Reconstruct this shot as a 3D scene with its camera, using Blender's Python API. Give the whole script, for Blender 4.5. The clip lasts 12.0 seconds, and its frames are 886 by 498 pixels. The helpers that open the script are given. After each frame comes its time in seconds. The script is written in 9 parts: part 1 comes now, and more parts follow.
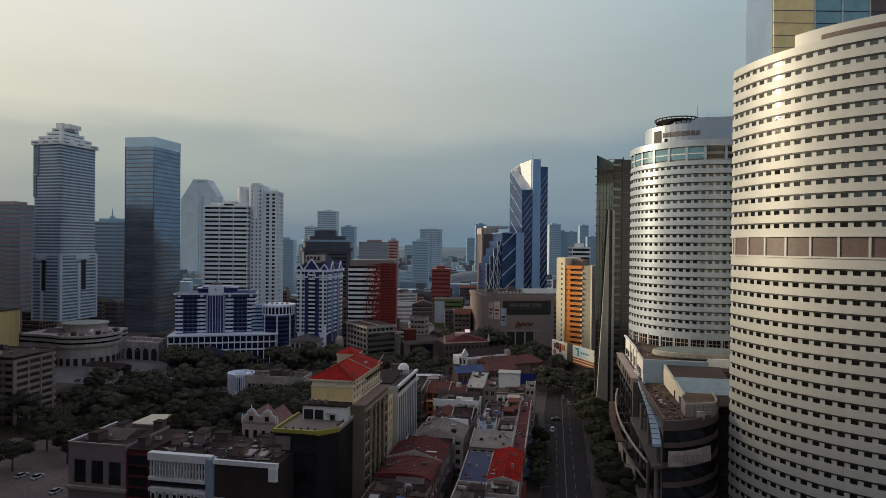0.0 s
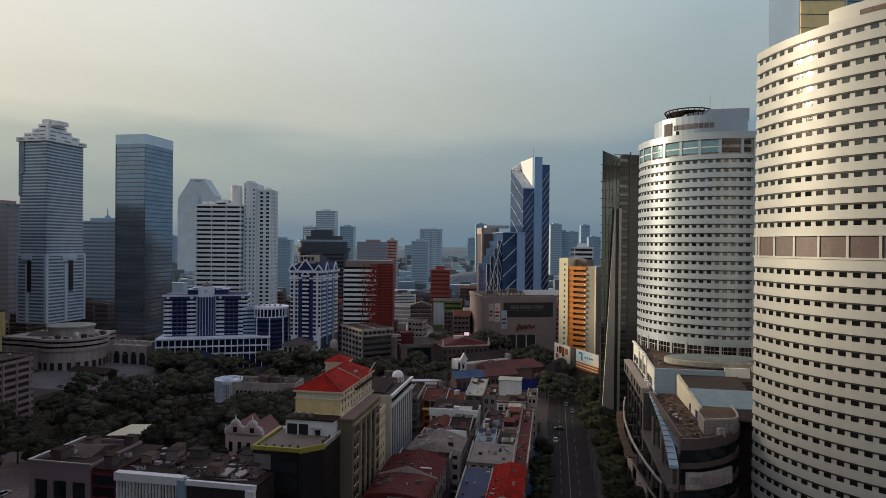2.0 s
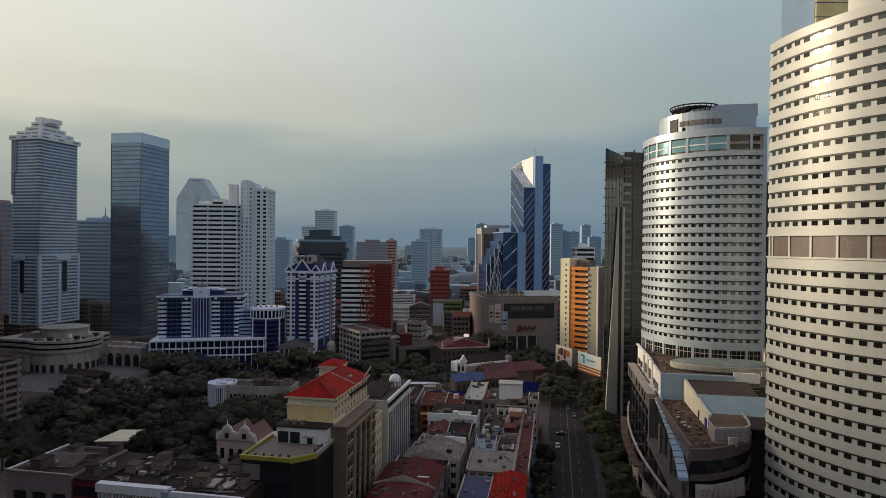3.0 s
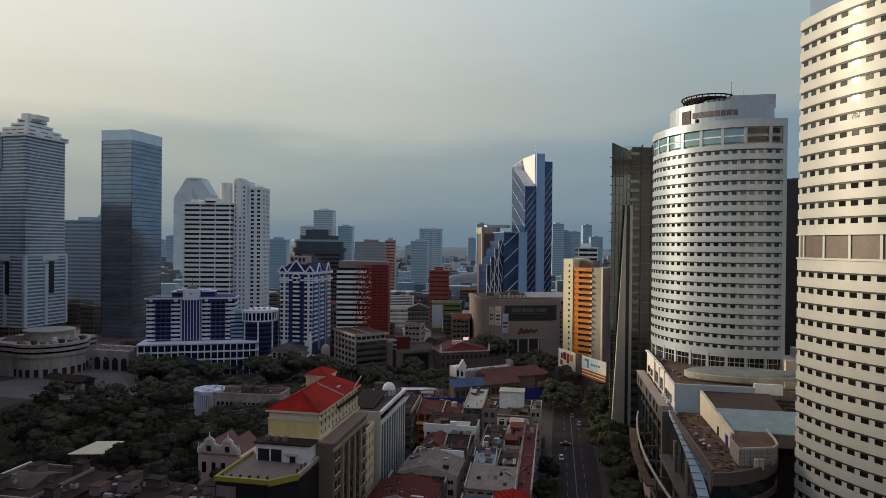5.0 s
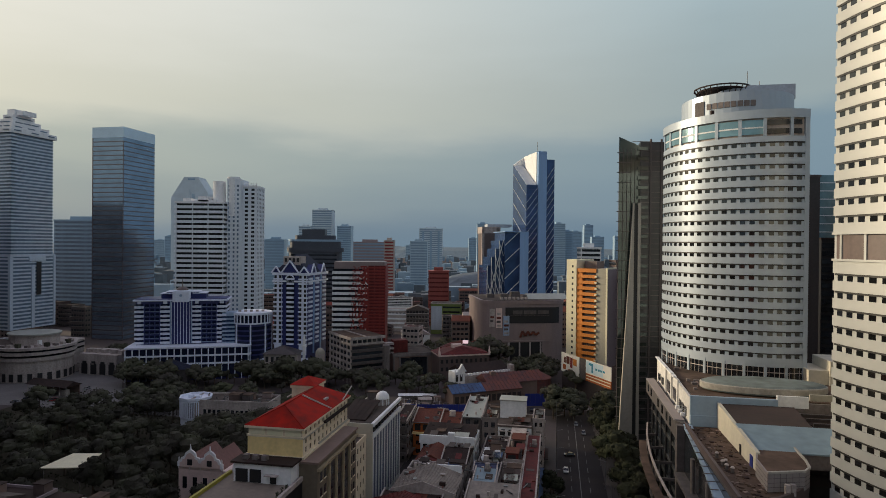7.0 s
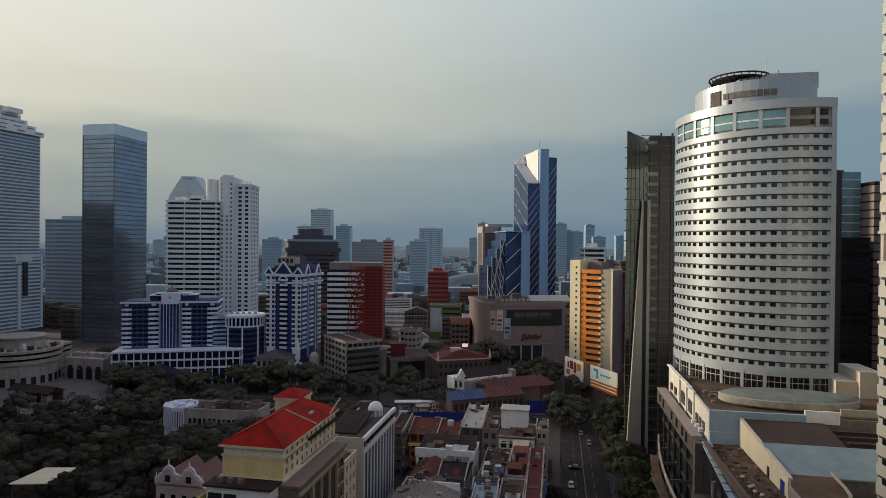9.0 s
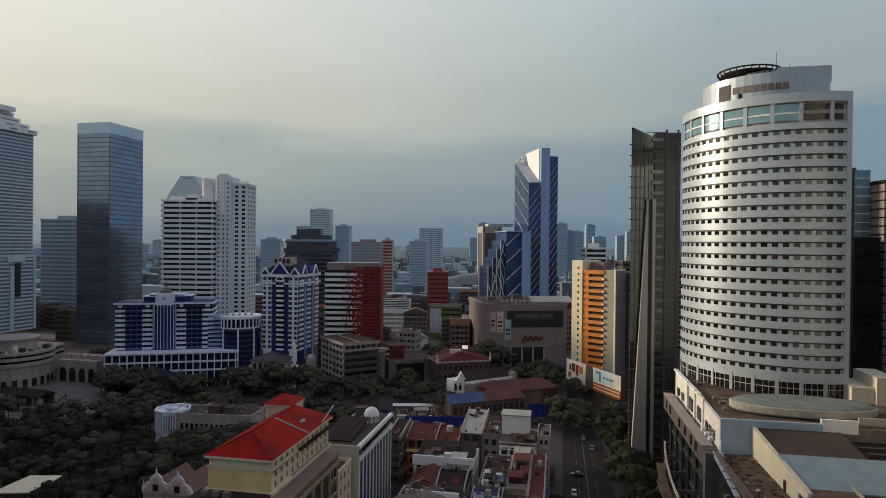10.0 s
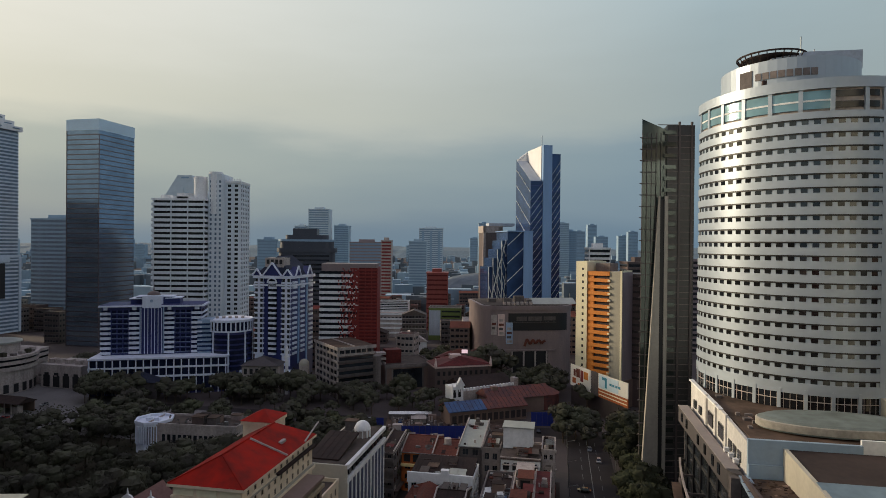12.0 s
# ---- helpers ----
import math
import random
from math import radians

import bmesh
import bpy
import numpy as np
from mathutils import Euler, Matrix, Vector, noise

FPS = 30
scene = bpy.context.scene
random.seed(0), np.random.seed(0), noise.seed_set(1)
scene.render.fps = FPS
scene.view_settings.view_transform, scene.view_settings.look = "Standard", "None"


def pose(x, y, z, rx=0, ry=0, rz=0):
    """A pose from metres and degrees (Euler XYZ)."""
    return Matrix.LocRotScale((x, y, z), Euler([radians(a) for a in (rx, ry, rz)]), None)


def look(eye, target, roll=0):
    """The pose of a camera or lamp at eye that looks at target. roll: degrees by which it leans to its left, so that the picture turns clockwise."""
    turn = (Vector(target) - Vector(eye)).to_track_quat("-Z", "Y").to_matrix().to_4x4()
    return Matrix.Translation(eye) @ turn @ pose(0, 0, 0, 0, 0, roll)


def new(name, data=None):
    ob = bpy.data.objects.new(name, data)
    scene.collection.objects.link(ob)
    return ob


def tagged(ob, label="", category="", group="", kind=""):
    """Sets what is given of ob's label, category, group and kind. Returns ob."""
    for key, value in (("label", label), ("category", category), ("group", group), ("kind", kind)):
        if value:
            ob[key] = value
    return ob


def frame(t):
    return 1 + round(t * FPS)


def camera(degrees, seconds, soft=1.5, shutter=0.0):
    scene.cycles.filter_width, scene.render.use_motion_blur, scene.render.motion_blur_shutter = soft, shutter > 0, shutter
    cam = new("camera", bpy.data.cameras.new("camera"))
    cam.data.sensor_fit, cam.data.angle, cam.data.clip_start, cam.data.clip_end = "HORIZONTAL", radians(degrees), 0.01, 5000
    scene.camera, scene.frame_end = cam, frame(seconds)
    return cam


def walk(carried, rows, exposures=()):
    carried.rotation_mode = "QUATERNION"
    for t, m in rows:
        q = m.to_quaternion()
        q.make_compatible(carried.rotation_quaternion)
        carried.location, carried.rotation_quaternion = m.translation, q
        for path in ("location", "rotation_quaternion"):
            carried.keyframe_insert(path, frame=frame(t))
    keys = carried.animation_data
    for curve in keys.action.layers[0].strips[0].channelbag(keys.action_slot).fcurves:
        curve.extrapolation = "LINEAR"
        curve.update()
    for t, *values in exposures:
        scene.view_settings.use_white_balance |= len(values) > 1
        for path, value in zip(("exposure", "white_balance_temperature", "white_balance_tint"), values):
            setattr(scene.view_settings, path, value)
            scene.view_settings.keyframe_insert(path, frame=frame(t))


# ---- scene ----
cam = camera(72.0, 12.0, soft=0.6)
PITCH, ROLL = -0.4, 0.54
# seconds, x, y, z and heading of the drone
PATH = [
    (0, -0.000, -0.000, 80.000, -0.202),
    (0.5, 0.365, 3.272, 79.996, -0.185),
    (1, 0.814, 7.367, 79.992, -0.169),
    (1.5, 1.170, 10.667, 79.990, -0.152),
    (2, 1.557, 14.311, 79.989, -0.135),
    (2.5, 1.893, 17.525, 79.990, -0.118),
    (3, 2.272, 21.204, 79.991, -0.101),
    (5, 3.601, 34.693, 80.009, -0.034),
    (5.5, 3.882, 37.659, 80.015, -0.017),
    (6, 4.190, 40.979, 80.024, 0.000),
    (6.5, 4.451, 43.826, 80.031, 0.017),
    (7, 4.775, 47.439, 80.043, 0.034),
    (9, 5.883, 60.356, 80.093, 0.101),
    (9.5, 6.126, 63.315, 80.107, 0.118),
    (10, 6.412, 66.876, 80.124, 0.135),
    (10.5, 6.657, 70.002, 80.141, 0.152),
    (11, 6.933, 73.584, 80.161, 0.169),
    (11.5, 7.179, 76.857, 80.181, 0.185),
    (12, 7.448, 80.500, 80.204, 0.202),
]
walk(cam, [(t, pose(x, y, z, 90 + PITCH, 0, yaw) @ pose(0, 0, 0, 0, 0, ROLL)) for t, x, y, z, yaw in PATH])

# ---- world, sun, exposure ----
SUN_DIR = Vector((-0.90, 0.31, 0.26)).normalized()
world = bpy.data.worlds.new("overcast_sky")
scene.world = world
world.use_nodes = True
wt = world.node_tree
for n in list(wt.nodes):
    wt.nodes.remove(n)


def wnode(kind, **vals):
    n = wt.nodes.new(kind)
    for k, v in vals.items():
        n.inputs[k].default_value = v
    return n


def wmath(op, a, b=None, clamp=False):
    n = wt.nodes.new("ShaderNodeMath")
    n.operation, n.use_clamp = op, clamp
    for i, v in enumerate((a, b)):
        if v is None:
            continue
        if isinstance(v, (int, float)):
            n.inputs[i].default_value = v
        else:
            wt.links.new(v, n.inputs[i])
    return n.outputs[0]


def wramp(fac, stops):
    n = wt.nodes.new("ShaderNodeValToRGB")
    n.color_ramp.interpolation = "EASE"
    el = n.color_ramp.elements
    while len(el) < len(stops):
        el.new(0.5)
    for e, (p, c) in zip(el, stops):
        e.position, e.color = p, (*c, 1)
    wt.links.new(fac, n.inputs[0])
    return n.outputs[0]


def wmix(fac, a, b):
    n = wt.nodes.new("ShaderNodeMix")
    n.data_type = "RGBA"
    for key, v in ((0, fac), (6, a), (7, b)):
        if isinstance(v, (int, float)):
            n.inputs[key].default_value = v
        elif isinstance(v, tuple):
            n.inputs[key].default_value = (*v, 1)
        else:
            wt.links.new(v, n.inputs[key])
    return n.outputs[2]


coord = wt.nodes.new("ShaderNodeTexCoord")
sep = wt.nodes.new("ShaderNodeSeparateXYZ")
wt.links.new(coord.outputs["Generated"], sep.inputs[0])
sky = wt.nodes.new("ShaderNodeTexSky")
sky.sky_type, sky.sun_disc = "NISHITA", False
sky.sun_elevation = math.asin(SUN_DIR.z)
sky.sun_rotation = math.atan2(SUN_DIR.x, SUN_DIR.y)
sky.air_density, sky.dust_density = 1.4, 3.0
sky_dim = wt.nodes.new("ShaderNodeVectorMath")
sky_dim.operation = "SCALE"
sky_dim.inputs[3].default_value = 0.1
wt.links.new(sky.outputs[0], sky_dim.inputs[0])
# cloud deck: elevation ramps for the side towards the sun and the side away from it
stretch = wt.nodes.new("ShaderNodeMapping")
stretch.inputs["Scale"].default_value = (1.0, 1.0, 4.5)
wt.links.new(coord.outputs["Generated"], stretch.inputs[0])
cloud = wnode("ShaderNodeTexNoise", Scale=2.2, Detail=5.0, Roughness=0.5)
wt.links.new(stretch.outputs[0], cloud.inputs["Vector"])
lift = wmath("MULTIPLY", wmath("SUBTRACT", cloud.outputs[0], 0.5), 0.13)
elev = wmath("ADD", sep.outputs[2], lift, clamp=True)
away = wramp(elev, [(0.0, (0.152, 0.24, 0.325)), (0.06, (0.185, 0.278, 0.362)), (0.165, (0.207, 0.30, 0.372)),
                    (0.215, (0.335, 0.405, 0.42)), (0.40, (0.41, 0.52, 0.56)), (0.70, (0.44, 0.45, 0.59))])
near_sun = wramp(elev, [(0.0, (0.19, 0.265, 0.33)), (0.06, (0.285, 0.345, 0.358)), (0.14, (0.425, 0.465, 0.42)),
                        (0.195, (0.72, 0.70, 0.58)), (0.36, (0.95, 0.91, 0.80)), (0.75, (0.48, 0.445, 0.525))])
glow = wmath("ADD", wmath("MULTIPLY", sep.outputs[0], -0.95), wmath("MULTIPLY", sep.outputs[1], 0.25))
side = wmath("ADD", wmath("MULTIPLY", glow, 1.0), 0.15, clamp=True)
deck = wmix(side, away, near_sun)
full = wmix(0.12, deck, sky_dim.outputs[0])
bg = wnode("ShaderNodeBackground", Strength=1.0)
wt.links.new(full, bg.inputs[0])
out = wt.nodes.new("ShaderNodeOutputWorld")
wt.links.new(bg.outputs[0], out.inputs[0])

sun_data = bpy.data.lights.new("sun", "SUN")
sun_data.energy, sun_data.angle, sun_data.color = 3.8, radians(9), (1.0, 0.83, 0.58)
sun = new("sun", sun_data)
sun.matrix_world = look(SUN_DIR * 500, (0, 0, 0))
scene.view_settings.exposure = 0.0

# ---- materials ----
def mat(name, base, rough=0.7, metal=0.0, vary=0.25, grain=1.2, blot=0.08, bump=0.25, tint=None, spec=0.5, streak=False, each=0.0, coat=0.0):
    """A surface with wear at two scales: grain (repeats per metre) and blotches; streak draws rain marks down the walls."""
    m = bpy.data.materials.new(name)
    m.use_nodes = True
    nt = m.node_tree
    b = nt.nodes["Principled BSDF"]
    b.inputs["Metallic"].default_value = metal
    b.inputs["Specular IOR Level"].default_value = spec
    b.inputs["Coat Weight"].default_value = coat
    tc = nt.nodes.new("ShaderNodeTexCoord")
    src = tc.outputs["Object"]
    if streak:
        mp = nt.nodes.new("ShaderNodeMapping")
        mp.inputs["Scale"].default_value = (1.0, 1.0, 0.12)
        nt.links.new(src, mp.inputs[0])
        bsrc = mp.outputs[0]
        blot = blot * 4
    else:
        bsrc = src
    n1 = nt.nodes.new("ShaderNodeTexNoise")
    n1.inputs["Scale"].default_value, n1.inputs["Detail"].default_value = grain, 6
    nt.links.new(src, n1.inputs["Vector"])
    n2 = nt.nodes.new("ShaderNodeTexNoise")
    n2.inputs["Scale"].default_value, n2.inputs["Detail"].default_value = blot, 5
    nt.links.new(bsrc, n2.inputs["Vector"])
    add = nt.nodes.new("ShaderNodeMath")
    add.operation = "ADD"
    nt.links.new(n1.outputs[0], add.inputs[0])
    nt.links.new(n2.outputs[0], add.inputs[1])
    fac = nt.nodes.new("ShaderNodeMapRange")
    fac.inputs[1].default_value, fac.inputs[2].default_value = 0.7, 1.3
    nt.links.new(add.outputs[0], fac.inputs[0])
    mix = nt.nodes.new("ShaderNodeMix")
    mix.data_type = "RGBA"
    lo = tint or tuple(c * (1 - vary) for c in base)
    hi = tuple(min(1, c * (1 + vary * 0.6)) for c in base)
    mix.inputs[6].default_value, mix.inputs[7].default_value = (*lo, 1), (*hi, 1)
    nt.links.new(fac.outputs[0], mix.inputs[0])
    col = mix.outputs[2]
    if each:
        info = nt.nodes.new("ShaderNodeObjectInfo")
        hsv = nt.nodes.new("ShaderNodeHueSaturation")
        mr = nt.nodes.new("ShaderNodeMapRange")
        mr.inputs[3].default_value, mr.inputs[4].default_value = 1 - each, 1 + each
        nt.links.new(info.outputs["Random"], mr.inputs[0])
        nt.links.new(mr.outputs[0], hsv.inputs["Value"])
        nt.links.new(col, hsv.inputs["Color"])
        col = hsv.outputs[0]
    nt.links.new(col, b.inputs["Base Color"])
    rr = nt.nodes.new("ShaderNodeMapRange")
    rr.inputs[3].default_value, rr.inputs[4].default_value = max(0.02, rough * 0.85), min(1, rough * 1.15)
    nt.links.new(n1.outputs[0], rr.inputs[0])
    nt.links.new(rr.outputs[0], b.inputs["Roughness"])
    if bump:
        bp = nt.nodes.new("ShaderNodeBump")
        bp.inputs["Strength"].default_value, bp.inputs["Distance"].default_value = bump, 0.05
        nt.links.new(n1.outputs[0], bp.inputs["Height"])
        nt.links.new(bp.outputs[0], b.inputs["Normal"])
    return m


WHITE = mat("white_paint", (0.76, 0.76, 0.76), 0.7, vary=0.14, streak=True)
OFFWHITE = mat("weathered_white_paint", (0.4028, 0.3483, 0.3206), 0.8, vary=0.35, streak=True)
CREAM = mat("cream_render", (0.7038, 0.5865, 0.4255), 0.8, vary=0.14, streak=True)
YELLOW_WALL = mat("ochre_render", (0.826, 0.6254, 0.285), 0.8, vary=0.14, streak=True)
TAN = mat("tan_render", (0.2115, 0.1429, 0.1154), 0.8, vary=0.14, streak=True)
GREY = mat("grey_concrete", (0.1813, 0.1527, 0.1424), 0.85, vary=0.35, streak=True)
DGREY = mat("dark_grey_concrete", (0.1007, 0.0848, 0.0812), 0.8, vary=0.4, streak=True)
MAUVE = mat("mauve_grey_render", (0.2678, 0.2102, 0.2188), 0.8, vary=0.14, streak=True)
NAVY = mat("navy_wall", (0.024, 0.033, 0.14), 0.4, vary=0.25)
PALE_BLUE = mat("pale_blue_panel", (0.32, 0.42, 0.56), 0.4, vary=0.15, streak=True)
ICE = mat("ice_blue_cladding", (0.24, 0.38, 0.60), 0.35, vary=0.12, streak=True)
PALE_GREY = mat("pale_blue_grey_render", (0.276, 0.368, 0.46), 0.6, vary=0.1, streak=True)
FADED_WHITE = mat("faded_white_render", (0.58, 0.56, 0.53), 0.8, vary=0.2, streak=True)
CREAM_WALL = mat("pale_cream_render", (0.5332, 0.4902, 0.3956), 0.8, vary=0.1, streak=True)
RIM_GREY = mat("weathered_canopy_edge", (0.36, 0.335, 0.29), 0.7, vary=0.3, streak=True)
PLANT_PANEL = mat("mauve_grey_plant_panel", (0.27, 0.235, 0.225), 0.7, vary=0.12, streak=True)
NAVY_GLASS = mat("navy_window_glass", (0.013, 0.018, 0.045), 0.15, vary=0.4, grain=0.3, bump=0.0)
# window glass lightened to blue-grey: haze painted into distant glazing
GLASS_HAZE = mat("haze_lifted_glazing", (0.15, 0.20, 0.27), 0.2, vary=0.3, grain=0.15, bump=0.0)
GLASS = mat("dark_window_glass", (0.018, 0.022, 0.028), 0.12, vary=0.5, grain=0.15, bump=0.0, each=0.5)
GLASS_TOWER = mat("tower_window_glass", (0.085, 0.09, 0.092), 0.06, 0.85, vary=0.2, grain=0.15, bump=0.0, each=0.4)
STONE = mat("dark_stone_cladding", (0.042, 0.042, 0.042), 0.45, vary=0.25, streak=True)
GLASS_BLUE = mat("blue_curtain_glass", (0.035, 0.07, 0.17), 0.08, 0.4, vary=0.4, grain=0.1, bump=0.02, spec=0.7)
GLASS_TEAL = mat("teal_curtain_glass", (0.25, 0.335, 0.45), 0.13, 0.72, vary=0.15, grain=0.08, bump=0.02, spec=0.9)
GLASS_AQUA = mat("aqua_glass", (0.17, 0.31, 0.37), 0.12, 0.3, vary=0.3, grain=0.3, bump=0.02, spec=0.8)
GLASS_GOLD = mat("gold_glass", (0.95, 0.68, 0.32), 0.25, 0.15, vary=0.2, grain=0.3, bump=0.02)
GLASS_GREEN = mat("green_black_glass", (0.052, 0.069, 0.063), 0.1, 0.5, vary=0.4, grain=0.15, bump=0.02, spec=0.8)
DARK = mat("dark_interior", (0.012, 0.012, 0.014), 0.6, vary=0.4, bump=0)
# near-black colour for the painted shade line above the tower windows
GAP_SHADE = mat("gap_shade_black", (0.014, 0.013, 0.012), 0.5, vary=0.3, bump=0)
BROWN = mat("brown_cladding", (0.115, 0.082, 0.075), 0.45, vary=0.25, streak=True)
DBROWN = mat("dark_brown_stone", (0.045, 0.035, 0.034), 0.4, vary=0.3, streak=True)
PLUM = mat("blue_grey_panels", (0.42, 0.46, 0.52), 0.55, vary=0.2, streak=True)
RED_ROOF = mat("red_metal_roof", (0.34, 0.014, 0.007), 0.75, vary=0.3, grain=0.5, blot=0.12, tint=(0.17, 0.012, 0.008), spec=0.12)
MAROON = mat("maroon_metal_roof", (0.1262, 0.02415, 0.02231), 0.65, vary=0.45, grain=0.8, spec=0.2)
RUST = mat("rust_tile_roof", (0.1496, 0.0504, 0.03492), 0.8, vary=0.4, grain=1.5, spec=0.2)
RED = mat("red_cladding", (0.22, 0.02, 0.016), 0.5, vary=0.2)
ORANGE = mat("orange_tiles", (0.62, 0.21, 0.03), 0.5, vary=0.2, streak=True)
DORANGE = mat("burnt_orange_render", (0.414, 0.115, 0.0345), 0.6, vary=0.2, spec=0.2)
BLUE_ROOF = mat("blue_metal_roof", (0.045, 0.10, 0.22), 0.5, vary=0.4, grain=0.5, blot=0.12, tint=(0.055, 0.07, 0.13), spec=0.2)
BLUE_SHEET = mat("blue_hoarding", (0.013, 0.027, 0.21), 0.5, vary=0.2)
PURPLE = mat("faded_blue_tarpaulin_roof", (0.05, 0.06, 0.115), 0.6, vary=0.3, spec=0.2)
GREY_ROOF = mat("grey_metal_roof", (0.1032, 0.08052, 0.07011), 0.6, vary=0.45, grain=0.8, spec=0.2)
DUSTY_SHEET = mat("dusty_beige_metal_roof", (0.24, 0.205, 0.18), 0.6, vary=0.3, grain=0.8, streak=True, spec=0.2)
DARK_ROOF = mat("sooty_roof", (0.03928, 0.02496, 0.02184), 0.8, vary=0.5, grain=0.7, spec=0.2)
FLAT_ROOF = mat("bitumen_flat_roof", (0.08257, 0.06445, 0.05469), 0.85, vary=0.45, grain=0.5, blot=0.15, spec=0.2)
DIRT_ROOF = mat("dusty_brown_roof_deck", (0.1002, 0.06692, 0.05008), 0.9, vary=0.5, grain=0.5, blot=0.2, spec=0.2)
PALE_ROOF = mat("pale_green_metal_roof", (0.34, 0.35, 0.31), 0.45, vary=0.18, grain=0.6)
YELLOW = mat("yellow_trim", (0.32, 0.28, 0.04), 0.6, vary=0.2)
ASPHALT = mat("asphalt", (0.03344, 0.02816, 0.02816), 0.85, vary=0.35, grain=2.0, blot=0.1, spec=0.2)
PAVING = mat("paving", (0.062, 0.050, 0.045), 0.85, vary=0.3, grain=1.5)
SOIL = mat("town_ground", (0.060, 0.050, 0.049), 0.95, vary=0.5, grain=0.4, blot=0.03, tint=(0.085, 0.068, 0.064), spec=0.2)
DUSTY = mat("dusty_tarmac", (0.20, 0.158, 0.14), 0.9, vary=0.4, grain=0.8, blot=0.05, spec=0.15)
TEAL_INK = mat("teal_printed_ink", (0.03, 0.25, 0.36), 0.6, vary=0.15)
BRICK = mat("brick_red_cladding", (0.27, 0.062, 0.05), 0.6, vary=0.2, streak=True)
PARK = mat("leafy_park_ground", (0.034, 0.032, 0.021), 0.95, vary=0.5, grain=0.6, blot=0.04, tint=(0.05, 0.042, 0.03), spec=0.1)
CONCRETE = mat("worn_concrete_road", (0.17, 0.16, 0.155), 0.85, vary=0.35, grain=1.5, blot=0.08, spec=0.2)
STORE = mat("mauve_brown_tiles", (0.225, 0.172, 0.168), 0.5, vary=0.15, streak=True)
PINK_TILE = mat("pinkish_roof_tiles", (0.21, 0.115, 0.10), 0.8, vary=0.25, spec=0.2)
LINE = mat("road_paint", (0.143, 0.143, 0.1365), 0.7, vary=0.35)
BARK = mat("bark", (0.09, 0.065, 0.045), 0.9, vary=0.4)
LEAF = mat("foliage", (0.060, 0.063, 0.038), 0.9, vary=0.3, grain=0.12, bump=0, tint=(0.044, 0.039, 0.034), each=0.35, spec=0.1)
# darker copy of LEAF: the street's shade is put into its colour
LEAF_SHADED = mat("shaded_street_foliage", (0.036, 0.042, 0.022), 0.9, vary=0.3, grain=0.12, bump=0, tint=(0.024, 0.024, 0.017), each=0.3, spec=0.1)
METAL = mat("galvanised_metal", (0.231, 0.231, 0.231), 0.4, 0.7, vary=0.25)
PINK = mat("pink_plaster", (0.66, 0.50, 0.45), 0.8, vary=0.14, streak=True)
STEEL_WHITE = mat("white_steel", (0.62, 0.62, 0.60), 0.45, vary=0.15)
# far facades and window bands: blue distance haze is mixed into the base colour
HAZE_A = mat("haze_blue_pale_facade", (0.36, 0.47, 0.56), 0.6, vary=0.15, grain=0.05, bump=0)
HAZE_B = mat("haze_blue_slate_facade", (0.25, 0.365, 0.48), 0.6, vary=0.15, grain=0.05, bump=0)
HAZE_C = mat("haze_light_facade", (0.52, 0.59, 0.64), 0.6, vary=0.12, grain=0.05, bump=0)
HAZE_G = mat("haze_window_band", (0.21, 0.30, 0.39), 0.4, vary=0.2, grain=0.05, bump=0)
SLATE = mat("dark_slate_cladding", (0.055, 0.062, 0.082), 0.4, vary=0.2)
# blue haze painted over the green of the hill
HILL = mat("haze_blue_hill", (0.10, 0.15, 0.19), 0.9, vary=0.3, grain=0.01, bump=0)
SCREEN = bpy.data.materials.new("lit_led_screen")
SCREEN.use_nodes = True
SCREEN.node_tree.nodes["Principled BSDF"].inputs["Base Color"].default_value = (0.5, 0.3, 0.35, 1)
SCREEN.node_tree.nodes["Principled BSDF"].inputs["Emission Color"].default_value = (1.0, 0.72, 0.78, 1)
SCREEN.node_tree.nodes["Principled BSDF"].inputs["Emission Strength"].default_value = 0.7

CREAM_TILE = mat("pale_cream_tiles", (0.74, 0.68, 0.48), 0.6, vary=0.1, streak=True)
GREY_CREAM = mat("grey_cream_render", (0.34, 0.32, 0.26), 0.8, vary=0.12, streak=True)
HALL_RED = mat("weathered_red_metal_roof", (0.165, 0.055, 0.04), 0.7, vary=0.35, grain=0.6, blot=0.12, tint=(0.075, 0.045, 0.05), spec=0.2)
BROWN_ROOF = mat("dark_brown_seam_roof", (0.06, 0.044, 0.039), 0.75, vary=0.3, grain=0.7, spec=0.2)
SKY_ROOF = mat("light_blue_metal_roof", (0.1822, 0.2534, 0.297), 0.5, vary=0.2, grain=0.6, streak=True)
OVAL_ROOF = mat("stained_pale_metal_roof", (0.165, 0.195, 0.185), 0.6, vary=0.4, grain=0.4, blot=0.12, tint=(0.10, 0.115, 0.105), spec=0.2)
GLASS_SLATE = mat("slate_window_glass", (0.035, 0.037, 0.038), 0.12, 0.2, vary=0.6, grain=0.25, bump=0.0)
EDGE_GREY = mat("grey_street_edge_panel", (0.07056, 0.06192, 0.06192), 0.65, vary=0.25, streak=True)
FRONT_BAND = mat("brown_grey_front_band", (0.1007, 0.0714, 0.065), 0.6, vary=0.2, streak=True)
NAVY_ROOF = mat("dark_navy_roof", (0.02, 0.024, 0.045), 0.7, vary=0.3, spec=0.2)
TOWER_BROWN = mat("brown_tower_spandrel", (0.18, 0.145, 0.15), 0.2, 0.5, vary=0.2)
# far town colour, with the distance haze put into it
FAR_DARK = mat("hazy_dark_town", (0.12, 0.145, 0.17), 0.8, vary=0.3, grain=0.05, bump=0)
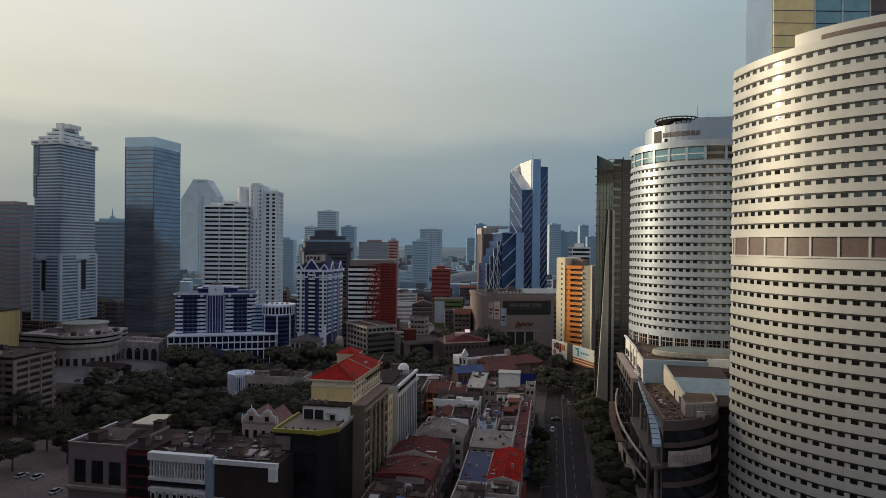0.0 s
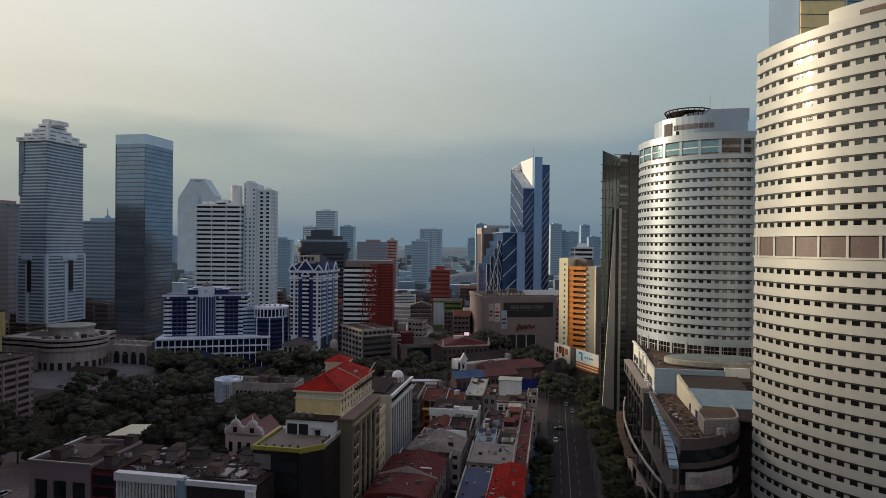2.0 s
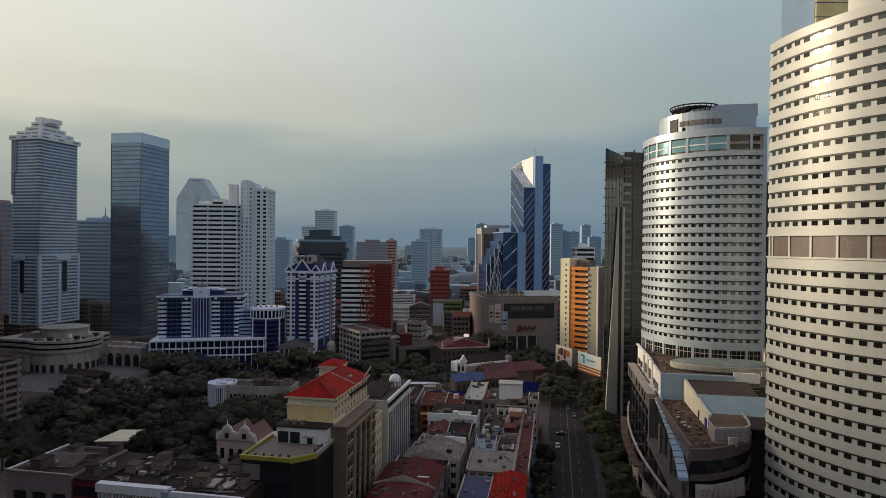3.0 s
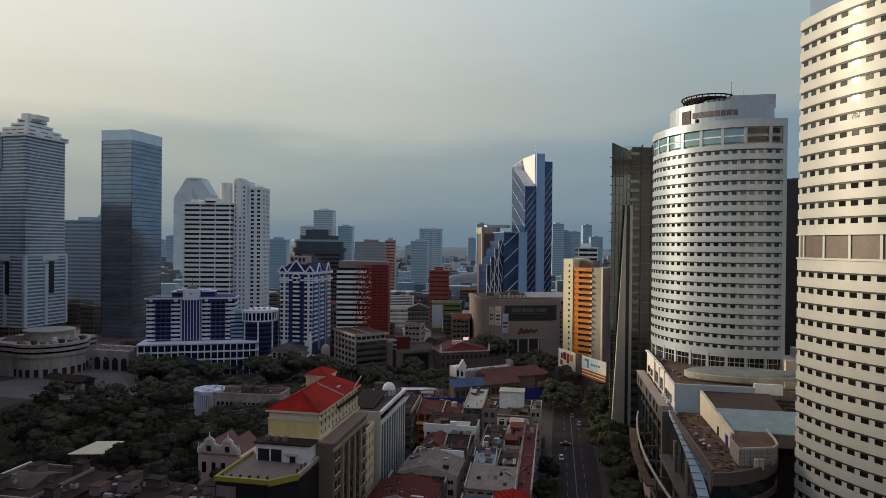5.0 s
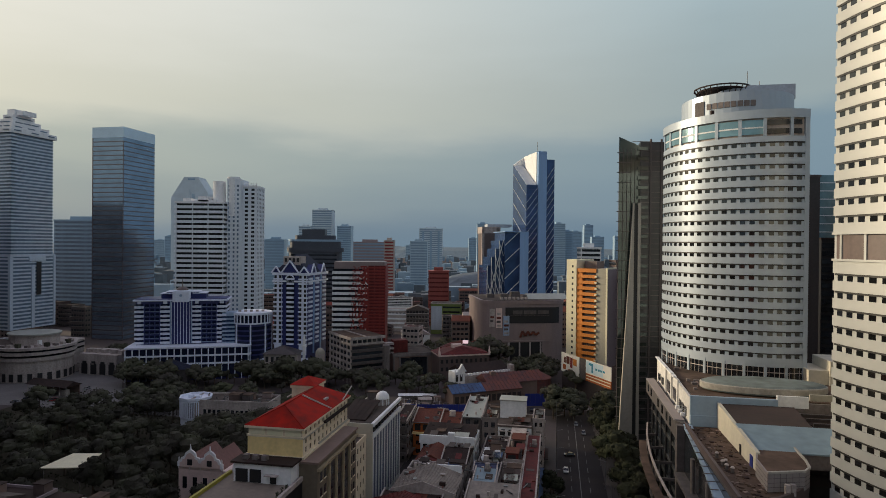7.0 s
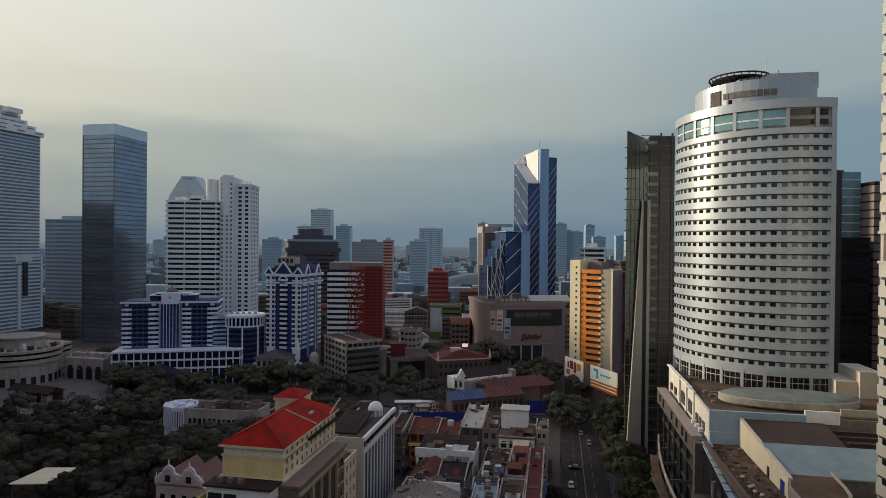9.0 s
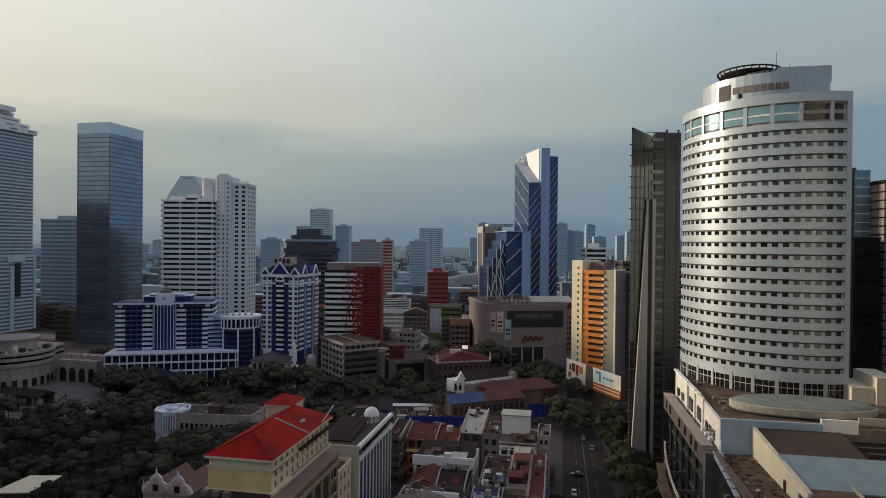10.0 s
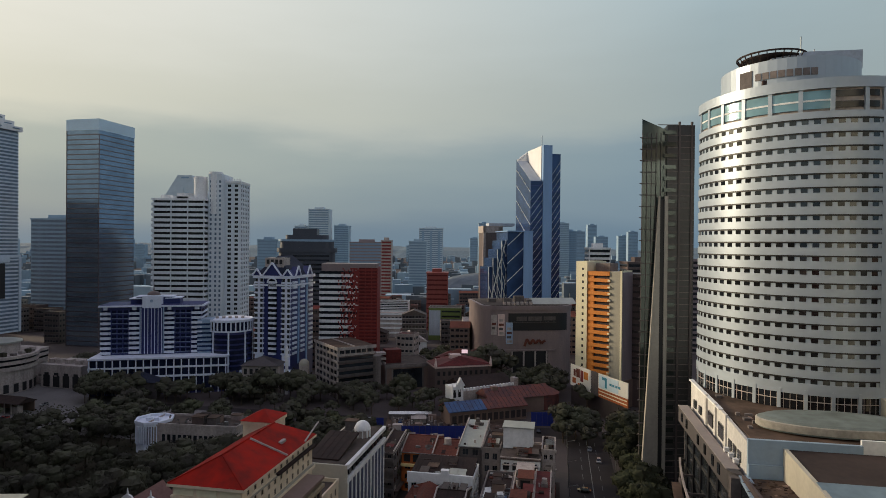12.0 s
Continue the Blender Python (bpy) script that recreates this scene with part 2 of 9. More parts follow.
FIN_STONE = mat("pale_beige_stone", (0.33, 0.305, 0.265), 0.7, vary=0.15, streak=True)
SILVER_PANEL = mat("silver_white_cladding", (0.40, 0.455, 0.515), 0.42, 0.32, 0.07, 0.6, 0.05, 0.03, coat=0.015, spec=0.32, streak=True)
CREAM_PANEL = mat("cream_white_cladding", (0.42, 0.425, 0.41), 0.5, 0.18, 0.07, 0.6, 0.05, 0.03, coat=0.015, spec=0.32, streak=True)
BLUE_STRIP = mat("deep_blue_window_strip", (0.022, 0.034, 0.095), 0.35, vary=0.3)
OLIVE_WALL = mat("dull_ochre_render", (0.33, 0.26, 0.165), 0.8, vary=0.2, streak=True)
TAUPE = mat("taupe_render", (0.1564, 0.1224, 0.085), 0.8, vary=0.2, streak=True)
BLACK_WALL = mat("black_cladding", (0.012, 0.012, 0.015), 0.4, vary=0.4, streak=True)
TERRACE = mat("grey_terrace_paving", (0.1995, 0.1613, 0.1325), 0.85, vary=0.25, grain=1.0)
WINE = mat("wine_red_frame", (0.13, 0.022, 0.03), 0.5, vary=0.2)
FLAT_BEIGE = mat("pinkish_flat_render", (0.27, 0.205, 0.195), 0.8, vary=0.25, streak=True)
TOWER_GREY = mat("pale_blue_grey_tower_panel", (0.46, 0.53, 0.62), 0.55, vary=0.15, streak=True)
CONDO = mat("cool_white_condominium_paint", (0.66, 0.70, 0.74), 0.7, vary=0.12, streak=True)
COOL_WHITE = mat("cool_white_paint", (0.70, 0.74, 0.85), 0.65, vary=0.12, streak=True)
PRINT_WHITE = mat("pale_printed_vinyl", (0.84, 0.80, 0.70), 0.5, vary=0.06)
PRINT_BLUE = mat("light_blue_printed_vinyl", (0.60, 0.74, 0.80), 0.5, vary=0.08)
PALE_BAND = mat("pale_tower_crown_glass", (0.58, 0.74, 0.84), 0.3, vary=0.12)

# ---- mesh helpers ----
class Geo:
    """Collects boxes, rings and prisms into one mesh."""

    def __init__(self):
        self.v, self.f, self.m = [], [], []

    def poly(self, pts, k=0):
        i = len(self.v)
        self.v.extend(tuple(p) for p in pts)
        self.f.append(tuple(range(i, i + len(pts))))
        self.m.append(k)

    def box(self, x0, x1, y0, y1, z0, z1, k=0):
        i = len(self.v)
        x0, x1 = min(x0, x1), max(x0, x1)
        y0, y1 = min(y0, y1), max(y0, y1)
        self.v.extend([(x0, y0, z0), (x1, y0, z0), (x1, y1, z0), (x0, y1, z0), (x0, y0, z1), (x1, y0, z1), (x1, y1, z1), (x0, y1, z1)])
        for q in ((0, 3, 2, 1), (4, 5, 6, 7), (0, 1, 5, 4), (1, 2, 6, 5), (2, 3, 7, 6), (3, 0, 4, 7)):
            self.f.append(tuple(i + a for a in q))
            self.m.append(k)
        return self

    def prism(self, pts, z0, z1, k=0):
        """A plan outline, counter-clockwise, pulled up from z0 to z1 (numbers, or one per corner)."""
        n, i = len(pts), len(self.v)
        za = z0 if isinstance(z0, (list, tuple)) else [z0] * n
        zb = z1 if isinstance(z1, (list, tuple)) else [z1] * n
        self.v.extend((x, y, z) for (x, y), z in zip(pts, za))
        self.v.extend((x, y, z) for (x, y), z in zip(pts, zb))
        self.f.append(tuple(i + n + a for a in range(n)))
        self.f.append(tuple(i + a for a in reversed(range(n))))
        for a in range(n):
            b = (a + 1) % n
            self.f.append((i + a, i + b, i + n + b, i + n + a))
        self.m.extend([k] * (n + 2))
        return self

    def ring(self, cx, cy, r0, r1, a0, a1, z0, z1, n, k=0):
        """A curved strip between two radii, angles in degrees."""
        i = len(self.v)
        for s in range(n + 1):
            a = radians(a0 + (a1 - a0) * s / n)
            c, d = math.cos(a), math.sin(a)
            self.v.extend([(cx + r0 * c, cy + r0 * d, z0), (cx + r1 * c, cy + r1 * d, z0), (cx + r1 * c, cy + r1 * d, z1), (cx + r0 * c, cy + r0 * d, z1)])
        for s in range(n):
            p, q = i + 4 * s, i + 4 * s + 4
            for e in range(4):
                g = (e + 1) % 4
                self.f.append((p + e, q + e, q + g, p + g))
        self.f.append((i, i + 1, i + 2, i + 3))
        j = i + 4 * n
        self.f.append((j + 3, j + 2, j + 1, j))
        self.m.extend([k] * (4 * n + 2))
        return self

    def cyl(self, cx, cy, r, z0, z1, n=16, r2=None, k=0):
        r2 = r if r2 is None else r2
        i = len(self.v)
        for rr, z in ((r, z0), (r2, z1)):
            self.v.extend((cx + rr * math.cos(2 * math.pi * a / n), cy + rr * math.sin(2 * math.pi * a / n), z) for a in range(n))
        self.f.append(tuple(i + n + a for a in range(n)))
        self.f.append(tuple(i + a for a in reversed(range(n))))
        for a in range(n):
            b = (a + 1) % n
            self.f.append((i + a, i + b, i + n + b, i + n + a))
        self.m.extend([k] * (n + 2))
        return self

    def dome(self, cx, cy, r, z0, h=None, n=16, rows=6, k=0):
        h = h or r
        for s in range(rows):
            p, q = math.pi / 2 * s / rows, math.pi / 2 * (s + 1) / rows
            self.cyl(cx, cy, r * math.cos(p), z0 + h * math.sin(p), z0 + h * math.sin(q), n, max(0.01, r * math.cos(q)), k)
        return self

    def beam(self, a, b, w, k=0):
        """A square bar from a to b."""
        a, b = Vector(a), Vector(b)
        d = (b - a).normalized()
        s = d.cross(Vector((0, 0, 1)) if abs(d.z) < 0.9 else Vector((1, 0, 0))).normalized() * w / 2
        t = d.cross(s).normalized() * w / 2
        i = len(self.v)
        for p in (a, b):
            self.v.extend(tuple(p + x) for x in (s + t, -s + t, -s - t, s - t))
        for q in ((0, 3, 2, 1), (4, 5, 6, 7), (0, 1, 5, 4), (1, 2, 6, 5), (2, 3, 7, 6), (3, 0, 4, 7)):
            self.f.append(tuple(i + x for x in q))
            self.m.append(k)
        return self

    def gable(self, x0, x1, y0, y1, z0, h, along="y", over=0.0, k=0):
        """A pitched roof solid."""
        x0, x1, y0, y1 = x0 - over, x1 + over, y0 - over, y1 + over
        i = len(self.v)
        if along == "y":
            xm = (x0 + x1) / 2
            self.v.extend([(x0, y0, z0), (x1, y0, z0), (xm, y0, z0 + h), (x0, y1, z0), (x1, y1, z0), (xm, y1, z0 + h)])
        else:
            ym = (y0 + y1) / 2
            self.v.extend([(x1, y0, z0), (x1, y1, z0), (x1, ym, z0 + h), (x0, y0, z0), (x0, y1, z0), (x0, ym, z0 + h)])
        for q in ((0, 1, 2), (5, 4, 3), (1, 4, 5, 2), (3, 0, 2, 5), (0, 3, 4, 1)):
            self.f.append(tuple(i + a for a in q))
            self.m.append(k)
        return self

    def hip(self, x0, x1, y0, y1, z0, h, inset, k=0):
        """A hipped roof with its ridge along y."""
        xm = (x0 + x1) / 2
        i = len(self.v)
        self.v.extend([(x0, y0, z0), (x1, y0, z0), (x1, y1, z0), (x0, y1, z0), (xm, y0 + inset, z0 + h), (xm, y1 - inset, z0 + h)])
        for q in ((0, 1, 4), (1, 2, 5, 4), (2, 3, 5), (3, 0, 4, 5), (0, 3, 2, 1)):
            self.f.append(tuple(i + a for a in q))
            self.m.append(k)
        return self

    def mesh(self, name, *mats):
        me = bpy.data.meshes.new(name)
        me.from_pydata(self.v, [], self.f)
        for m in mats:
            me.materials.append(m)
        if len(mats) > 1:
            me.polygons.foreach_set("material_index", self.m)
        me.update()
        return me


def thing(name, label, category, x=0, y=0, z=0, turn=0, group="", kind=""):
    ob = new(name)
    ob.matrix_basis = pose(x, y, z, 0, 0, turn)
    return tagged(ob, label, category, group, kind)


def part(name, geo, mats, parent, label="", kind="", at=None):
    """One mesh object under a thing or a part. geo: a Geo or a mesh to share."""
    mats = mats if isinstance(mats, (list, tuple)) else [mats]
    me = geo.mesh(name, *mats) if isinstance(geo, Geo) else geo
    ob = new(name, me)
    ob.parent = parent
    if at is not None:
        ob.matrix_basis = at
    return tagged(ob, label, kind=kind)


# the street grid: a to the right across the road, b along it
GRID = 10.5
GX, GY = math.sin(radians(GRID)), math.cos(radians(GRID))


def grid(a, b):
    return a * GY + b * GX, -a * GX + b * GY


def face(w, d, side, s0, s1, o0, o1):
    """x and y limits of a strip on one side of a block (front at y = 0, x from -w/2 to w/2); s along the side, o outwards."""
    if side == "front":
        return -w / 2 + s0, -w / 2 + s1, -o1, -o0
    if side == "right":
        return w / 2 + o0, w / 2 + o1, s0, s1
    if side == "left":
        return -w / 2 - o1, -w / 2 - o0, s0, s1
    return -w / 2 + s0, -w / 2 + s1, d + o0, d + o1


PANES = {}


def pane_mesh(wide, high, frame_mat, glass_mat, side, bars=1):
    """A window unit: glass with a thin frame and bars, shared by all windows of its size."""
    key = (round(wide, 2), round(high, 2), frame_mat.name, glass_mat.name, side in ("front", "back"), bars)
    if key not in PANES:
        g = Geo()
        t = 0.06
        if key[4]:
            g.box(-wide / 2, wide / 2, -0.03, 0.03, 0, high, 0)
            for k in range(1, bars + 1):
                x = -wide / 2 + wide * k / (bars + 1)
                g.box(x - t / 2, x + t / 2, -0.07, 0.07, 0, high, 1)
            g.box(-wide / 2, wide / 2, -0.08, 0.08, -0.08, 0.02, 1)
        else:
            g.box(-0.03, 0.03, -wide / 2, wide / 2, 0, high, 0)
            for k in range(1, bars + 1):
                x = -wide / 2 + wide * k / (bars + 1)
                g.box(-0.07, 0.07, x - t / 2, x + t / 2, 0, high, 1)
            g.box(-0.08, 0.08, -wide / 2, wide / 2, -0.08, 0.02, 1)
        PANES[key] = g.mesh("window", glass_mat, frame_mat)
    return PANES[key]


def punched(T, w, d, z0, z1, floors, bays, wall, glass=GLASS, fw=0.5, fh=0.5, sill=0.3, reveal=0.35, sides=("front", "right"), frame_mat=None,
            margin=0.6, limit=300, proud=0.0, bars=1, core=DARK):
    """A block with a real grid of wall strips before a dark core, and a window unit in every opening. bays: openings per side, by side."""
    frame_mat = frame_mat or wall
    g = Geo()
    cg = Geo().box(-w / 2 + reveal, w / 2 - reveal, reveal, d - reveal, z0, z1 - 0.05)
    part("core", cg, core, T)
    fl = (z1 - z0) / floors
    left = limit
    rest = Geo()
    for side in ("front", "right", "left", "back"):
        L = w if side in ("front", "back") else d
        lo, hi = (0, L) if side in ("front", "back") else (reveal + 0.002, L - reveal - 0.002)
        if side not in sides:
            x0, x1, y0, y1 = face(w, d, side, lo, hi, -reveal, proud)
            g.box(x0, x1, y0, y1, z0, z1)
            continue
        n = bays[side] if isinstance(bays, dict) else bays
        step = (L - 2 * margin) / n
        ww, wh = step * fw, fl * fh
        # horizontal strips
        za = z0
        for k in range(floors + 1):
            zb = z0 + k * fl + fl * sill if k < floors else z1
            x0, x1, y0, y1 = face(w, d, side, lo, hi, -reveal, proud)
            if zb > za + 0.01:
                g.box(x0, x1, y0, y1, za, zb)
            za = z0 + k * fl + fl * sill + wh
        # uprights between the openings
        edges = [lo] + [margin + step * (k + 0.5) + sg * ww / 2 for k in range(n) for sg in (-1, 1)] + [hi]
        for e in range(0, len(edges), 2):
            for k in range(floors):
                za = z0 + k * fl + fl * sill
                x0, x1, y0, y1 = face(w, d, side, edges[e], edges[e + 1], -reveal, proud - 0.01)
                g.box(x0, x1, y0, y1, za, za + wh)
        me = pane_mesh(ww, wh, frame_mat, glass, side, bars)
        for k in range(floors):
            for j in range(n):
                s = margin + step * (j + 0.5)
                x0, x1, y0, y1 = face(w, d, side, s, s, -reveal + 0.12, -reveal + 0.12)
                if left > 0:
                    part("window", me, None, T, at=Matrix.Translation(((x0 + x1) / 2, (y0 + y1) / 2, z0 + k * fl + fl * sill)))
                    left -= 1
                else:
                    a0, a1, b0, b1 = face(w, d, side, s - ww / 2, s + ww / 2, -reveal + 0.05, -reveal + 0.12)
                    rest.box(a0, a1, b0, b1, z0 + k * fl + fl * sill, z0 + k * fl + fl * sill + wh)
    part("wall", g, wall, T)
    if rest.f:
        part("upper_glazing", rest, glass, T, kind="stuff")


def flat_top(T, w, d, z, wall, roof=FLAT_ROOF, high=1.0, thick=0.3, name="parapet", x=0, y=0):
    """A roof deck with a parapet round it."""
    part("roof", Geo().box(x - w / 2 + thick, x + w / 2 - thick, y + thick, y + d - thick, z, z + 0.15), roof, T)
    g = Geo()
    g.box(x - w / 2 - 0.1, x + w / 2 + 0.1, y - 0.1, y + thick, z, z + high)
    g.box(x - w / 2 - 0.1, x + w / 2 + 0.1, y + d - thick, y + d + 0.1, z, z + high)
    g.box(x - w / 2 - 0.1, x - w / 2 + thick, y + thick, y + d - thick, z, z + high)
    g.box(x + w / 2 - thick, x + w / 2 + 0.1, y + thick, y + d - thick, z, z + high)
    part(name, g, wall, T)


def banded(T, w, d, z0, z1, floors, band, glass, solid=0.5, out=0.3, sides=("front", "right", "left", "back"), posts=0, post_mat=None, name="spandrel"):
    """A block of continuous glass with a projecting wall band at each floor, and posts between."""
    part("glazing", Geo().box(-w / 2, w / 2, 0, d, z0, z1), glass, T)
    fl = (z1 - z0) / floors
    me = Geo().box(-w / 2 - out, w / 2 + out, -out, d + out, 0, fl * solid).mesh(name, band)
    for k in range(floors):
        part(name, me, None, T, at=Matrix.Translation((0, 0, z0 + k * fl)))
    if posts:
        g = Geo()
        for side in sides:
            L = w if side in ("front", "back") else d
            n = max(1, round(L / posts))
            for k in range(n + 1):
                x0, x1, y0, y1 = face(w, d, side, L * k / n - 0.25, L * k / n + 0.25, 0, out * 0.6)
                g.box(x0, x1, y0, y1, z0, z1)
        part("mullions", g, post_mat or band, T)

# ---- ground, roads ----
def sheet(name, x0, x1, y0, y1, z0, z1, m, label="", category="", turn=0, kind="structure"):
    ob = new(name, Geo().box(x0, x1, y0, y1, z0, z1).mesh(name, m))
    ob.matrix_basis = pose(0, 0, 0, 0, 0, turn)
    return tagged(ob, label, category, kind=kind)


sheet("ground", -4900, 4900, -4900, 4900, -2.0, 0.0, SOIL, "dark town ground of soil, grass and old tarmac", "ground")
sheet("road", -3.0, 13.0, -160, 340, -0.5, 0.02, ASPHALT, "grey asphalt main road along the shophouses", "road", -GRID)
sheet("pavement", 13.0, 27.0, -160, 300, -0.5, 0.17, PAVING, "paved forecourt beside the shopping mall", "pavement", -GRID)
sheet("pavement", -8.0, -3.0, -160, 300, -0.5, 0.17, PAVING, "narrow paved walkway before the shophouses", "pavement", -GRID)
sheet("road", -33.0, -26.0, 60, 245, -0.5, 0.02, ASPHALT, "back lane between two rows of shophouses", "road", -GRID)
sheet("road", -58.0, -52.5, 60, 330, -0.5, 0.02, ASPHALT, "narrow side street below the red-roofed building", "road", -GRID)
sheet("road", -300, 60, 338, 352, -0.5, 0.024, ASPHALT, "cross street behind the shophouse blocks", "road", -GRID)
sheet("pavement", -215, -140, 120, 212, -0.5, 0.03, DUSTY, "dusty brown car park with rows of cars", "car park", -GRID)
sheet("road", -292, -244, 346, 410, -0.5, 0.03, CONCRETE, "pale concrete forecourt beyond the junction", "road", -GRID)
sheet("road", -325, -212, 345, 374, -0.5, 0.026, CONCRETE, "pale tarmac junction arm beside the podium", "road", -GRID)
sheet("road", -310, -150, 300, 345, -0.5, 0.028, CONCRETE, "wide tarmac junction with parked cars", "road", -GRID)
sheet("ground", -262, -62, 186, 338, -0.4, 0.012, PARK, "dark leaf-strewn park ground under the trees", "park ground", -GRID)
lines = Geo()
for b in range(70, 335, 9):
    lines.box(1.8, 1.98, b, b + 4.5, 0.02, 0.032)
    lines.box(7.8, 7.98, b, b + 4.5, 0.02, 0.032)
lines.box(4.7, 4.95, 60, 338, 0.02, 0.032)
ob = new("lane_markings", lines.mesh("lane_markings", LINE))
ob.matrix_basis = pose(0, 0, 0, 0, 0, -GRID)
tagged(ob, "worn white lane lines on the main road", "road marking", kind="structure")


# ---- curved towers ----
def curved_tower(T, R, a0, a1, back, z0, z1, rows, storey, panel, wide=2.36, bands=(), limit=300, seg=80, foot=None):
    """A convex tower centred on T: smooth bands project before recessed strips of windows."""
    arc = [(R * math.cos(radians(a0 + (a1 - a0) * k / seg)), R * math.sin(radians(a0 + (a1 - a0) * k / seg))) for k in range(seg + 1)]
    inner = [(x * (R - 0.26) / R, y * (R - 0.26) / R) for x, y in arc]
    part("wall", Geo().prism(inner + back, z0, z1), panel, T)
    # bands between the window rows
    tops = sorted(rows)
    n_win = int(radians(abs(a1 - a0) - 4.0) * R / wide)
    gap = 1.34
    meshes = {}
    edges = [foot or z0] + [v for r in tops for v in (r - gap / 2, r + gap / 2)] + [z1]
    for k in range(0, len(edges), 2):
        lo, hi = edges[k], edges[k + 1]
        cut = [(b0, b1) for b0, b1 in bands if lo < b0 and b1 < hi]
        spans = [(lo, hi)] if not cut else [(lo, cut[0][0]), (cut[0][1], hi)]
        for s0, s1 in spans:
            key = round(s1 - s0, 2)
            if key not in meshes:
                g = Geo().ring(0, 0, R - 0.5, R, a0, a1, 0, s1 - s0, seg)
                meshes[key] = g.mesh("spandrel", panel)
            part("spandrel", meshes[key], None, T, at=Matrix.Translation((0, 0, s0)))
    # black strip paints the shade under each overhanging band
    lip = Geo().ring(0, 0, R - 0.27, R - 0.08, a0 + 0.6, a1 - 1.6, 0, 0.34, seg).mesh("gap_shade", GAP_SHADE)
    pane = Geo().box(-0.68, 0.68, -0.05, 0.02, 0, 0.98).mesh("window", GLASS_TOWER)
    rest = Geo()
    left = limit
    for z in reversed(tops):
        part("gap_shade", lip, None, T, at=Matrix.Translation((0, 0, z + gap / 2 - 0.34)))
        for k in range(n_win):
            a = radians(a0 + 0.8) + radians(a1 - a0 - 4.0) * (k + 0.5) / n_win
            m = pose(0, 0, 0, 0, 0, math.degrees(a) + 90) @ Matrix.Translation((0, -(R - 0.26), z - gap / 2 + 0.04))
            if left > 0:
                part("window", pane, None, T, at=m)
                left -= 1
            else:
                i = len(rest.v)
                rest.v.extend(tuple(m @ v.co) for v in pane.vertices)
                for p in pane.polygons:
                    rest.f.append(tuple(i + q for q in p.vertices))
                    rest.m.append(0)
    if rest.f:
        part("lower_glazing", rest, GLASS_TOWER, T, kind="stuff")
    return arc


# far tower of the pair
T2 = thing("curved_tower", "white curved high-rise with strips of small dark windows above the mall", "tower", 102.5, 243, 0, group="twin curved towers")
ROWS2 = [49.8 + 3.12 * k for k in range(20)]
arc2 = curved_tower(T2, 26.0, 166, 278.5, [(3.9, 24), (-8, 24)], 43.0, 111.3, ROWS2, 3.27, SILVER_PANEL, foot=47.6)
g = Geo().ring(0, 0, 24.6, 25.4, 166, 278.5, 111.3, 116.4, 40)
part("upper_recess", g, OFFWHITE, T2)
part("crown_wall", Geo().prism([(x * 0.94, y * 0.94) for x, y in arc2] + [(3.6, 24), (-8, 24)], 111.3, 116.4), OFFWHITE, T2)
part("crown_cornice", Geo().ring(0, 0, 22, 26.2, 166, 278.7, 116.4, 118.8, 40), SILVER_PANEL, T2)
part("crown_deck", Geo().prism([(x * 0.9, y * 0.9) for x, y in arc2] + [(3.4, 24), (-8, 24)], 116.4, 118.2), FLAT_ROOF, T2)
spans = [(172, 182), (184, 195), (197, 209), (211, 223), (225, 237), (239, 251)]
for q0, q1 in spans:
    w = part("sky_window", Geo().ring(0, 0, 25.2, 25.75, q0, q1, 111.9, 116.0, 6), GLASS_AQUA, T2)
    part("transom", Geo().ring(0, 0, 25.7, 25.85, q0, q1, 113.6, 114.0, 6), WHITE, w)
for q0, q1 in ((253, 266), (269, 274)):
    for z in (112.0, 114.5):
        part("sky_window", Geo().ring(0, 0, 25.2, 25.75, q0, q1, z, z + 1.4, 6), GLASS, T2)
for q in (171, 183, 196, 210, 224, 238, 252, 267.5, 277):
    part("crown_pier", Geo().ring(0, 0, 25.2, 26.0, q - 1.0, q + 1.0, 111.3, 116.4, 2), SILVER_PANEL, T2)
# base arcade of the tower, white sign drum, plant block and rooftop disc
part("base_glazing", Geo().ring(0, 0, 25.3, 25.8, 166, 278.5, 43.0, 47.6, 60), GLASS, T2)
for q in range(170, 279, 12):
    part("base_pier", Geo().ring(0, 0, 25.3, 26.1, q - 0.8, q + 0.8, 43.0, 47.6, 2), SILVER_PANEL, T2)
for q in range(166, 275, 3):
    part("base_mullion", Geo().ring(0, 0, 25.5, 25.88, q - 0.12, q + 0.12, 43.0, 47.6, 1), OFFWHITE, T2)
part("base_lintel", Geo().ring(0, 0, 25.3, 25.98, 166, 278.5, 46.6, 47.62, 40), SILVER_PANEL, T2)
part("base_transom", Geo().ring(0, 0, 25.5, 25.87, 166, 278.5, 45.0, 45.2, 60), OFFWHITE, T2)
drum = part("sign_drum", Geo().cyl(-4.5, 0, 16.2, 118.2, 126.4, 48), SILVER_PANEL, T2, "plain white drum round the rooftop plant")
part("sign_mark", Geo().ring(-4.5, 0, 16.1, 16.4, 200, 212, 119.8, 124.6, 4), DGREY, drum, "dark square sign mark")
for k in range(8):
    q = 215 + k * 6.2
    part("sign_bar", Geo().ring(-4.5, 0, 16.1, 16.4, q, q + 5, 121.8, 123.5, 3), GREY, drum)
part("plant_block", Geo().prism([(-12, -6), (-3, -6.5), (10.5, -7), (10.5, 13), (-3, 12.5), (-12, 12)], 126.2, [128.6, 130.3, 130.8, 130.8, 130.3, 128.6]), PLUM, T2, "grey rooftop plant block")
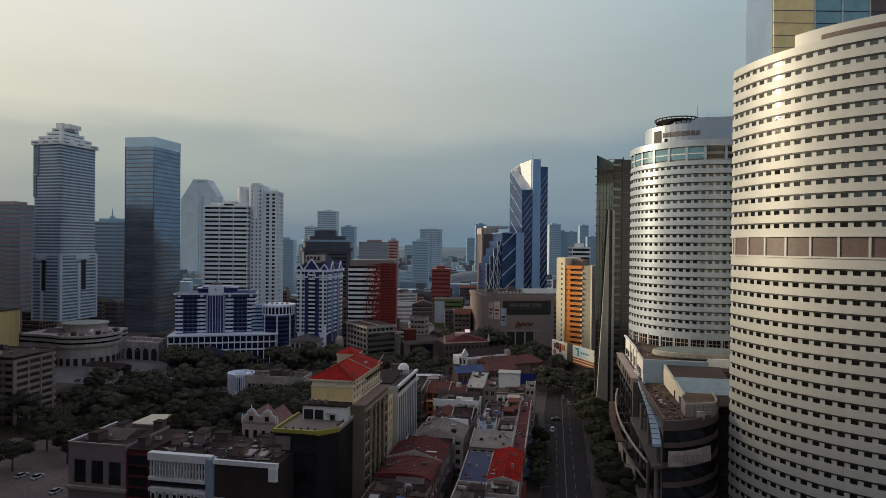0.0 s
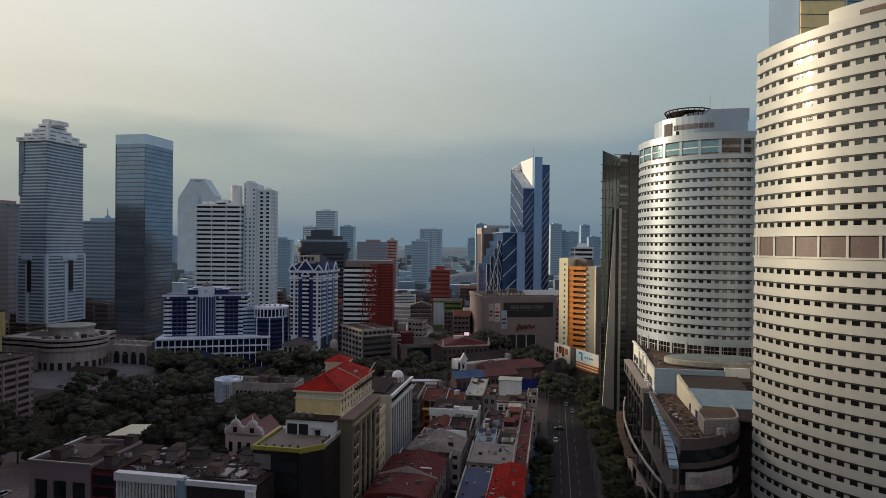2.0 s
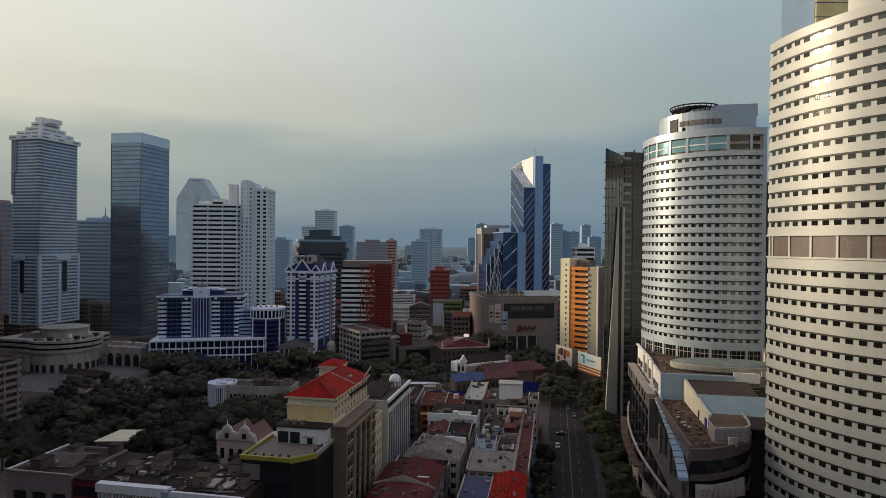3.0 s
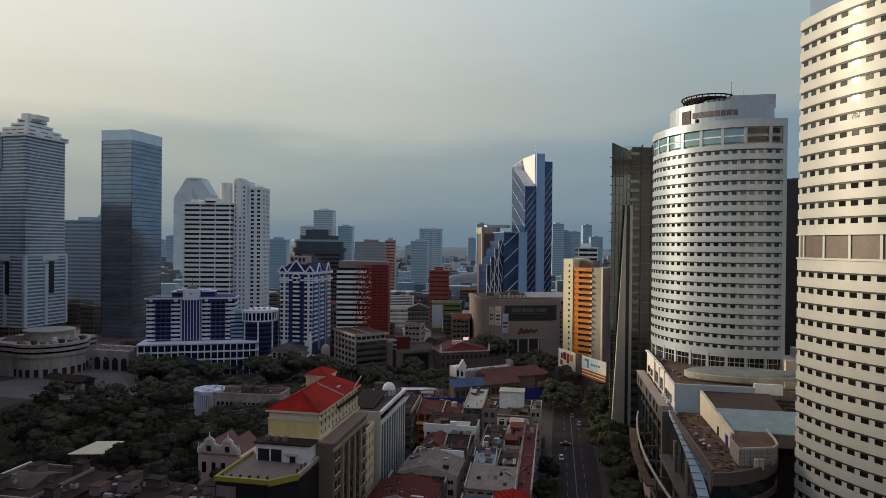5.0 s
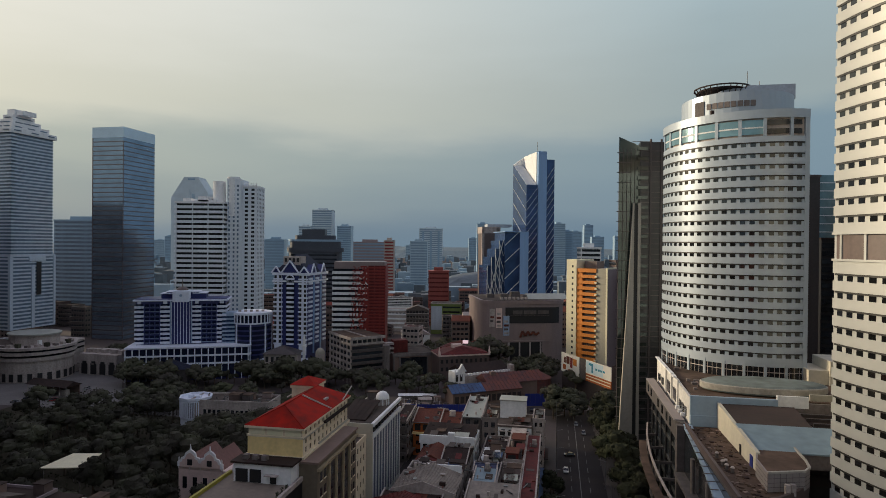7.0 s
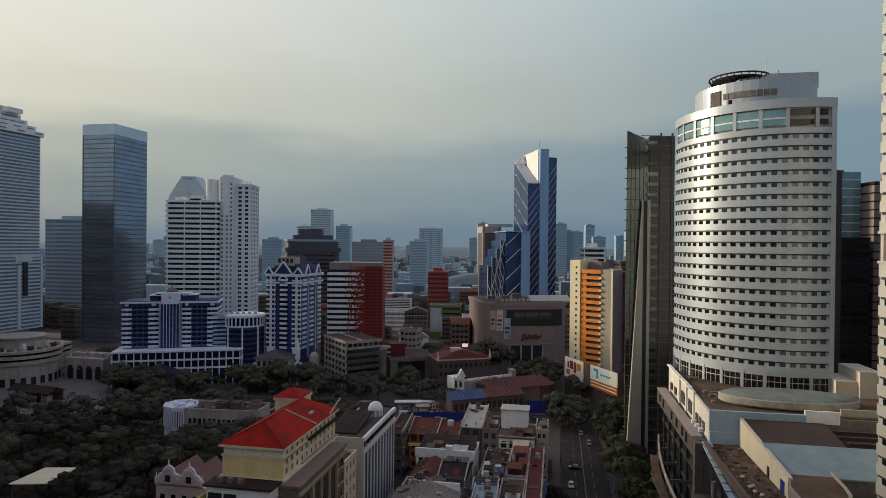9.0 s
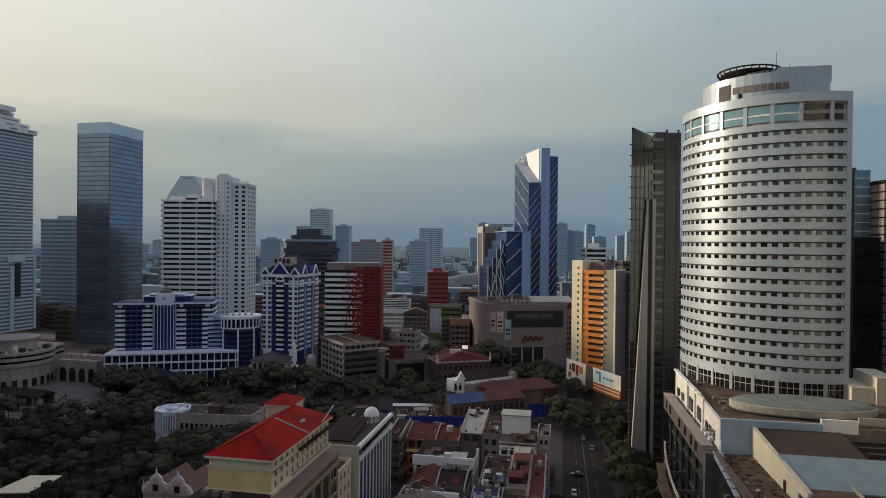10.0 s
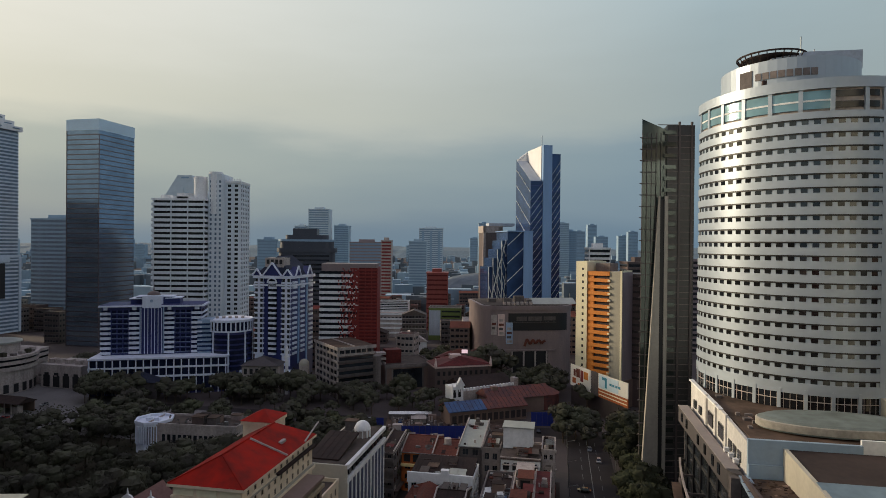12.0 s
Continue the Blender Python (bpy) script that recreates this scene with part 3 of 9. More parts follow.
hp = part("roof_disc", Geo().cyl(-9, 0, 7.4, 129.4, 129.9, 40), DARK_ROOF, T2, "dark round rooftop landing disc")
for k in range(26):
    a = 2 * math.pi * k / 26
    c, d = math.cos(a), math.sin(a)
    part("bracket", Geo().beam((-9 + 6.4 * c, 6.4 * d, 127.0), (-9 + 8.3 * c, 8.3 * d, 130.5), 0.22), DARK_ROOF, hp)
part("rim", Geo().ring(-9, 0, 8.1, 8.4, 0, 360, 130.2, 130.6, 40), DARK_ROOF, hp)
part("antenna", Geo().cyl(0, 2, 0.12, 131, 137), METAL, T2)
part("antenna", Geo().cyl(6, 6, 0.12, 131, 135), METAL, T2)
part("roof_camera", Geo().box(-19.5, -18.6, -16.4, -15.6, 118.8, 120.2), DARK_ROOF, T2)
# the plain end strip and its dark slot
part("end_wall", Geo().box(2.6, 3.9, -25.9, -20, 43, 118.8), SILVER_PANEL, T2)

# near tower of the pair
T1 = thing("curved_tower", "cream-white curved high-rise with window strips and a brown mid-height band", "tower", 115, 156, 0, group="twin curved towers")
ROWS1 = [85.2 + 3.13 * k for k in range(13)] + [74.95 - 3.13 * k for k in range(23)]
BACK1 = [(10, 34), (-6, 34)]
arc1 = curved_tower(T1, 40.0, 178, 262, BACK1, 2.0, 124.4, ROWS1, 3.22, CREAM_PANEL, bands=((78.2, 82.5),))
part("refuge_floor", Geo().ring(0, 0, 39.4, 39.79, 179, 261, 78.2, 82.5, 80), BROWN, T1, "recessed brown mid-height floor")
part("band_cornice", Geo().ring(0, 0, 39.3, 40.25, 178, 262, 82.5, 82.9, 40), CREAM_PANEL, T1)
part("band_cornice", Geo().ring(0, 0, 39.3, 40.25, 178, 262, 77.8, 78.2, 40), CREAM_PANEL, T1)
for q in range(181, 262, 8):
    part("band_pier", Geo().ring(0, 0, 39.3, 40.0, q - 0.35, q + 0.35, 78.2, 82.5, 1), CREAM_PANEL, T1)
part("roof", Geo().prism([(x * 0.97, y * 0.97) for x, y in arc1] + BACK1, 124.4, 124.8), FLAT_ROOF, T1)
part("parapet", Geo().ring(0, 0, 39.2, 39.9, 178, 262, 124.4, 125.3, 60), CREAM_PANEL, T1)
part("setback_ring", Geo().ring(0, 0, 33.0, 37.6, 205, 262, 124.8, 128.8, 50), CREAM_PANEL, T1)
part("setback_slot", Geo().ring(0, 0, 37.4, 37.7, 214, 260, 126.2, 127.2, 40), BROWN, T1)
shaft = part("glass_shaft", Geo().prism([(-29.2, 3), (12, 3), (12, 15), (-30.5, 14)], 124.4, 185), GLASS_TEAL, T1, "blue and gold mirror-glass shaft rising behind the curved front")
part("gold_panel", Geo().box(-29.0, -18.6, 2.6, 3.1, 127, 185), GLASS_GOLD, shaft)
part("aqua_panel", Geo().box(-18.3, -4.2, 2.7, 3.1, 127, 185), GLASS_AQUA, shaft)
part("brown_panel", Geo().box(-3.8, 11, 2.7, 3.1, 127, 185), BROWN, shaft)
for k in range(17):
    part("floor_line", Geo().box(-29.2, 11, 2.5, 2.72, 132 + k * 3.22, 132.12 + k * 3.22), GLASS_BLUE, shaft)
for x in (-18.4, -11.2, -4.0):
    part("mullion", Geo().box(x - 0.15, x + 0.15, 2.4, 3.0, 127, 185), STEEL_WHITE, shaft)

# slim dark tower with the white fin, behind the far curved tower
SL = thing("slim_glass_tower", "slim green-black glass tower with a pale tapered fin", "tower", 78.3, 278.4, 0, 0)
part("glass_wing", Geo().prism([(-7.4, 0), (0.6, 0), (4, 22), (0.5, 22)], 0, [121.5, 118.0, 118.0, 121.5]), GLASS_GREEN, SL)
part("stone_wing", Geo().prism([(0.6, -0.4), (9.5, -0.4), (16, 24), (5, 24)], 0, 119.6), STONE, SL)
for k in range(30):
    z = 8 + k * 3.7
    if z < 116:
        part("floor_edge", Geo().prism([(-8.2, -0.3), (-2.5, -0.3), (-2.5, 0.2), (-7.2, 0.8)], z, z + 0.28), DGREY, SL)
        part("balcony_recess", Geo().box(-0.4, 3.4, -0.75, -0.3, z + 1.2, z + 2.4), GLASS_GREEN, SL)
for k in range(6):
    part("mullion", Geo().box(-7.4 + k * 1.5, -7.25 + k * 1.5, -0.2, 0.05, 2, 117), DGREY, SL)
for x in (4.2, 8.2):
    part("pilaster", Geo().box(x, x + 0.6, -0.8, -0.2, 0, 120.6), DGREY, SL)
for k in range(60):
    z = 3 + k * 1.95
    if z < 118:
        part("stone_course", Geo().box(0.7, 9.4, -0.52, -0.3, z, z + 0.22), DGREY if k % 2 else GREY, SL)
part("fin", Geo().prism([(-7.2, -1.9), (-1.9, -1.9), (-1.9, -0.9), (-7.2, -0.9)], 2, 4).prism([(-0.5, -1.9), (0.6, -1.9), (0.6, -0.9), (-0.5, -0.9)], 2, 96.5), FIN_STONE, SL)
fin = Geo()
fin.v = [(-7.2, -1.9, 2), (-1.9, -1.9, 2), (-1.9, -0.8, 2), (-7.2, -0.8, 2), (-2.3, -1.9, 96.5), (-1.9, -1.9, 96.5), (-1.9, -0.8, 96.5), (-2.3, -0.8, 96.5)]
fin.f = [(0, 3, 2, 1), (4, 5, 6, 7), (0, 1, 5, 4), (1, 2, 6, 5), (2, 3, 7, 6), (3, 0, 4, 7)]
fin.m = [0] * 6
part("tapered_fin", fin, FIN_STONE, SL, "pale tapered concrete fin")
part("fin_slot", Geo().box(-1.9, -0.5, -1.5, -0.8, 2, 95.5), DARK, SL)
part("roof_frame", Geo().beam((-7, 1, 120.8), (-1, 1, 119.0), 0.3).beam((-6.6, 1, 117), (-4.4, 1, 120), 0.3).beam((-2, 1, 119.9), (5, 1, 119.9), 0.25), METAL, SL)

# slabs glimpsed behind the towers
AQ = thing("glass_office_tower", "pale aqua glass office slab with thin floor lines", "tower", 181, 330, 0, 0)
banded(AQ, 17, 20, 0, 114, 30, HAZE_C, GLASS_AQUA, 0.12, 0.12)
DK = thing("office_tower", "black-clad office slab before the aqua tower", "tower", 178.5, 317, 0, 0)
part("wall", Geo().box(-6.5, 6.5, 0.3, 12, 0, 84), BLACK_WALL, DK)
for k in range(23):
    part("glass_band", Geo().box(-6.2, 6.2, 0.1, 0.4, 2 + k * 3.55, 4.2 + k * 3.55), GLASS, DK)
part("roof", Geo().box(-6.8, 6.8, 0.0, 12.3, 84, 84.8), DARK_ROOF, DK)
BT = thing("office_tower", "brown-grey office tower with thin dark window bands", "tower", 196.5, 322, 0, 0)
banded(BT, 13, 20, 0, 108, 30, STORE, GLASS_SLATE, 0.82, 0.2)
part("roof", Geo().box(-6.8, 6.8, -0.3, 20.3, 108, 109), DARK_ROOF, BT)
DK = thing("dark_tower", "dark brown-black tower slab beside the curved tower", "tower", 131, 258, 0, 0)
part("wall", Geo().box(-8, 3.5, 0, 24, 0, 105), DBROWN, DK)
part("roof_edge", Geo().box(-8.3, 3.8, -0.3, 24.3, 104.6, 105.4), DGREY, DK)
part("roof_crane", Geo().beam((-7, 1, 106), (-3, 0, 110), 0.4), DARK_ROOF, DK)
DK2 = thing("dark_tower", "grey-brown tower slab with a painted sunlit edge", "tower", 181, 300, 0, 0)
part("wall", Geo().box(-2, 16, 0, 3, 0, 108), STONE, DK2)
# pale strip paints the sunlit left edge of the slab
part("lit_edge", Geo().box(-3, -2, -0.5, 0.5, 0, 106), FIN_STONE, DK2)


# ---- shopping mall under the towers ----
M = thing("shopping_mall", "grey and white shopping mall with curved front and dusty roof decks", "mall", 0, 0, 0, -GRID)
FRONT = [(27.6, 160), (31.0, 160.7), (34.8, 162.8), (38.8, 166.2), (42.2, 170.6), (44.2, 175.6), (45.1, 181)]


def off(pts, d):
    """A plan line moved outwards by d."""
    res = []
    for k, (x, y) in enumerate(pts):
        (xa, ya), (xb, yb) = pts[max(0, k - 1)], pts[min(len(pts) - 1, k + 1)]
        n = math.hypot(xb - xa, yb - ya)
        res.append((x + d * (yb - ya) / n, y - d * (xb - xa) / n))
    return res


def ribbon(pts, d0, d1, z0, z1):
    """A strip that follows a plan line between two offsets."""
    return Geo().prism(off(pts, d1) + off(pts, d0)[::-1], z0, z1)


part("lower_block", Geo().prism(off(FRONT, -0.6) + [(45, 188), (110, 188), (110, 262), (28.2, 262)], 0, 35.4), DGREY, M)
part("roof_deck", Geo().prism(off(FRONT, -0.3) + [(45, 188), (60, 188), (60, 206), (28.8, 206)], 35.4, 35.9), DIRT_ROOF, M, "dusty brown roof deck")
for z in (6, 12, 18, 24, 30):
    part("link_band", Geo().box(45.3, 58, 187.5, 188.1, z, z + 2.2), FRONT_BAND, M)
part("upper_block", Geo().box(29.6, 110, 207.4, 261, 35.4, 42.6), GREY, M)
part("upper_deck", Geo().box(30.2, 109, 208, 260, 42.6, 42.9), DIRT_ROOF, M, "dusty brown upper roof deck")
# facade along the road: dark glass between slanted white frames
part("street_glass", Geo().box(27.5, 28.4, 160.5, 258, 4, 34.8), GLASS, M)
part("edge_wall", Geo().box(25.8, 28.2, 209, 258, 32.2, 36.4), EDGE_GREY, M)
part("edge_wall_end", Geo().ring(28.2, 209, 0.4, 2.4, 180, 270, 32.2, 36.4, 8), EDGE_GREY, M)
part("edge_cope", Geo().box(25.6, 28.2, 209, 258, 36.4, 36.6), PLANT_PANEL, M)
part("end_pier", Geo().box(25.7, 27.5, 205.4, 207.2, 0, 36.0), DGREY, M)
for k in range(6):
    b = 213 + k * 8
    part("street_pier", Geo().box(27.1, 28.2, b, b + 1.1, 0, 32.2), BLACK_WALL, M)
for z in (8.5, 14.5, 20.5, 26.5):
    part("street_band", Geo().box(27.3, 28.2, 207.4, 258, z, z + 0.9), STONE, M)
part("void_slab", Geo().box(25.0, 27.5, 160.5, 205, 24.0, 24.8), DGREY, M)
part("roof_edge_wall", Geo().box(27.6, 28.2, 161, 205.5, 35.4, 36.7), FRONT_BAND, M)
for b in (214, 219, 226, 233, 246, 252):
    part("edge_window", Geo().box(25.6, 25.85, b, b + 1.6, 33.4, 35.6), GLASS, M)
canopy = part("street_canopy", Geo().box(23.6, 27.4, 168, 256, 10.5, 11.1), DGREY, M, "street canopy on bowed steel frames")


def bow(b):
    return 22.3 + ((b - 212) / 45) ** 2 * 3.8


BOW = [(bow(258 - 6.2 * k), 258 - 6.2 * k) for k in range(15)]
for k, (a, b) in enumerate(BOW):
    if k % 2 == 0:
        part("frame_post", Geo().box(a, a + 0.45, b - 0.25, b + 0.25, 0.1, 22), DGREY, canopy)
        part("frame_arm", Geo().box(a + 0.45, 27.4, b - 0.2, b + 0.2, 21.2, 21.9), DGREY, canopy)
for z, m in ((11.2, DGREY), (16.0, GREY), (21.6, OFFWHITE)):
    part("frame_rail", ribbon(BOW[::-1], -0.25, 0.25, z, z + 0.45), m, canopy)
for k in (0, 3, 7, 10):
    part("frame_screen", ribbon(BOW[k:k + 3][::-1], -0.1, 0.1, 12, 15.6), PLANT_PANEL, canopy)
part("balcony_deck", ribbon(BOW[2:11][::-1], -2.4, -0.3, 19.2, 19.6), DIRT_ROOF, canopy)
# pale fin sinking from the blue wall past the rounded corner
fin_line = [(25.3, 155), (26.2, 163), (27.0, 172), (27.8, 183), (28.2, 195), (28.5, 207)]
tops = [32.0, 32.6, 33.3, 34.2, 35.2, 36.2]
outline = [(x - 1.1, y) for x, y in fin_line] + [(x + 0.9, y) for x, y in reversed(fin_line)]
levels = tops + tops[::-1]
fin = part("curved_fin", Geo().prism(outline[::-1], [z - 0.7 for z in levels[::-1]], levels[::-1]), PALE_GREY, M, "pale blue-grey sinking roof fin")
for k in range(14):
    b = 158 + k * 3.5
    q = (b - 155) / 52
    part("fin_seam", Geo().box(24.4 + 3.1 * q, 26.2 + 3.1 * q, b, b + 0.12, 32.05 + 4.1 * q, 32.2 + 4.1 * q), GREY, fin)
for b in (164, 178, 192):
    part("fin_column", Geo().cyl(26.6, b, 0.5, 0, 32.5, 12), GREY, M)
# white upper wall, light blue return wall
wall = Geo().prism([(29.0, 207), (29.6, 207), (29.9, 234), (30.2, 259.5), (29.4, 259.5), (29.2, 234)], 35.4, [42.6, 42.6, 43.6, 42.6, 42.6, 43.6])
part("white_wall", wall, FADED_WHITE, M, "white upper wall beside the road")
part("wall_cap", Geo().box(28.8, 29.8, 228, 259.5, 43.2, 43.6), WHITE, M)
for b in (222, 231, 240):
    part("wall_pilaster", Geo().box(28.75, 29.3, b, b + 1.2, 36.4, 43.8), FADED_WHITE, M)
for b in (224, 233.5):
    part("wall_window", Geo().box(28.8, 29.15, b, b + 4.5, 37.4, 40.6), GLASS, M)
for b in (211, 214.5, 218, 246, 252):
    part("wall_window", Geo().box(28.85, 29.1, b, b + 2.2, 37.2, 39.3), GLASS, M)
for b in (212, 215.5, 219):
    part("air_conditioner", Geo().box(27.9, 28.9, b, b + 1.0, 36.7, 37.5), WHITE, M)
part("blue_wall", Geo().box(29.0, 49.0, 206.6, 207.4, 35.9, 43.3), PALE_GREY, M, "pale blue rendered wall")
part("blue_wall_lower", Geo().box(29.0, 40.0, 206.2, 206.6, 35.9, 38.6), PALE_GREY, M)
part("doorway", Geo().box(37.6, 41.5, 206.1, 206.55, 35.9, 39.6), DARK, M)
# cream-walled hall with brown and pale blue roofs
part("cream_wall", Geo().prism([(35.2, 177), (36.0, 177), (36.0, 206.5), (35.2, 206.5)], 35.9, [39.6, 39.6, 42.0, 42.0]), CREAM_WALL, M)
part("hall_wall", Geo().box(36, 64, 180, 192.5, 35.9, 38.85).box(36, 64, 192.5, 206.4, 35.9, 40.2), GREY, M)
part("brown_roof", Geo().prism([(35.4, 192.5), (51.5, 192.5), (52.5, 206.5), (35.4, 206.5)], [40.3, 40.3, 41.4, 41.4], [40.7, 40.7, 41.8, 41.8]), BROWN_ROOF, M, "brown standing-seam roof")
part("open_bay", Geo().box(52.5, 64, 193, 206, 40.2, 40.5), DARK_ROOF, M)
for b in (195, 199, 203):
    part("bay_beam", Geo().box(52.5, 64, b, b + 0.5, 40.5, 41.2), DBROWN, M)
part("pale_roof", Geo().prism([(35.6, 179.5), (64, 179.5), (64, 192.4), (35.6, 192.4)], [38.9, 38.9, 40.7, 40.7], [39.2, 39.2, 41.0, 41.0]), SKY_ROOF, M, "pale blue metal roof")
part("blue_door", Geo().box(35.05, 35.25, 178.6, 180.4, 35.9, 38.2), BLUE_SHEET, M)
part("wall_opening", Geo().box(35.0, 35.25, 186.5, 187.4, 35.9, 38.0), DARK, M)
# stepped plant box at the front
PB = [(34.0, 166.2), (41.0, 168.4), (42.6, 170.6), (43.4, 174.5), (44.4, 186), (38.4, 185.4), (34.4, 174.4)]
part("plant_box", Geo().prism(PB, 35.9, 39.2), PLANT_PANEL, M, "panelled mauve-grey plant enclosure")
part("plant_box_deck", Geo().prism([(x + (39.4 - x) * 0.07, y + (176 - y) * 0.05) for x, y in PB], 39.2, 39.26), DIRT_ROOF, M)
part("plant_box_cope", ribbon(PB[:5], -0.25, 0.15, 39.2, 39.6), RIM_GREY, M)
for z in (36.7, 37.5, 38.3):
    part("panel_joint", ribbon(PB[:4], -0.05, 0.03, z, z + 0.06), DGREY, M)
    part("panel_joint", ribbon([PB[6], PB[0]], -0.05, 0.03, z, z + 0.06), DGREY, M)
for k in range(6):
    x, y = 34.0 + 7.0 * k / 6, 166.2 + 2.2 * k / 6
    part("panel_joint", Geo().box(x - 0.03, x + 0.03, y - 0.03, y + 0.1, 35.9, 39.2), DGREY, M)
for x, y in ((36.6, 165.6), (37.6, 165.9)):
    part("roof_unit", Geo().box(x, x + 0.8, y - 0.7, y + 0.1, 35.9, 37.9), OFFWHITE, M)
# rounded glass front with pale bands
part("front_parapet", ribbon(FRONT, -0.3, 0.25, 33.9, 36.5), FRONT_BAND, M)
for z in (29.6, 24.6, 19.6, 14.6, 9.6):
    part("front_band", ribbon(FRONT, -0.3, 0.2, z, z + 1.3), FRONT_BAND, M)
part("front_glass", ribbon(FRONT, -0.7, -0.1, 2, 33.9), GLASS, M)
for k in (1, 3, 5):
    x, y = FRONT[k]
    part("front_column", Geo().cyl(x - 0.3, y + 1.0, 0.5, 0, 34, 10), GREY, M)
sign = part("sign_board", ribbon([(28.4, 159.6), (32, 160.3), (35.6, 162.6), (39.6, 166.2)], 0.5, 0.8, 25.4, 29.2), OFFWHITE, M, "pale sign board on the rounded front")
for k in range(8):
    x, y = 29.6 + k * 1.15, 159.5 + 0.38 * max(0, k - 2)
    part("letter_bar", ribbon([(x, y), (x + 0.85, y + 0.06 * k)], 0.75, 0.9, 26.9, 28.5), MAUVE, sign)
part("letter_bar", ribbon([(32.4, 160.0), (36.6, 162.8)], 0.85, 1.0, 25.8, 26.3), MAUVE, sign)
# oval rooftop canopy and low walls
oval = Geo()
n = 48
ell = lambda k, s, z: (48.8 + 15.2 * s * math.cos(2 * math.pi * k / n), 217.4 + 6.9 * s * math.sin(2 * math.pi * k / n), z)
for za, zb, sa, sb in ((43.2, 44.2, 0.97, 0.97), (44.2, 45.0, 1.0, 1.0), (45.0, 45.5, 1.0, 0.9), (45.5, 45.8, 0.9, 0.5)):
    for k in range(n):
        oval.poly([ell(k, sa, za), ell(k + 1, sa, za), ell(k + 1, sb, zb), ell(k, sb, zb)])
oval.poly([ell(k, 0.5, 45.8) for k in range(n)])
for s0, s1, z in ((0.97, 1.0, 44.2),):
    for k in range(n):
        oval.poly([ell(k, s1, z), ell(k + 1, s1, z), ell(k + 1, s0, z), ell(k, s0, z)])
rim = Geo()
for k in range(n):
    rim.poly([ell(k, 1.006, 43.55), ell(k + 1, 1.006, 43.55), ell(k + 1, 1.006, 44.95), ell(k, 1.006, 44.95)])
    rim.poly([ell(k, 1.006, 44.95), ell(k + 1, 1.006, 44.95), ell(k + 1, 0.985, 45.13), ell(k, 0.985, 45.13)])
part("canopy_rim", rim, RIM_GREY, M, "weathered pale edge band of the oval canopy")
part("oval_canopy", oval, OVAL_ROOF, M, "pale oval metal canopy on the upper deck")
part("oval_base", Geo().prism([(48.8 + 13 * math.cos(2 * math.pi * k / 32), 217.4 + 5.6 * math.sin(2 * math.pi * k / 32)) for k in range(32)], 42.9, 44.0), TAN, M)
part("deck_wall", Geo().box(49, 56, 207.2, 207.8, 41.4, 44.2), WHITE, M)
part("deck_wall", Geo().box(57, 90, 209.2, 209.8, 42.4, 44.4), GREY_CREAM, M)
part("deck_stair", Geo().box(49, 57, 207.9, 209.2, 40, 42.7), GREY, M)
part("white_block", Geo().box(69, 74, 228, 240, 42.9, 49.5), CREAM_WALL, M)
part("white_block", Geo().box(64, 69, 229, 240, 42.9, 46.8), CREAM_WALL, M)
random.seed(3)
for a, b in ((29.6, 183.5), (29.5, 178.6), (30.2, 179.2), (29.7, 176.5), (30.4, 175.0)):
    dish = part("water_drum", Geo().cyl(a, b, 0.32, 35.9, 36.9, 12), DGREY, M)
    part("drum_lid", Geo().dome(a, b, 0.42, 36.9, 0.35, 12, 4), OFFWHITE, dish)
debris = Geo()
for k in range(260):
    b = random.uniform(161, 205)
    a = random.uniform(28.6, 34.0 if b < 186 else 35.0)
    q = random.uniform(0.15, 0.9)
    debris.prism([(a, b), (a + q, b + q * random.uniform(-0.4, 0.4)), (a + q * 0.8, b + q), (a - q * 0.3, b + q * 0.7)], 35.9, 35.93 + random.random() ** 2 * 0.3, random.randrange(5))
part("roof_debris", debris, (DIRT_ROOF, TAN, DIRT_ROOF, DARK_ROOF, DIRT_ROOF), M, "scattered sheets and planks on the deck", kind="stuff")
for k in range(10):
    a, b = random.uniform(31, 34), random.uniform(210, 255)
    part("roof_debris", Geo().box(a, a + random.uniform(0.5, 2), b, b + random.uniform(0.5, 2.5), 42.9, 43.2 + random.random() * 0.5), random.choice((GREY, TAN, DGREY)), M)


# ---- tall buildings of the middle distance ----
# residential tower with stepped white crown
LT = thing("apartment_tower", "tall grey-white residential tower with stepped white crown", "tower", -274.0, 440.0, 0, -14)
# local frame: the near corner at the origin, faces towards -x (front) and +y (side)
W1, D1 = 25.0, 33.0


def shifted(parent, name, x, y):
    ob = new(name)
    ob.parent = parent
    ob.matrix_basis = Matrix.Translation((x, y, 0))
    return ob


def balcony_bands(T, x0, x1, y0, y1, z0, z1, floors, band, glass, solid=0.42, out=0.45, name="balcony_band"):
    part("glazing", Geo().box(x0, x1, y0, y1, z0, z1), glass, T)
    fl = (z1 - z0) / floors
    me = Geo().box(x0 - out, x1 + out, y0 - out, y1 + out, 0, fl * solid).mesh(name, band)
    for k in range(floors):
        part(name, me, None, T, at=Matrix.Translation((0, 0, z0 + k * fl)))


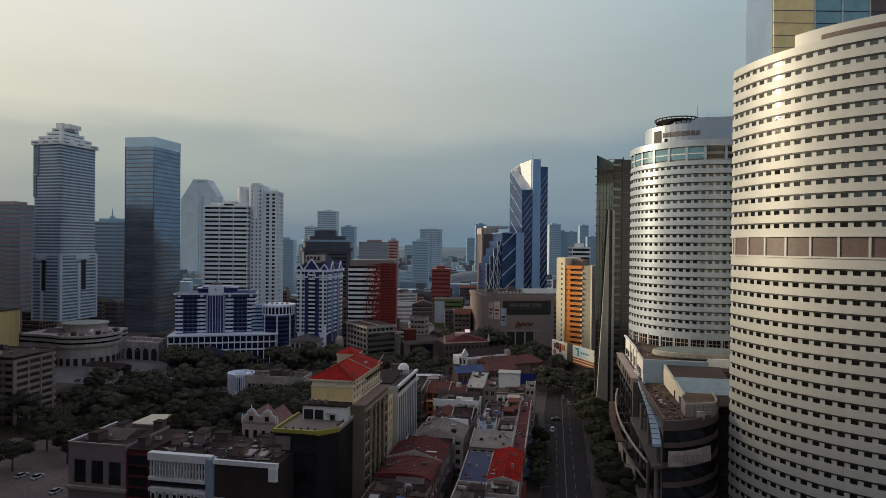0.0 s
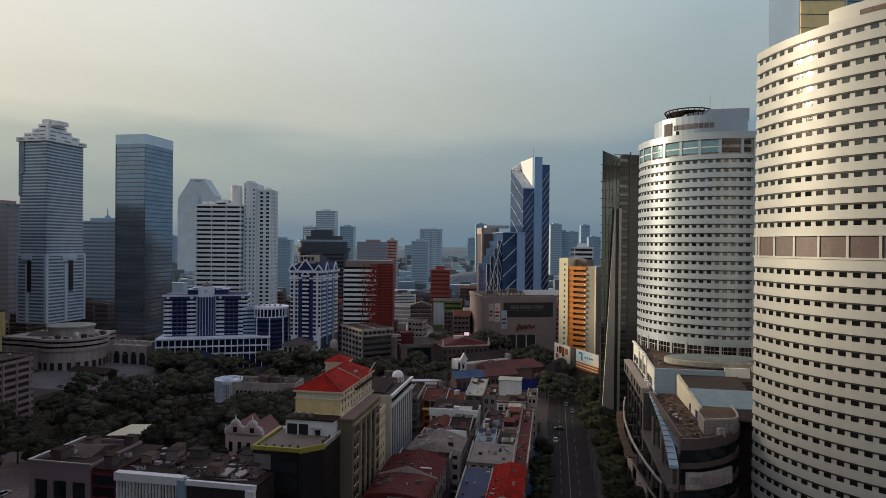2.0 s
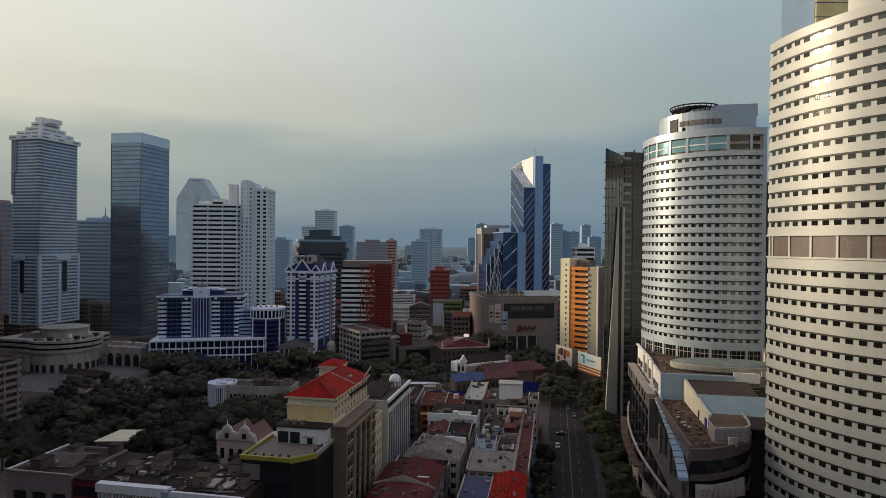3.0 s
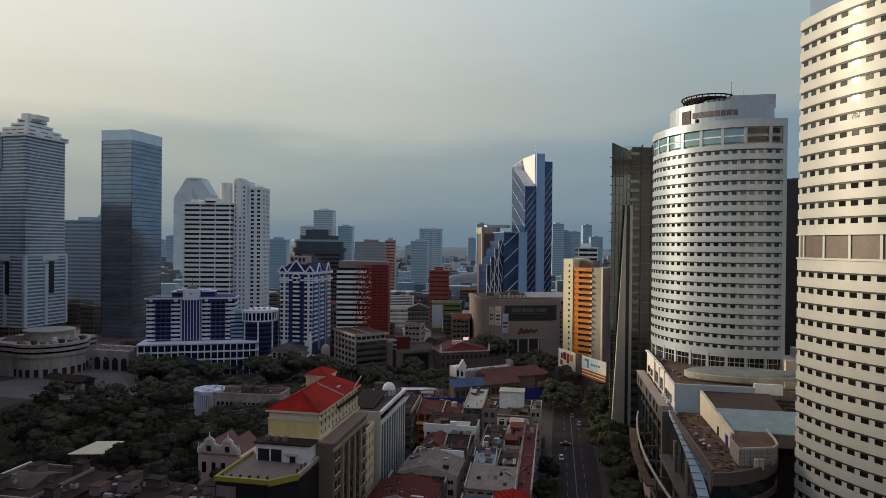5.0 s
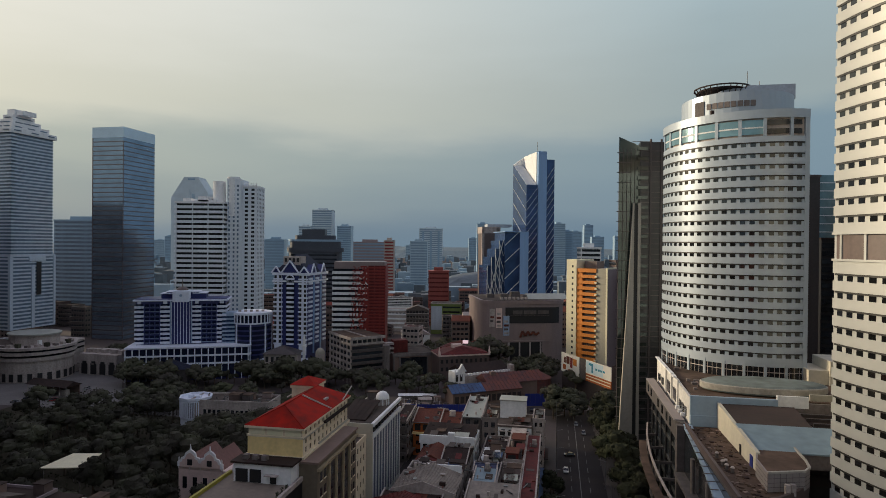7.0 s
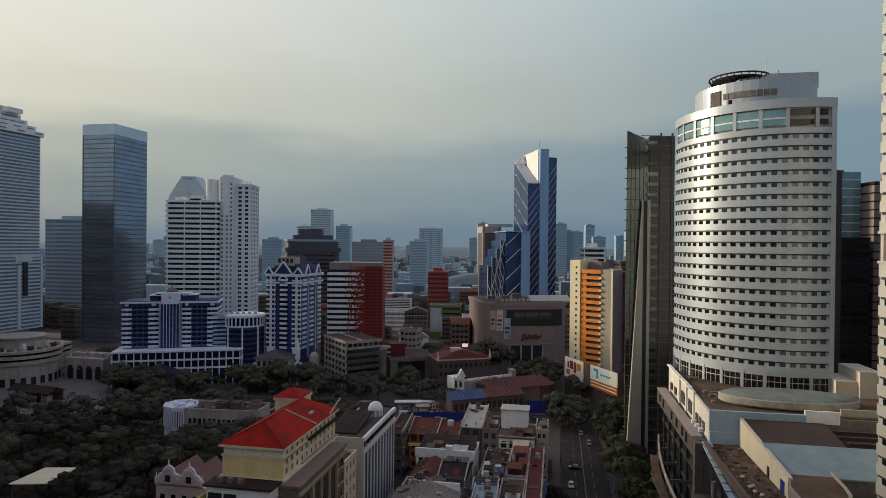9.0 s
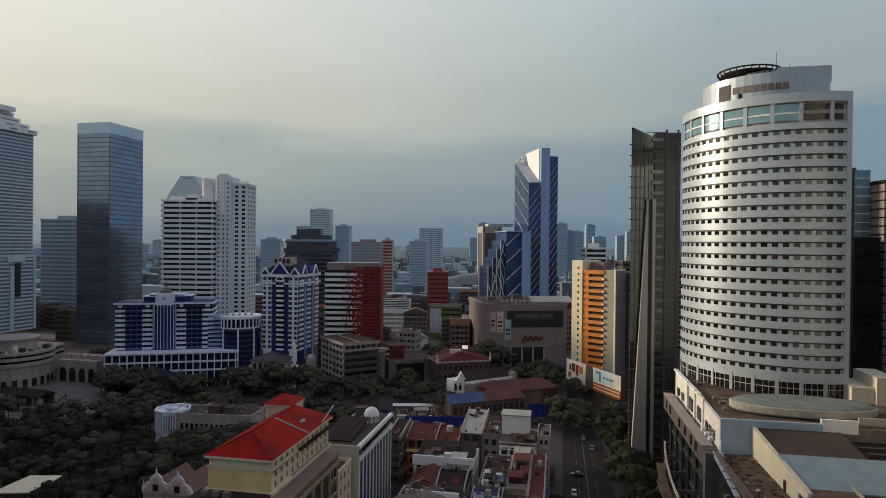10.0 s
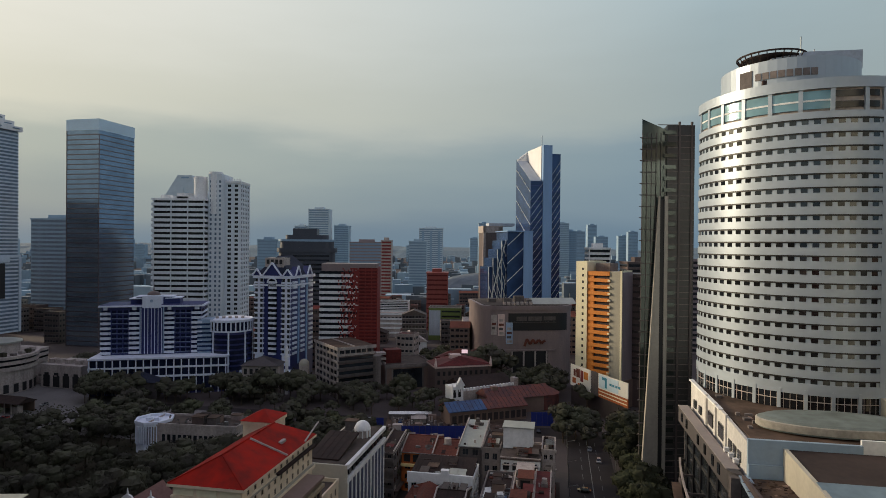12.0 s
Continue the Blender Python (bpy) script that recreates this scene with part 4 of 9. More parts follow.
balcony_bands(LT, -W1, 0, 0, D1, 22, 70, 20, TOWER_GREY, GLASS_HAZE, 0.44, 0.35)
balcony_bands(LT, -W1 + 1, -1, 1, D1 - 1, 70, 150, 36, TOWER_GREY, GLASS_HAZE, 0.44, 0.3)
for k in range(36):
    z = 70 + k * 80 / 36
    part("corner_balcony", Geo().box(-4.2, 0.3, -0.2, 4.4, z, z + 0.95), TOWER_GREY, LT)
for x0, x1, y0, y1, z0, z1 in ((-W1 + 0.4, -W1 + 5, 0.3, 1.2, 128, 150), (-W1 + 0.4, -W1 + 3, 0.3, 1.2, 112, 128)):
    part("stepped_bay", Geo().box(x0, x1, y0, y1, z0, z1), GLASS_HAZE, LT)
    part("bay_cap", Geo().box(x0 - 0.3, x1 + 0.3, y0 - 0.3, y1 + 0.3, z1 - 0.2, z1 + 0.5), TOWER_GREY, LT)
for x0, x1, y0, y1 in ((-20.5, -12, -1.1, -0.2), (0.2, 1.1, 13, 25)):
    part("slot_surround", Geo().box(x0, x1, y0, y1, 66.5, 69.5), TOWER_GREY, LT)
for x0, x1, y0, y1, z0, z1 in ((-W1 - 0.4, -W1 + 0.8, -0.4, 2, 22, 70), (-1.4, 0.6, -0.6, 1.4, 22, 70), (-0.8, 0.6, D1 - 1.2, D1 + 0.4, 22, 70),
                               (-W1 - 0.3, 0.3, -0.3, D1 + 0.3, 69.5, 71.2), (-W1 * 0.68, -W1 * 0.6, -0.9, 0.3, 22, 64), (0.1, 0.9, D1 * 0.45, D1 * 0.52, 22, 64)):
    part("corner_pier", Geo().box(x0, x1, y0, y1, z0, z1), TOWER_GREY, LT)
for x0, x1, y0, y1 in ((-W1 * 0.62, -W1 * 0.5, -1.0, -0.5), (0.5, 1.0, D1 * 0.56, D1 * 0.66)):
    part("tall_recess", Geo().box(x0, x1, y0, y1, 44, 66), DARK, LT)
for k, (i, z0, z1) in enumerate(((-0.6, 150, 153), (2.5, 153, 156.5), (6, 156.5, 160), (8.5, 160, 163.5))):
    part("crown_step", Geo().box(-W1 - 0.2 + i, 0.2 - i, i, D1 - i, z0, z1), WHITE, LT)
    for x in (-W1 + i + 1.5, -W1 / 2 - 2.2, -i - 6.0):
        part("crown_opening", Geo().box(x, x + 4.4, i - 0.5, i + 0.3, z0 + 1.4, z0 + 2.0), GLASS_HAZE, LT)
    for y in (i + 2, D1 / 2 - 2.5, D1 - i - 7):
        part("crown_opening", Geo().box(0.3 - i - 0.2, 0.6 - i, y, y + 5, z0 + 1.4, z0 + 2.0), GLASS_HAZE, LT)
part("crown_block", Geo().box(-16, -10, 11, 18, 163.5, 167.5), WHITE, LT)
part("crown_block", Geo().box(-9.5, -4, 12, 22, 163.5, 166.5), WHITE, LT)

# rounded podium in front of it
PO = thing("podium_building", "pale rounded podium building with dark window bands and green roof", "podium", -236, 408, 0, -14)
for k, (z0, z1, r, m) in enumerate(((0, 12, 19.5, OFFWHITE), (12, 14, 20.5, OFFWHITE), (14, 15.3, 19.8, GLASS), (15.3, 17, 21, OFFWHITE), (17, 18.2, 20, GLASS), (18.2, 19.6, 21.2, OFFWHITE))):
    pts = [(-36, 25), (-36, -18 + 0)] + [(r * math.cos(radians(q)), r * math.sin(radians(q))) for q in range(-115, 61, 8)] + [(r * 0.5, 25)]
    part("storey_ring", Geo().prism([(x, y) for x, y in pts], z0, z1), m, PO)
part("upper_storey", Geo().prism([(14 * math.cos(radians(q)) - 3, 12 * math.sin(radians(q)) + 2) for q in range(0, 360, 12)], 19.6, 25), OFFWHITE, PO)
part("roof", Geo().prism([(15 * math.cos(radians(q)) - 3, 13 * math.sin(radians(q)) + 2) for q in range(0, 360, 12)], 25, 25.8), PALE_ROOF, PO, "pale green roof disc")
for q in range(-110, 50, 14):
    part("street_opening", Geo().ring(0, 0, 19.2, 19.7, q, q + 7, 0.6, 5, 2), DARK, PO)
for x in (-20, -12, -5, 6):
    part("roof_unit", Geo().box(x, x + 3, -6, -3, 19.6, 22.4), WHITE, PO)
part("wing", Geo().box(19, 46, 12, 32, 0, 12.5), OFFWHITE, PO)
for x in (21, 27.5, 34, 40.5):
    part("wing_arch", Geo().box(x, x + 4.2, 11.8, 12.1, 0.5, 6.8).box(x + 0.7, x + 3.5, 11.8, 12.1, 6.8, 8.2), DARK, PO)
for x in (20, 25, 31, 38, 43):
    part("roof_unit", Geo().box(x, x + 3.5, 16, 20, 12.5, 14.7), OFFWHITE, PO)
for k in range(11):
    q = radians(-100 + k * 15)
    part("roof_planter", Geo().box(18 * math.cos(q) - 1.4, 18 * math.cos(q) + 1.2, 18 * math.sin(q) - 1, 18 * math.sin(q) + 1, 19.6, 20.8 + 0.5 * (k % 3)), (GREY, OFFWHITE, LEAF)[k % 3], PO)
part("roof_hall", Geo().gable(-24, -6, -12, -2, 19.6, 2.6, "x"), GREY_ROOF, PO)
part("arch", Geo().ring(24, 11.5, 4.5, 6, 0, 180, 6, 7, 10), GREY, PO)

# glass office tower
GT = thing("glass_office_tower", "dark blue glass office tower with pale top band", "tower", -254.2, 540.0, 0, -12)
# brown floor lines; their colour also paints in the town's brown reflection
banded(shifted(GT, "shaft", -14.5, 0), 29.0, 37.5, 0, 164.5, 44, TOWER_BROWN, GLASS_TEAL, 0.22, 0.03, name="floor_line")
part("top_band", Geo().box(-29.2, 0.2, -0.2, 37.7, 164.5, 173.0), PALE_BAND, GT, "pale blue top band")
part("corner_strip", Geo().box(-29.1, -28.5, -0.25, 0.2, 0, 164.5), TOWER_BROWN, GT)
part("corner_edge", Geo().box(-0.3, 0.15, -0.15, 0.3, 0, 160.5), TOWER_BROWN, GT)

# white condominium with two wings
WT = thing("condominium", "white balcony condominium of two joined wings", "tower", -176, 500, 0, 0)
balcony_bands(WT, -18, 17.5, 0, 16, 0, 109, 30, CONDO, GLASS_SLATE, 0.56, 0.9)
for x in (-17.6, -5.5, 6.0, 17.2):
    part("balcony_wall", Geo().box(x - 0.3, x + 0.3, -0.5, 16, 0, 109.6), CONDO, WT)
part("roof_slab", Geo().box(-18.8, 18.3, -0.8, 16.8, 109, 110.4), WHITE, WT)
for x0, x1, z in ((-14, -8, 113), (-6, 10, 112), (-3, 5, 114.5)):
    part("roof_room", Geo().box(x0, x1, 3, 13, 110.4, z), WHITE, WT)
part("wing_wall", Geo().box(18.6, 28, 4, 26, 0, 128), CONDO, WT)
wing_panes = Geo()
for k in range(37):
    for x in (19.6, 23.0, 26.0):
        wing_panes.box(x, x + 1.3, 3.9, 4.1, 3 + k * 3.3, 4.7 + k * 3.3)
part("wing_glazing", wing_panes, GLASS_HAZE, WT, kind="stuff")
part("stair_tower", Geo().cyl(10, 12, 4.6, 100, 126.5, 20), WHITE, WT)
part("stair_tower", Geo().cyl(22.2, 8, 4.6, 100, 129.5, 20), WHITE, WT)
wing = shifted(WT, "far_wing", 33.5, 10)
punched(wing, 11, 20, 0, 122, 38, {"front": 2, "right": 5}, CONDO, GLASS_SLATE, 0.5, 0.55, 0.22, 0.5, limit=60)
part("wing_top", Geo().box(-5.7, 5.7, -0.4, 20.4, 122, 123.6), WHITE, wing)
for k in range(6):
    part("roof_finial", Geo().box(-5 + k * 1.9, -4.4 + k * 1.9, 0.2, 0.9, 123.6, 125.2), WHITE, wing)

# white and navy office block with a domed centre
BW = thing("office_block", "white and navy office block with central arched tower", "office", -150.5, 409, 0, 13)
W, D = 51, 20
Z0, Z1, FL = 20, 45.2, 9
part("core", Geo().box(-W / 2 + 0.6, W / 2 - 0.6, 0.6, D, 0, Z1), NAVY, BW)
fl = (Z1 - Z0 - 1.5) / FL
for x0, x1 in ((-25.5, -20.5), (-11.5, -6.2), (6.2, 11.2), (20.0, 25.5)):
    part("white_pier", Geo().box(x0 + 1.6, x1 - 1.6, -0.15, 0.7, Z0, Z1), COOL_WHITE, BW)
    for k in range(FL):
        part("spandrel", Geo().box(x0, x1, -0.35, 0.7, Z0 + k * fl, Z0 + k * fl + fl * 0.48), COOL_WHITE, BW)
for x0, x1 in ((-20.3, -11.7), (11.4, 19.8)):
    for k in range(FL):
        for j in range(3):
            w = (x1 - x0) / 3
            part("window", Geo().box(x0 + j * w + 0.4, x0 + (j + 1) * w - 0.4, 0.35, 0.62, Z0 + k * fl + 0.9, Z0 + k * fl + fl - 0.3), NAVY_GLASS, BW)
        part("navy_band", Geo().box(x0, x1, 0.3, 0.6, Z0 + k * fl, Z0 + k * fl + 0.7), NAVY, BW)
for k in range(7):
    part("tower_fin", Geo().box(-5.4 + k * 1.7, -5.15 + k * 1.7, -1.0, 0.6, Z0, Z1 - 0.5), COOL_WHITE, BW)
part("tower_glass", Geo().box(-5.6, 5.6, -0.6, 0.6, Z0, Z1), NAVY, BW)
part("tower_head", Geo().box(-4.6, 4.6, -1.3, 8, Z1 - 0.5, 51), COOL_WHITE, BW)
part("head_arch", Geo().ring(0, -1.0, 0, 4.6, 0, 180, 51, 51.4, 12), COOL_WHITE, BW)
part("head_dome", Geo().dome(0, 4, 3.4, 51.4, 2.2), BROWN, BW)
part("head_spire", Geo().cyl(0, 4, 0.35, 53.4, 59, 8, 0.08), GREY, BW)
part("head_emblem", Geo().cyl(0, 0, 0.9, 0, 0.2, 6).mesh("head_emblem", PALE_BLUE), None, BW, at=pose(0, -1.4, 48.5, 90, 0, 0))
part("cornice", Geo().box(-W / 2 - 0.8, W / 2 + 0.8, -0.9, D + 0.8, Z1, Z1 + 0.9), COOL_WHITE, BW)
part("roof", Geo().box(-W / 2, W / 2, 0, D, Z1 + 0.9, Z1 + 1.2), NAVY, BW)
for x0, x1, z in ((-12, -6, 49), (6, 13, 49.2), (-9, 9, 50)):
    part("roof_room", Geo().box(x0, x1, 5, 15, Z1 + 1.2, z), NAVY, BW)
    part("roof_room_edge", Geo().box(x0 - 0.5, x1 + 0.5, 4.5, 15.5, z, z + 0.5), COOL_WHITE, BW)
for j in range(4):
    for k in range(FL):
        part("side_window", Geo().box(W / 2 - 0.65, W / 2 - 0.4, 3 + j * 4.4, 5.6 + j * 4.4, Z0 + k * fl + 0.9, Z0 + k * fl + fl - 0.3), NAVY_GLASS, BW)
for k in range(FL):
    part("side_spandrel", Geo().box(W / 2 - 0.7, W / 2 + 0.1, 0.7, D, Z0 + k * fl, Z0 + k * fl + 0.9), COOL_WHITE, BW)
part("podium_core", Geo().box(-W / 2 - 2, W / 2 + 14, -9, D + 6, 0, 19), NAVY, BW)
for z in (18.6, 13.8):
    part("podium_band", Geo().box(-W / 2 - 3, W / 2 + 15, -10, D + 6, z, z + 0.9), COOL_WHITE, BW)
for k in range(19):
    x = -W / 2 - 2.5 + k * (W + 16) / 18
    part("podium_post", Geo().box(x - 0.28, x + 0.28, -9.7, -9, 0, 18.2), COOL_WHITE, BW)
part("podium_band", Geo().box(-W / 2 - 3, W / 2 + 15, -9.8, -8.8, 9.0, 10.0), COOL_WHITE, BW)
part("podium_glass", Geo().box(-W / 2 - 1.9, W / 2 + 13.9, -9.2, -8.9, 1, 18), NAVY_GLASS, BW)
for x0, x1 in ((-20.3, -11.7), (11.4, 19.8), (-11.5, -6.2), (6.2, 11.2), (-25.5, -20.5), (20.0, 25.5)):
    for k in range(FL):
        part("window_reveal", Geo().box(x0 + 0.5, x1 - 0.5, -0.22, 0.4, Z0 + k * fl + fl * 0.55, Z0 + k * fl + fl * 0.95), NAVY_GLASS, BW) if x1 - x0 < 6 else part("sill_line", Geo().box(x0 + 0.3, x1 - 0.3, 0.2, 0.4, Z0 + k * fl + 0.62, Z0 + k * fl + 0.78), PALE_BLUE, BW)
part("setback_wall", Geo().box(-6.0, -5.6, -1.0, 0.6, Z0, Z1), PALE_BLUE, BW)
part("setback_wall", Geo().box(5.6, 6.0, -1.0, 0.6, Z0, Z1), PALE_BLUE, BW)
part("porch", Geo().box(-9, 7, -20, -10, 0, 8.5), DGREY, BW)
part("porch_roof", Geo().hip(-10, 8, -21, -9.9, 8.5, 4.5, 4), NAVY_ROOF, BW, "dark hipped porch roof")
AN = thing("round_annex", "round annex with white colonnade rim and navy walls", "office", -113, 424, 0, 13)
part("wall", Geo().cyl(0, 0, 11.5, 0, 36.5, 32), NAVY, AN)
part("rim", Geo().cyl(0, 0, 12.2, 36.5, 37.8, 32), COOL_WHITE, AN)
part("rim_base", Geo().cyl(0, 0, 12.1, 31, 31.8, 32), COOL_WHITE, AN)
for k in range(30):
    q = k * 12
    part("colonnette", Geo().ring(0, 0, 11.4, 12.1, q - 1.6, q + 1.6, 31.8, 36.5, 1), COOL_WHITE, AN)
for k in range(8):
    part("tall_pier", Geo().ring(0, 0, 11.4, 12.1, k * 45 - 2, k * 45 + 2, 0, 31, 1), COOL_WHITE, AN)
for k in range(9):
    part("window_ring", Geo().ring(0, 0, 11.4, 11.62, 180, 360, 4.5 + k * 2.9, 6.4 + k * 2.9, 24), NAVY_GLASS, AN)
# dark glass ring painted in as the shade behind the colonnettes
part("rim_shadow", Geo().ring(0, 0, 11.4, 11.6, 180, 360, 31.8, 36.5, 24), NAVY_GLASS, AN)
for k in range(5):
    part("roof_unit", Geo().box(-8 + k * 3.4, -6.4 + k * 3.4, -2, 0, 37.8, 38.8), OFFWHITE, AN)
LK = thing("link_block", "pale blue stair block joining office and round annex", "office", -123, 415, 0, 13)
part("wall", Geo().box(-5, 3, 0, 10, 0, 38), PALE_BLUE, LK)
for k in range(8):
    part("band", Geo().box(-5.2, 3.2, -0.3, 0.2, 18 + k * 2.4, 19 + k * 2.4), GLASS_BLUE, LK)

# navy and white tower with steep gables
GB = thing("gabled_tower", "navy and white tower with steep gabled crown", "tower", -88.5, 420, 0, -12)
W, D, Z1, FL = 22.5, 30, 60.5, 15
part("core", Geo().box(-W / 2 + 0.4, W / 2 - 0.4, 0.4, D - 0.4, 0, Z1), NAVY, GB)
fl = (Z1 - 18) / FL
for x0, x1 in ((-11.2, -5.2), (5.2, 11.2)):
    part("white_pier", Geo().box(x0 + 0.6, x1 - 0.6, -0.2, 0.5, 12, Z1), COOL_WHITE, GB)
for k in range(FL):
    z = 18 + k * fl
    for x0, x1 in ((-11.2, -5.2), (5.2, 11.2)):
        part("spandrel", Geo().box(x0, x1, -0.4, 0.5, z, z + 0.9), COOL_WHITE, GB)
        part("window", Geo().box(x0 + 0.7, x0 + 2.2, -0.28, 0.1, z + 1.0, z + fl - 0.1), DARK, GB)
        part("window", Geo().box(x1 - 2.2, x1 - 0.7, -0.28, 0.1, z + 1.0, z + fl - 0.1), DARK, GB)
    part("bay_spandrel", Geo().box(-2.2, 2.2, -0.8, 0.5, z, z + 1.2), COOL_WHITE, GB)
    part("bay_window", Geo().box(-2.5, 2.5, -0.6, 0.5, z + 1.3, z + fl - 0.05), GLASS, GB)
    for y0, y1 in ((2, 7), (12, 17), (23, 28)):
        part("side_spandrel", Geo().box(W / 2 - 0.5, W / 2 + 0.3, y0, y1, z, z + 1.3), COOL_WHITE, GB)
for y in (9.5, 20):
    part("side_pier", Geo().box(W / 2 - 0.5, W / 2 + 0.2, y - 0.7, y + 0.7, 12, Z1), ICE, GB)
part("cornice", Geo().box(-W / 2 - 0.6, W / 2 + 0.6, -0.8, D + 0.6, Z1, Z1 + 1.6), COOL_WHITE, GB)
part("cornice", Geo().box(-W / 2 - 0.5, W / 2 + 0.5, -0.6, D + 0.5, Z1 - 4.2, Z1 - 3.2), COOL_WHITE, GB)
part("crown_roof", Geo().hip(-W / 2, W / 2, 0, D, Z1 + 1.6, 11, 6), NAVY_ROOF, GB, "steep dark navy crown roof")
part("ridge_house", Geo().box(-6, 5.5, 2.5, 10, Z1 + 6, Z1 + 11.5), OFFWHITE, GB)
for k in range(4):
    part("ridge_opening", Geo().box(-5 + k * 2.6, -3.4 + k * 2.6, 2.3, 2.6, Z1 + 8, Z1 + 10.5), DARK, GB)
for x, wd in ((0, 5.5), (-9.3, 2.6), (9.3, 2.6)):
    part("gable", Geo().gable(x - wd, x + wd, -0.7, 3, Z1 + 1.6, wd * 1.25), NAVY, GB)
    for sg in (-1, 1):
        part("gable_rib", Geo().beam((x + sg * (wd + 0.3), -0.9, Z1 + 1.4), (x, -0.9, Z1 + 2 + wd * 1.25), 0.75), COOL_WHITE, GB)
for y in (7, 22):
    part("side_gable", Geo().gable(W / 2 - 3, W / 2 + 0.7, y - 3.2, y + 3.2, Z1 + 1.6, 5, along="x"), NAVY, GB)
    for sg in (-1, 1):
        part("gable_rib", Geo().beam((W / 2 + 0.9, y + sg * 3.4, Z1 + 1.4), (W / 2 + 0.9, y, Z1 + 7), 0.7), COOL_WHITE, GB)
part("gable_arch", Geo().ring(0, 0, 2.4, 3.1, 0, 180, 0, 0.5, 12).mesh("gable_arch", COOL_WHITE), None, GB, at=pose(0, -0.7, Z1 - 2.5, 90, 0, 0))
part("entrance_block", Geo().box(-14, 14, -8, 0, 0, 9), NAVY, GB)
part("entrance_band", Geo().box(-15, 15, -9, 0, 9, 10.2), COOL_WHITE, GB)

# dark stepped tower behind it
ST = thing("stepped_tower", "dark stepped office tower with rounded ends", "tower", -121, 640, 0, 0)
for z0, z1, hw in ((0, 72, 26), (72, 76, 28), (76, 82, 25), (82, 84, 26.5), (84, 88, 20)):
    pts = [(hw * 0.75 + hw * 0.25 * math.cos(radians(q)), hw * 0.3 * math.sin(radians(q))) for q in range(-90, 91, 15)]
    pts += [(-x, -y) for x, y in pts]
    part("tier", Geo().prism([(x, y + 8) for x, y in pts], z0, z1), SLATE if z1 - z0 > 3 else HAZE_B, ST)
for k in range(14):
    part("floor_line", Geo().box(-22, 22, 0.0, 0.3, 16 + k * 4, 17.6 + k * 4), GLASS, ST)
part("roof_house", Geo().prism([(-12, 2), (10, 2), (10, 14), (-12, 14)], 88, 94), SLATE, ST)

# white and red striped office
RB = thing("striped_office", "office with white floor bands and a red screen", "office", -49.6, 440, 0, 0)
banded(RB, 33, 18, 0, 64, 19, WHITE, GLASS, 0.52, 0.5, name="floor_band")
part("roof_slab", Geo().box(-16, 16.4, 1, 18, 64, 68.5), STORE, RB)
scr = part("red_screen", Geo().box(6.2, 17.3, -0.9, -0.55, 12, 66.2), MAROON, RB, "red slatted facade screen")
for k in range(27):
    part("slat", Geo().box(6.2, 17.5, -1.15, -0.9, 12.4 + k * 2, 13.3 + k * 2), RED, scr)
rq = random.Random(21)
chips = Geo()
for k in range(60):
    for j in range(20):
        if rq.random() < 0.06 + 0.044 * j:
            x, z = -6.4 + j * 0.63, 12 + k * 0.9
            chips.box(x, x + 0.63, -0.75, -0.52, z, z + 0.9)
part("red_tile_field", chips, RED, RB, "red tiles scattered over the white bands", kind="stuff")
for x in (6.5, 10.2, 13.9, 17.2):
    part("screen_post", Geo().box(x - 0.2, x + 0.2, -1.3, -1.1, 12, 66.2), RED, scr)
part("side_screen", Geo().box(16.9, 17.3, -0.9, 17, 12, 66.2), RED, RB)

SB = thing("low_office", "low office with pale floor bands and a flat brown roof", "office", -46.9, 394, 0, 33)
part("wall", Geo().box(0, 20, 0, 31, 0, 25.6), BROWN, SB)
part("roof", Geo().box(-0.8, 20.8, -0.8, 31.8, 25.6, 26.5), DIRT_ROOF, SB)
part("roof_ridge", Geo().box(8.5, 9.2, 0, 31, 26.5, 27.0), OFFWHITE, SB)
part("roof_rim", Geo().box(-1.1, 21.1, -1.1, -0.8, 25.2, 26.8), OFFWHITE, SB)
part("roof_rim", Geo().box(-1.1, -0.8, -1.1, 31.8, 25.2, 26.8), OFFWHITE, SB)
for k in range(6):
    z = 4 + k * 3.6
    part("window_band", Geo().box(0.4, 19.6, -0.15, 0.1, z + 1.3, z + 2.9), GLASS, SB)
    part("sill_band", Geo().box(-0.5, 20.4, -0.6, 0.1, z, z + 1.1), DGREY if k < 5 else OFFWHITE, SB)
    part("side_band", Geo().box(-0.6, 0.1, 0, 31, z, z + 1.1), OFFWHITE, SB)
    part("side_glass", Geo().box(-0.15, 0.1, 0.5, 30.5, z + 1.3, z + 2.9), GLASS, SB)
for k in range(7):
    part("top_mullion", Geo().box(k * 3.1, k * 3.1 + 0.5, -0.5, 0, 22, 25.3), OFFWHITE, SB)
    part("side_pier", Geo().box(-0.8, 0, k * 5, k * 5 + 0.6, 0, 25.3), OFFWHITE, SB)
part("round_stair", Geo().cyl(23, 4, 3.2, 0, 20, 20), GREY, SB, "rounded grey stair tower")

# blue braced tower
BT = thing("braced_tower", "blue glass tower with diagonal white bracing and pale end walls", "tower", 75.0, 566, 0, 12)
rake = Geo().prism([(0, 0), (10, 0), (10, 36), (0, 36)], 0, [131.5, 131.5, 153, 153])
part("raked_block", rake, GLASS_BLUE, BT)
part("raked_roof", Geo().prism([(0, 0), (9, 0), (9, 36), (0, 36)], [131.6, 131.6, 153.1, 153.1], [132.0, 132.0, 153.5, 153.5]), PLUM, BT)
part("pale_wall", Geo().box(10, 17.5, -1.5, 36, 0, 160.4), ICE, BT, "pale blue end wall")
face_w = Geo().prism([(0.4, 34), (10, 34), (10, 36.5), (0.4, 36.5)], 120, [153, 160.3, 160.3, 153])
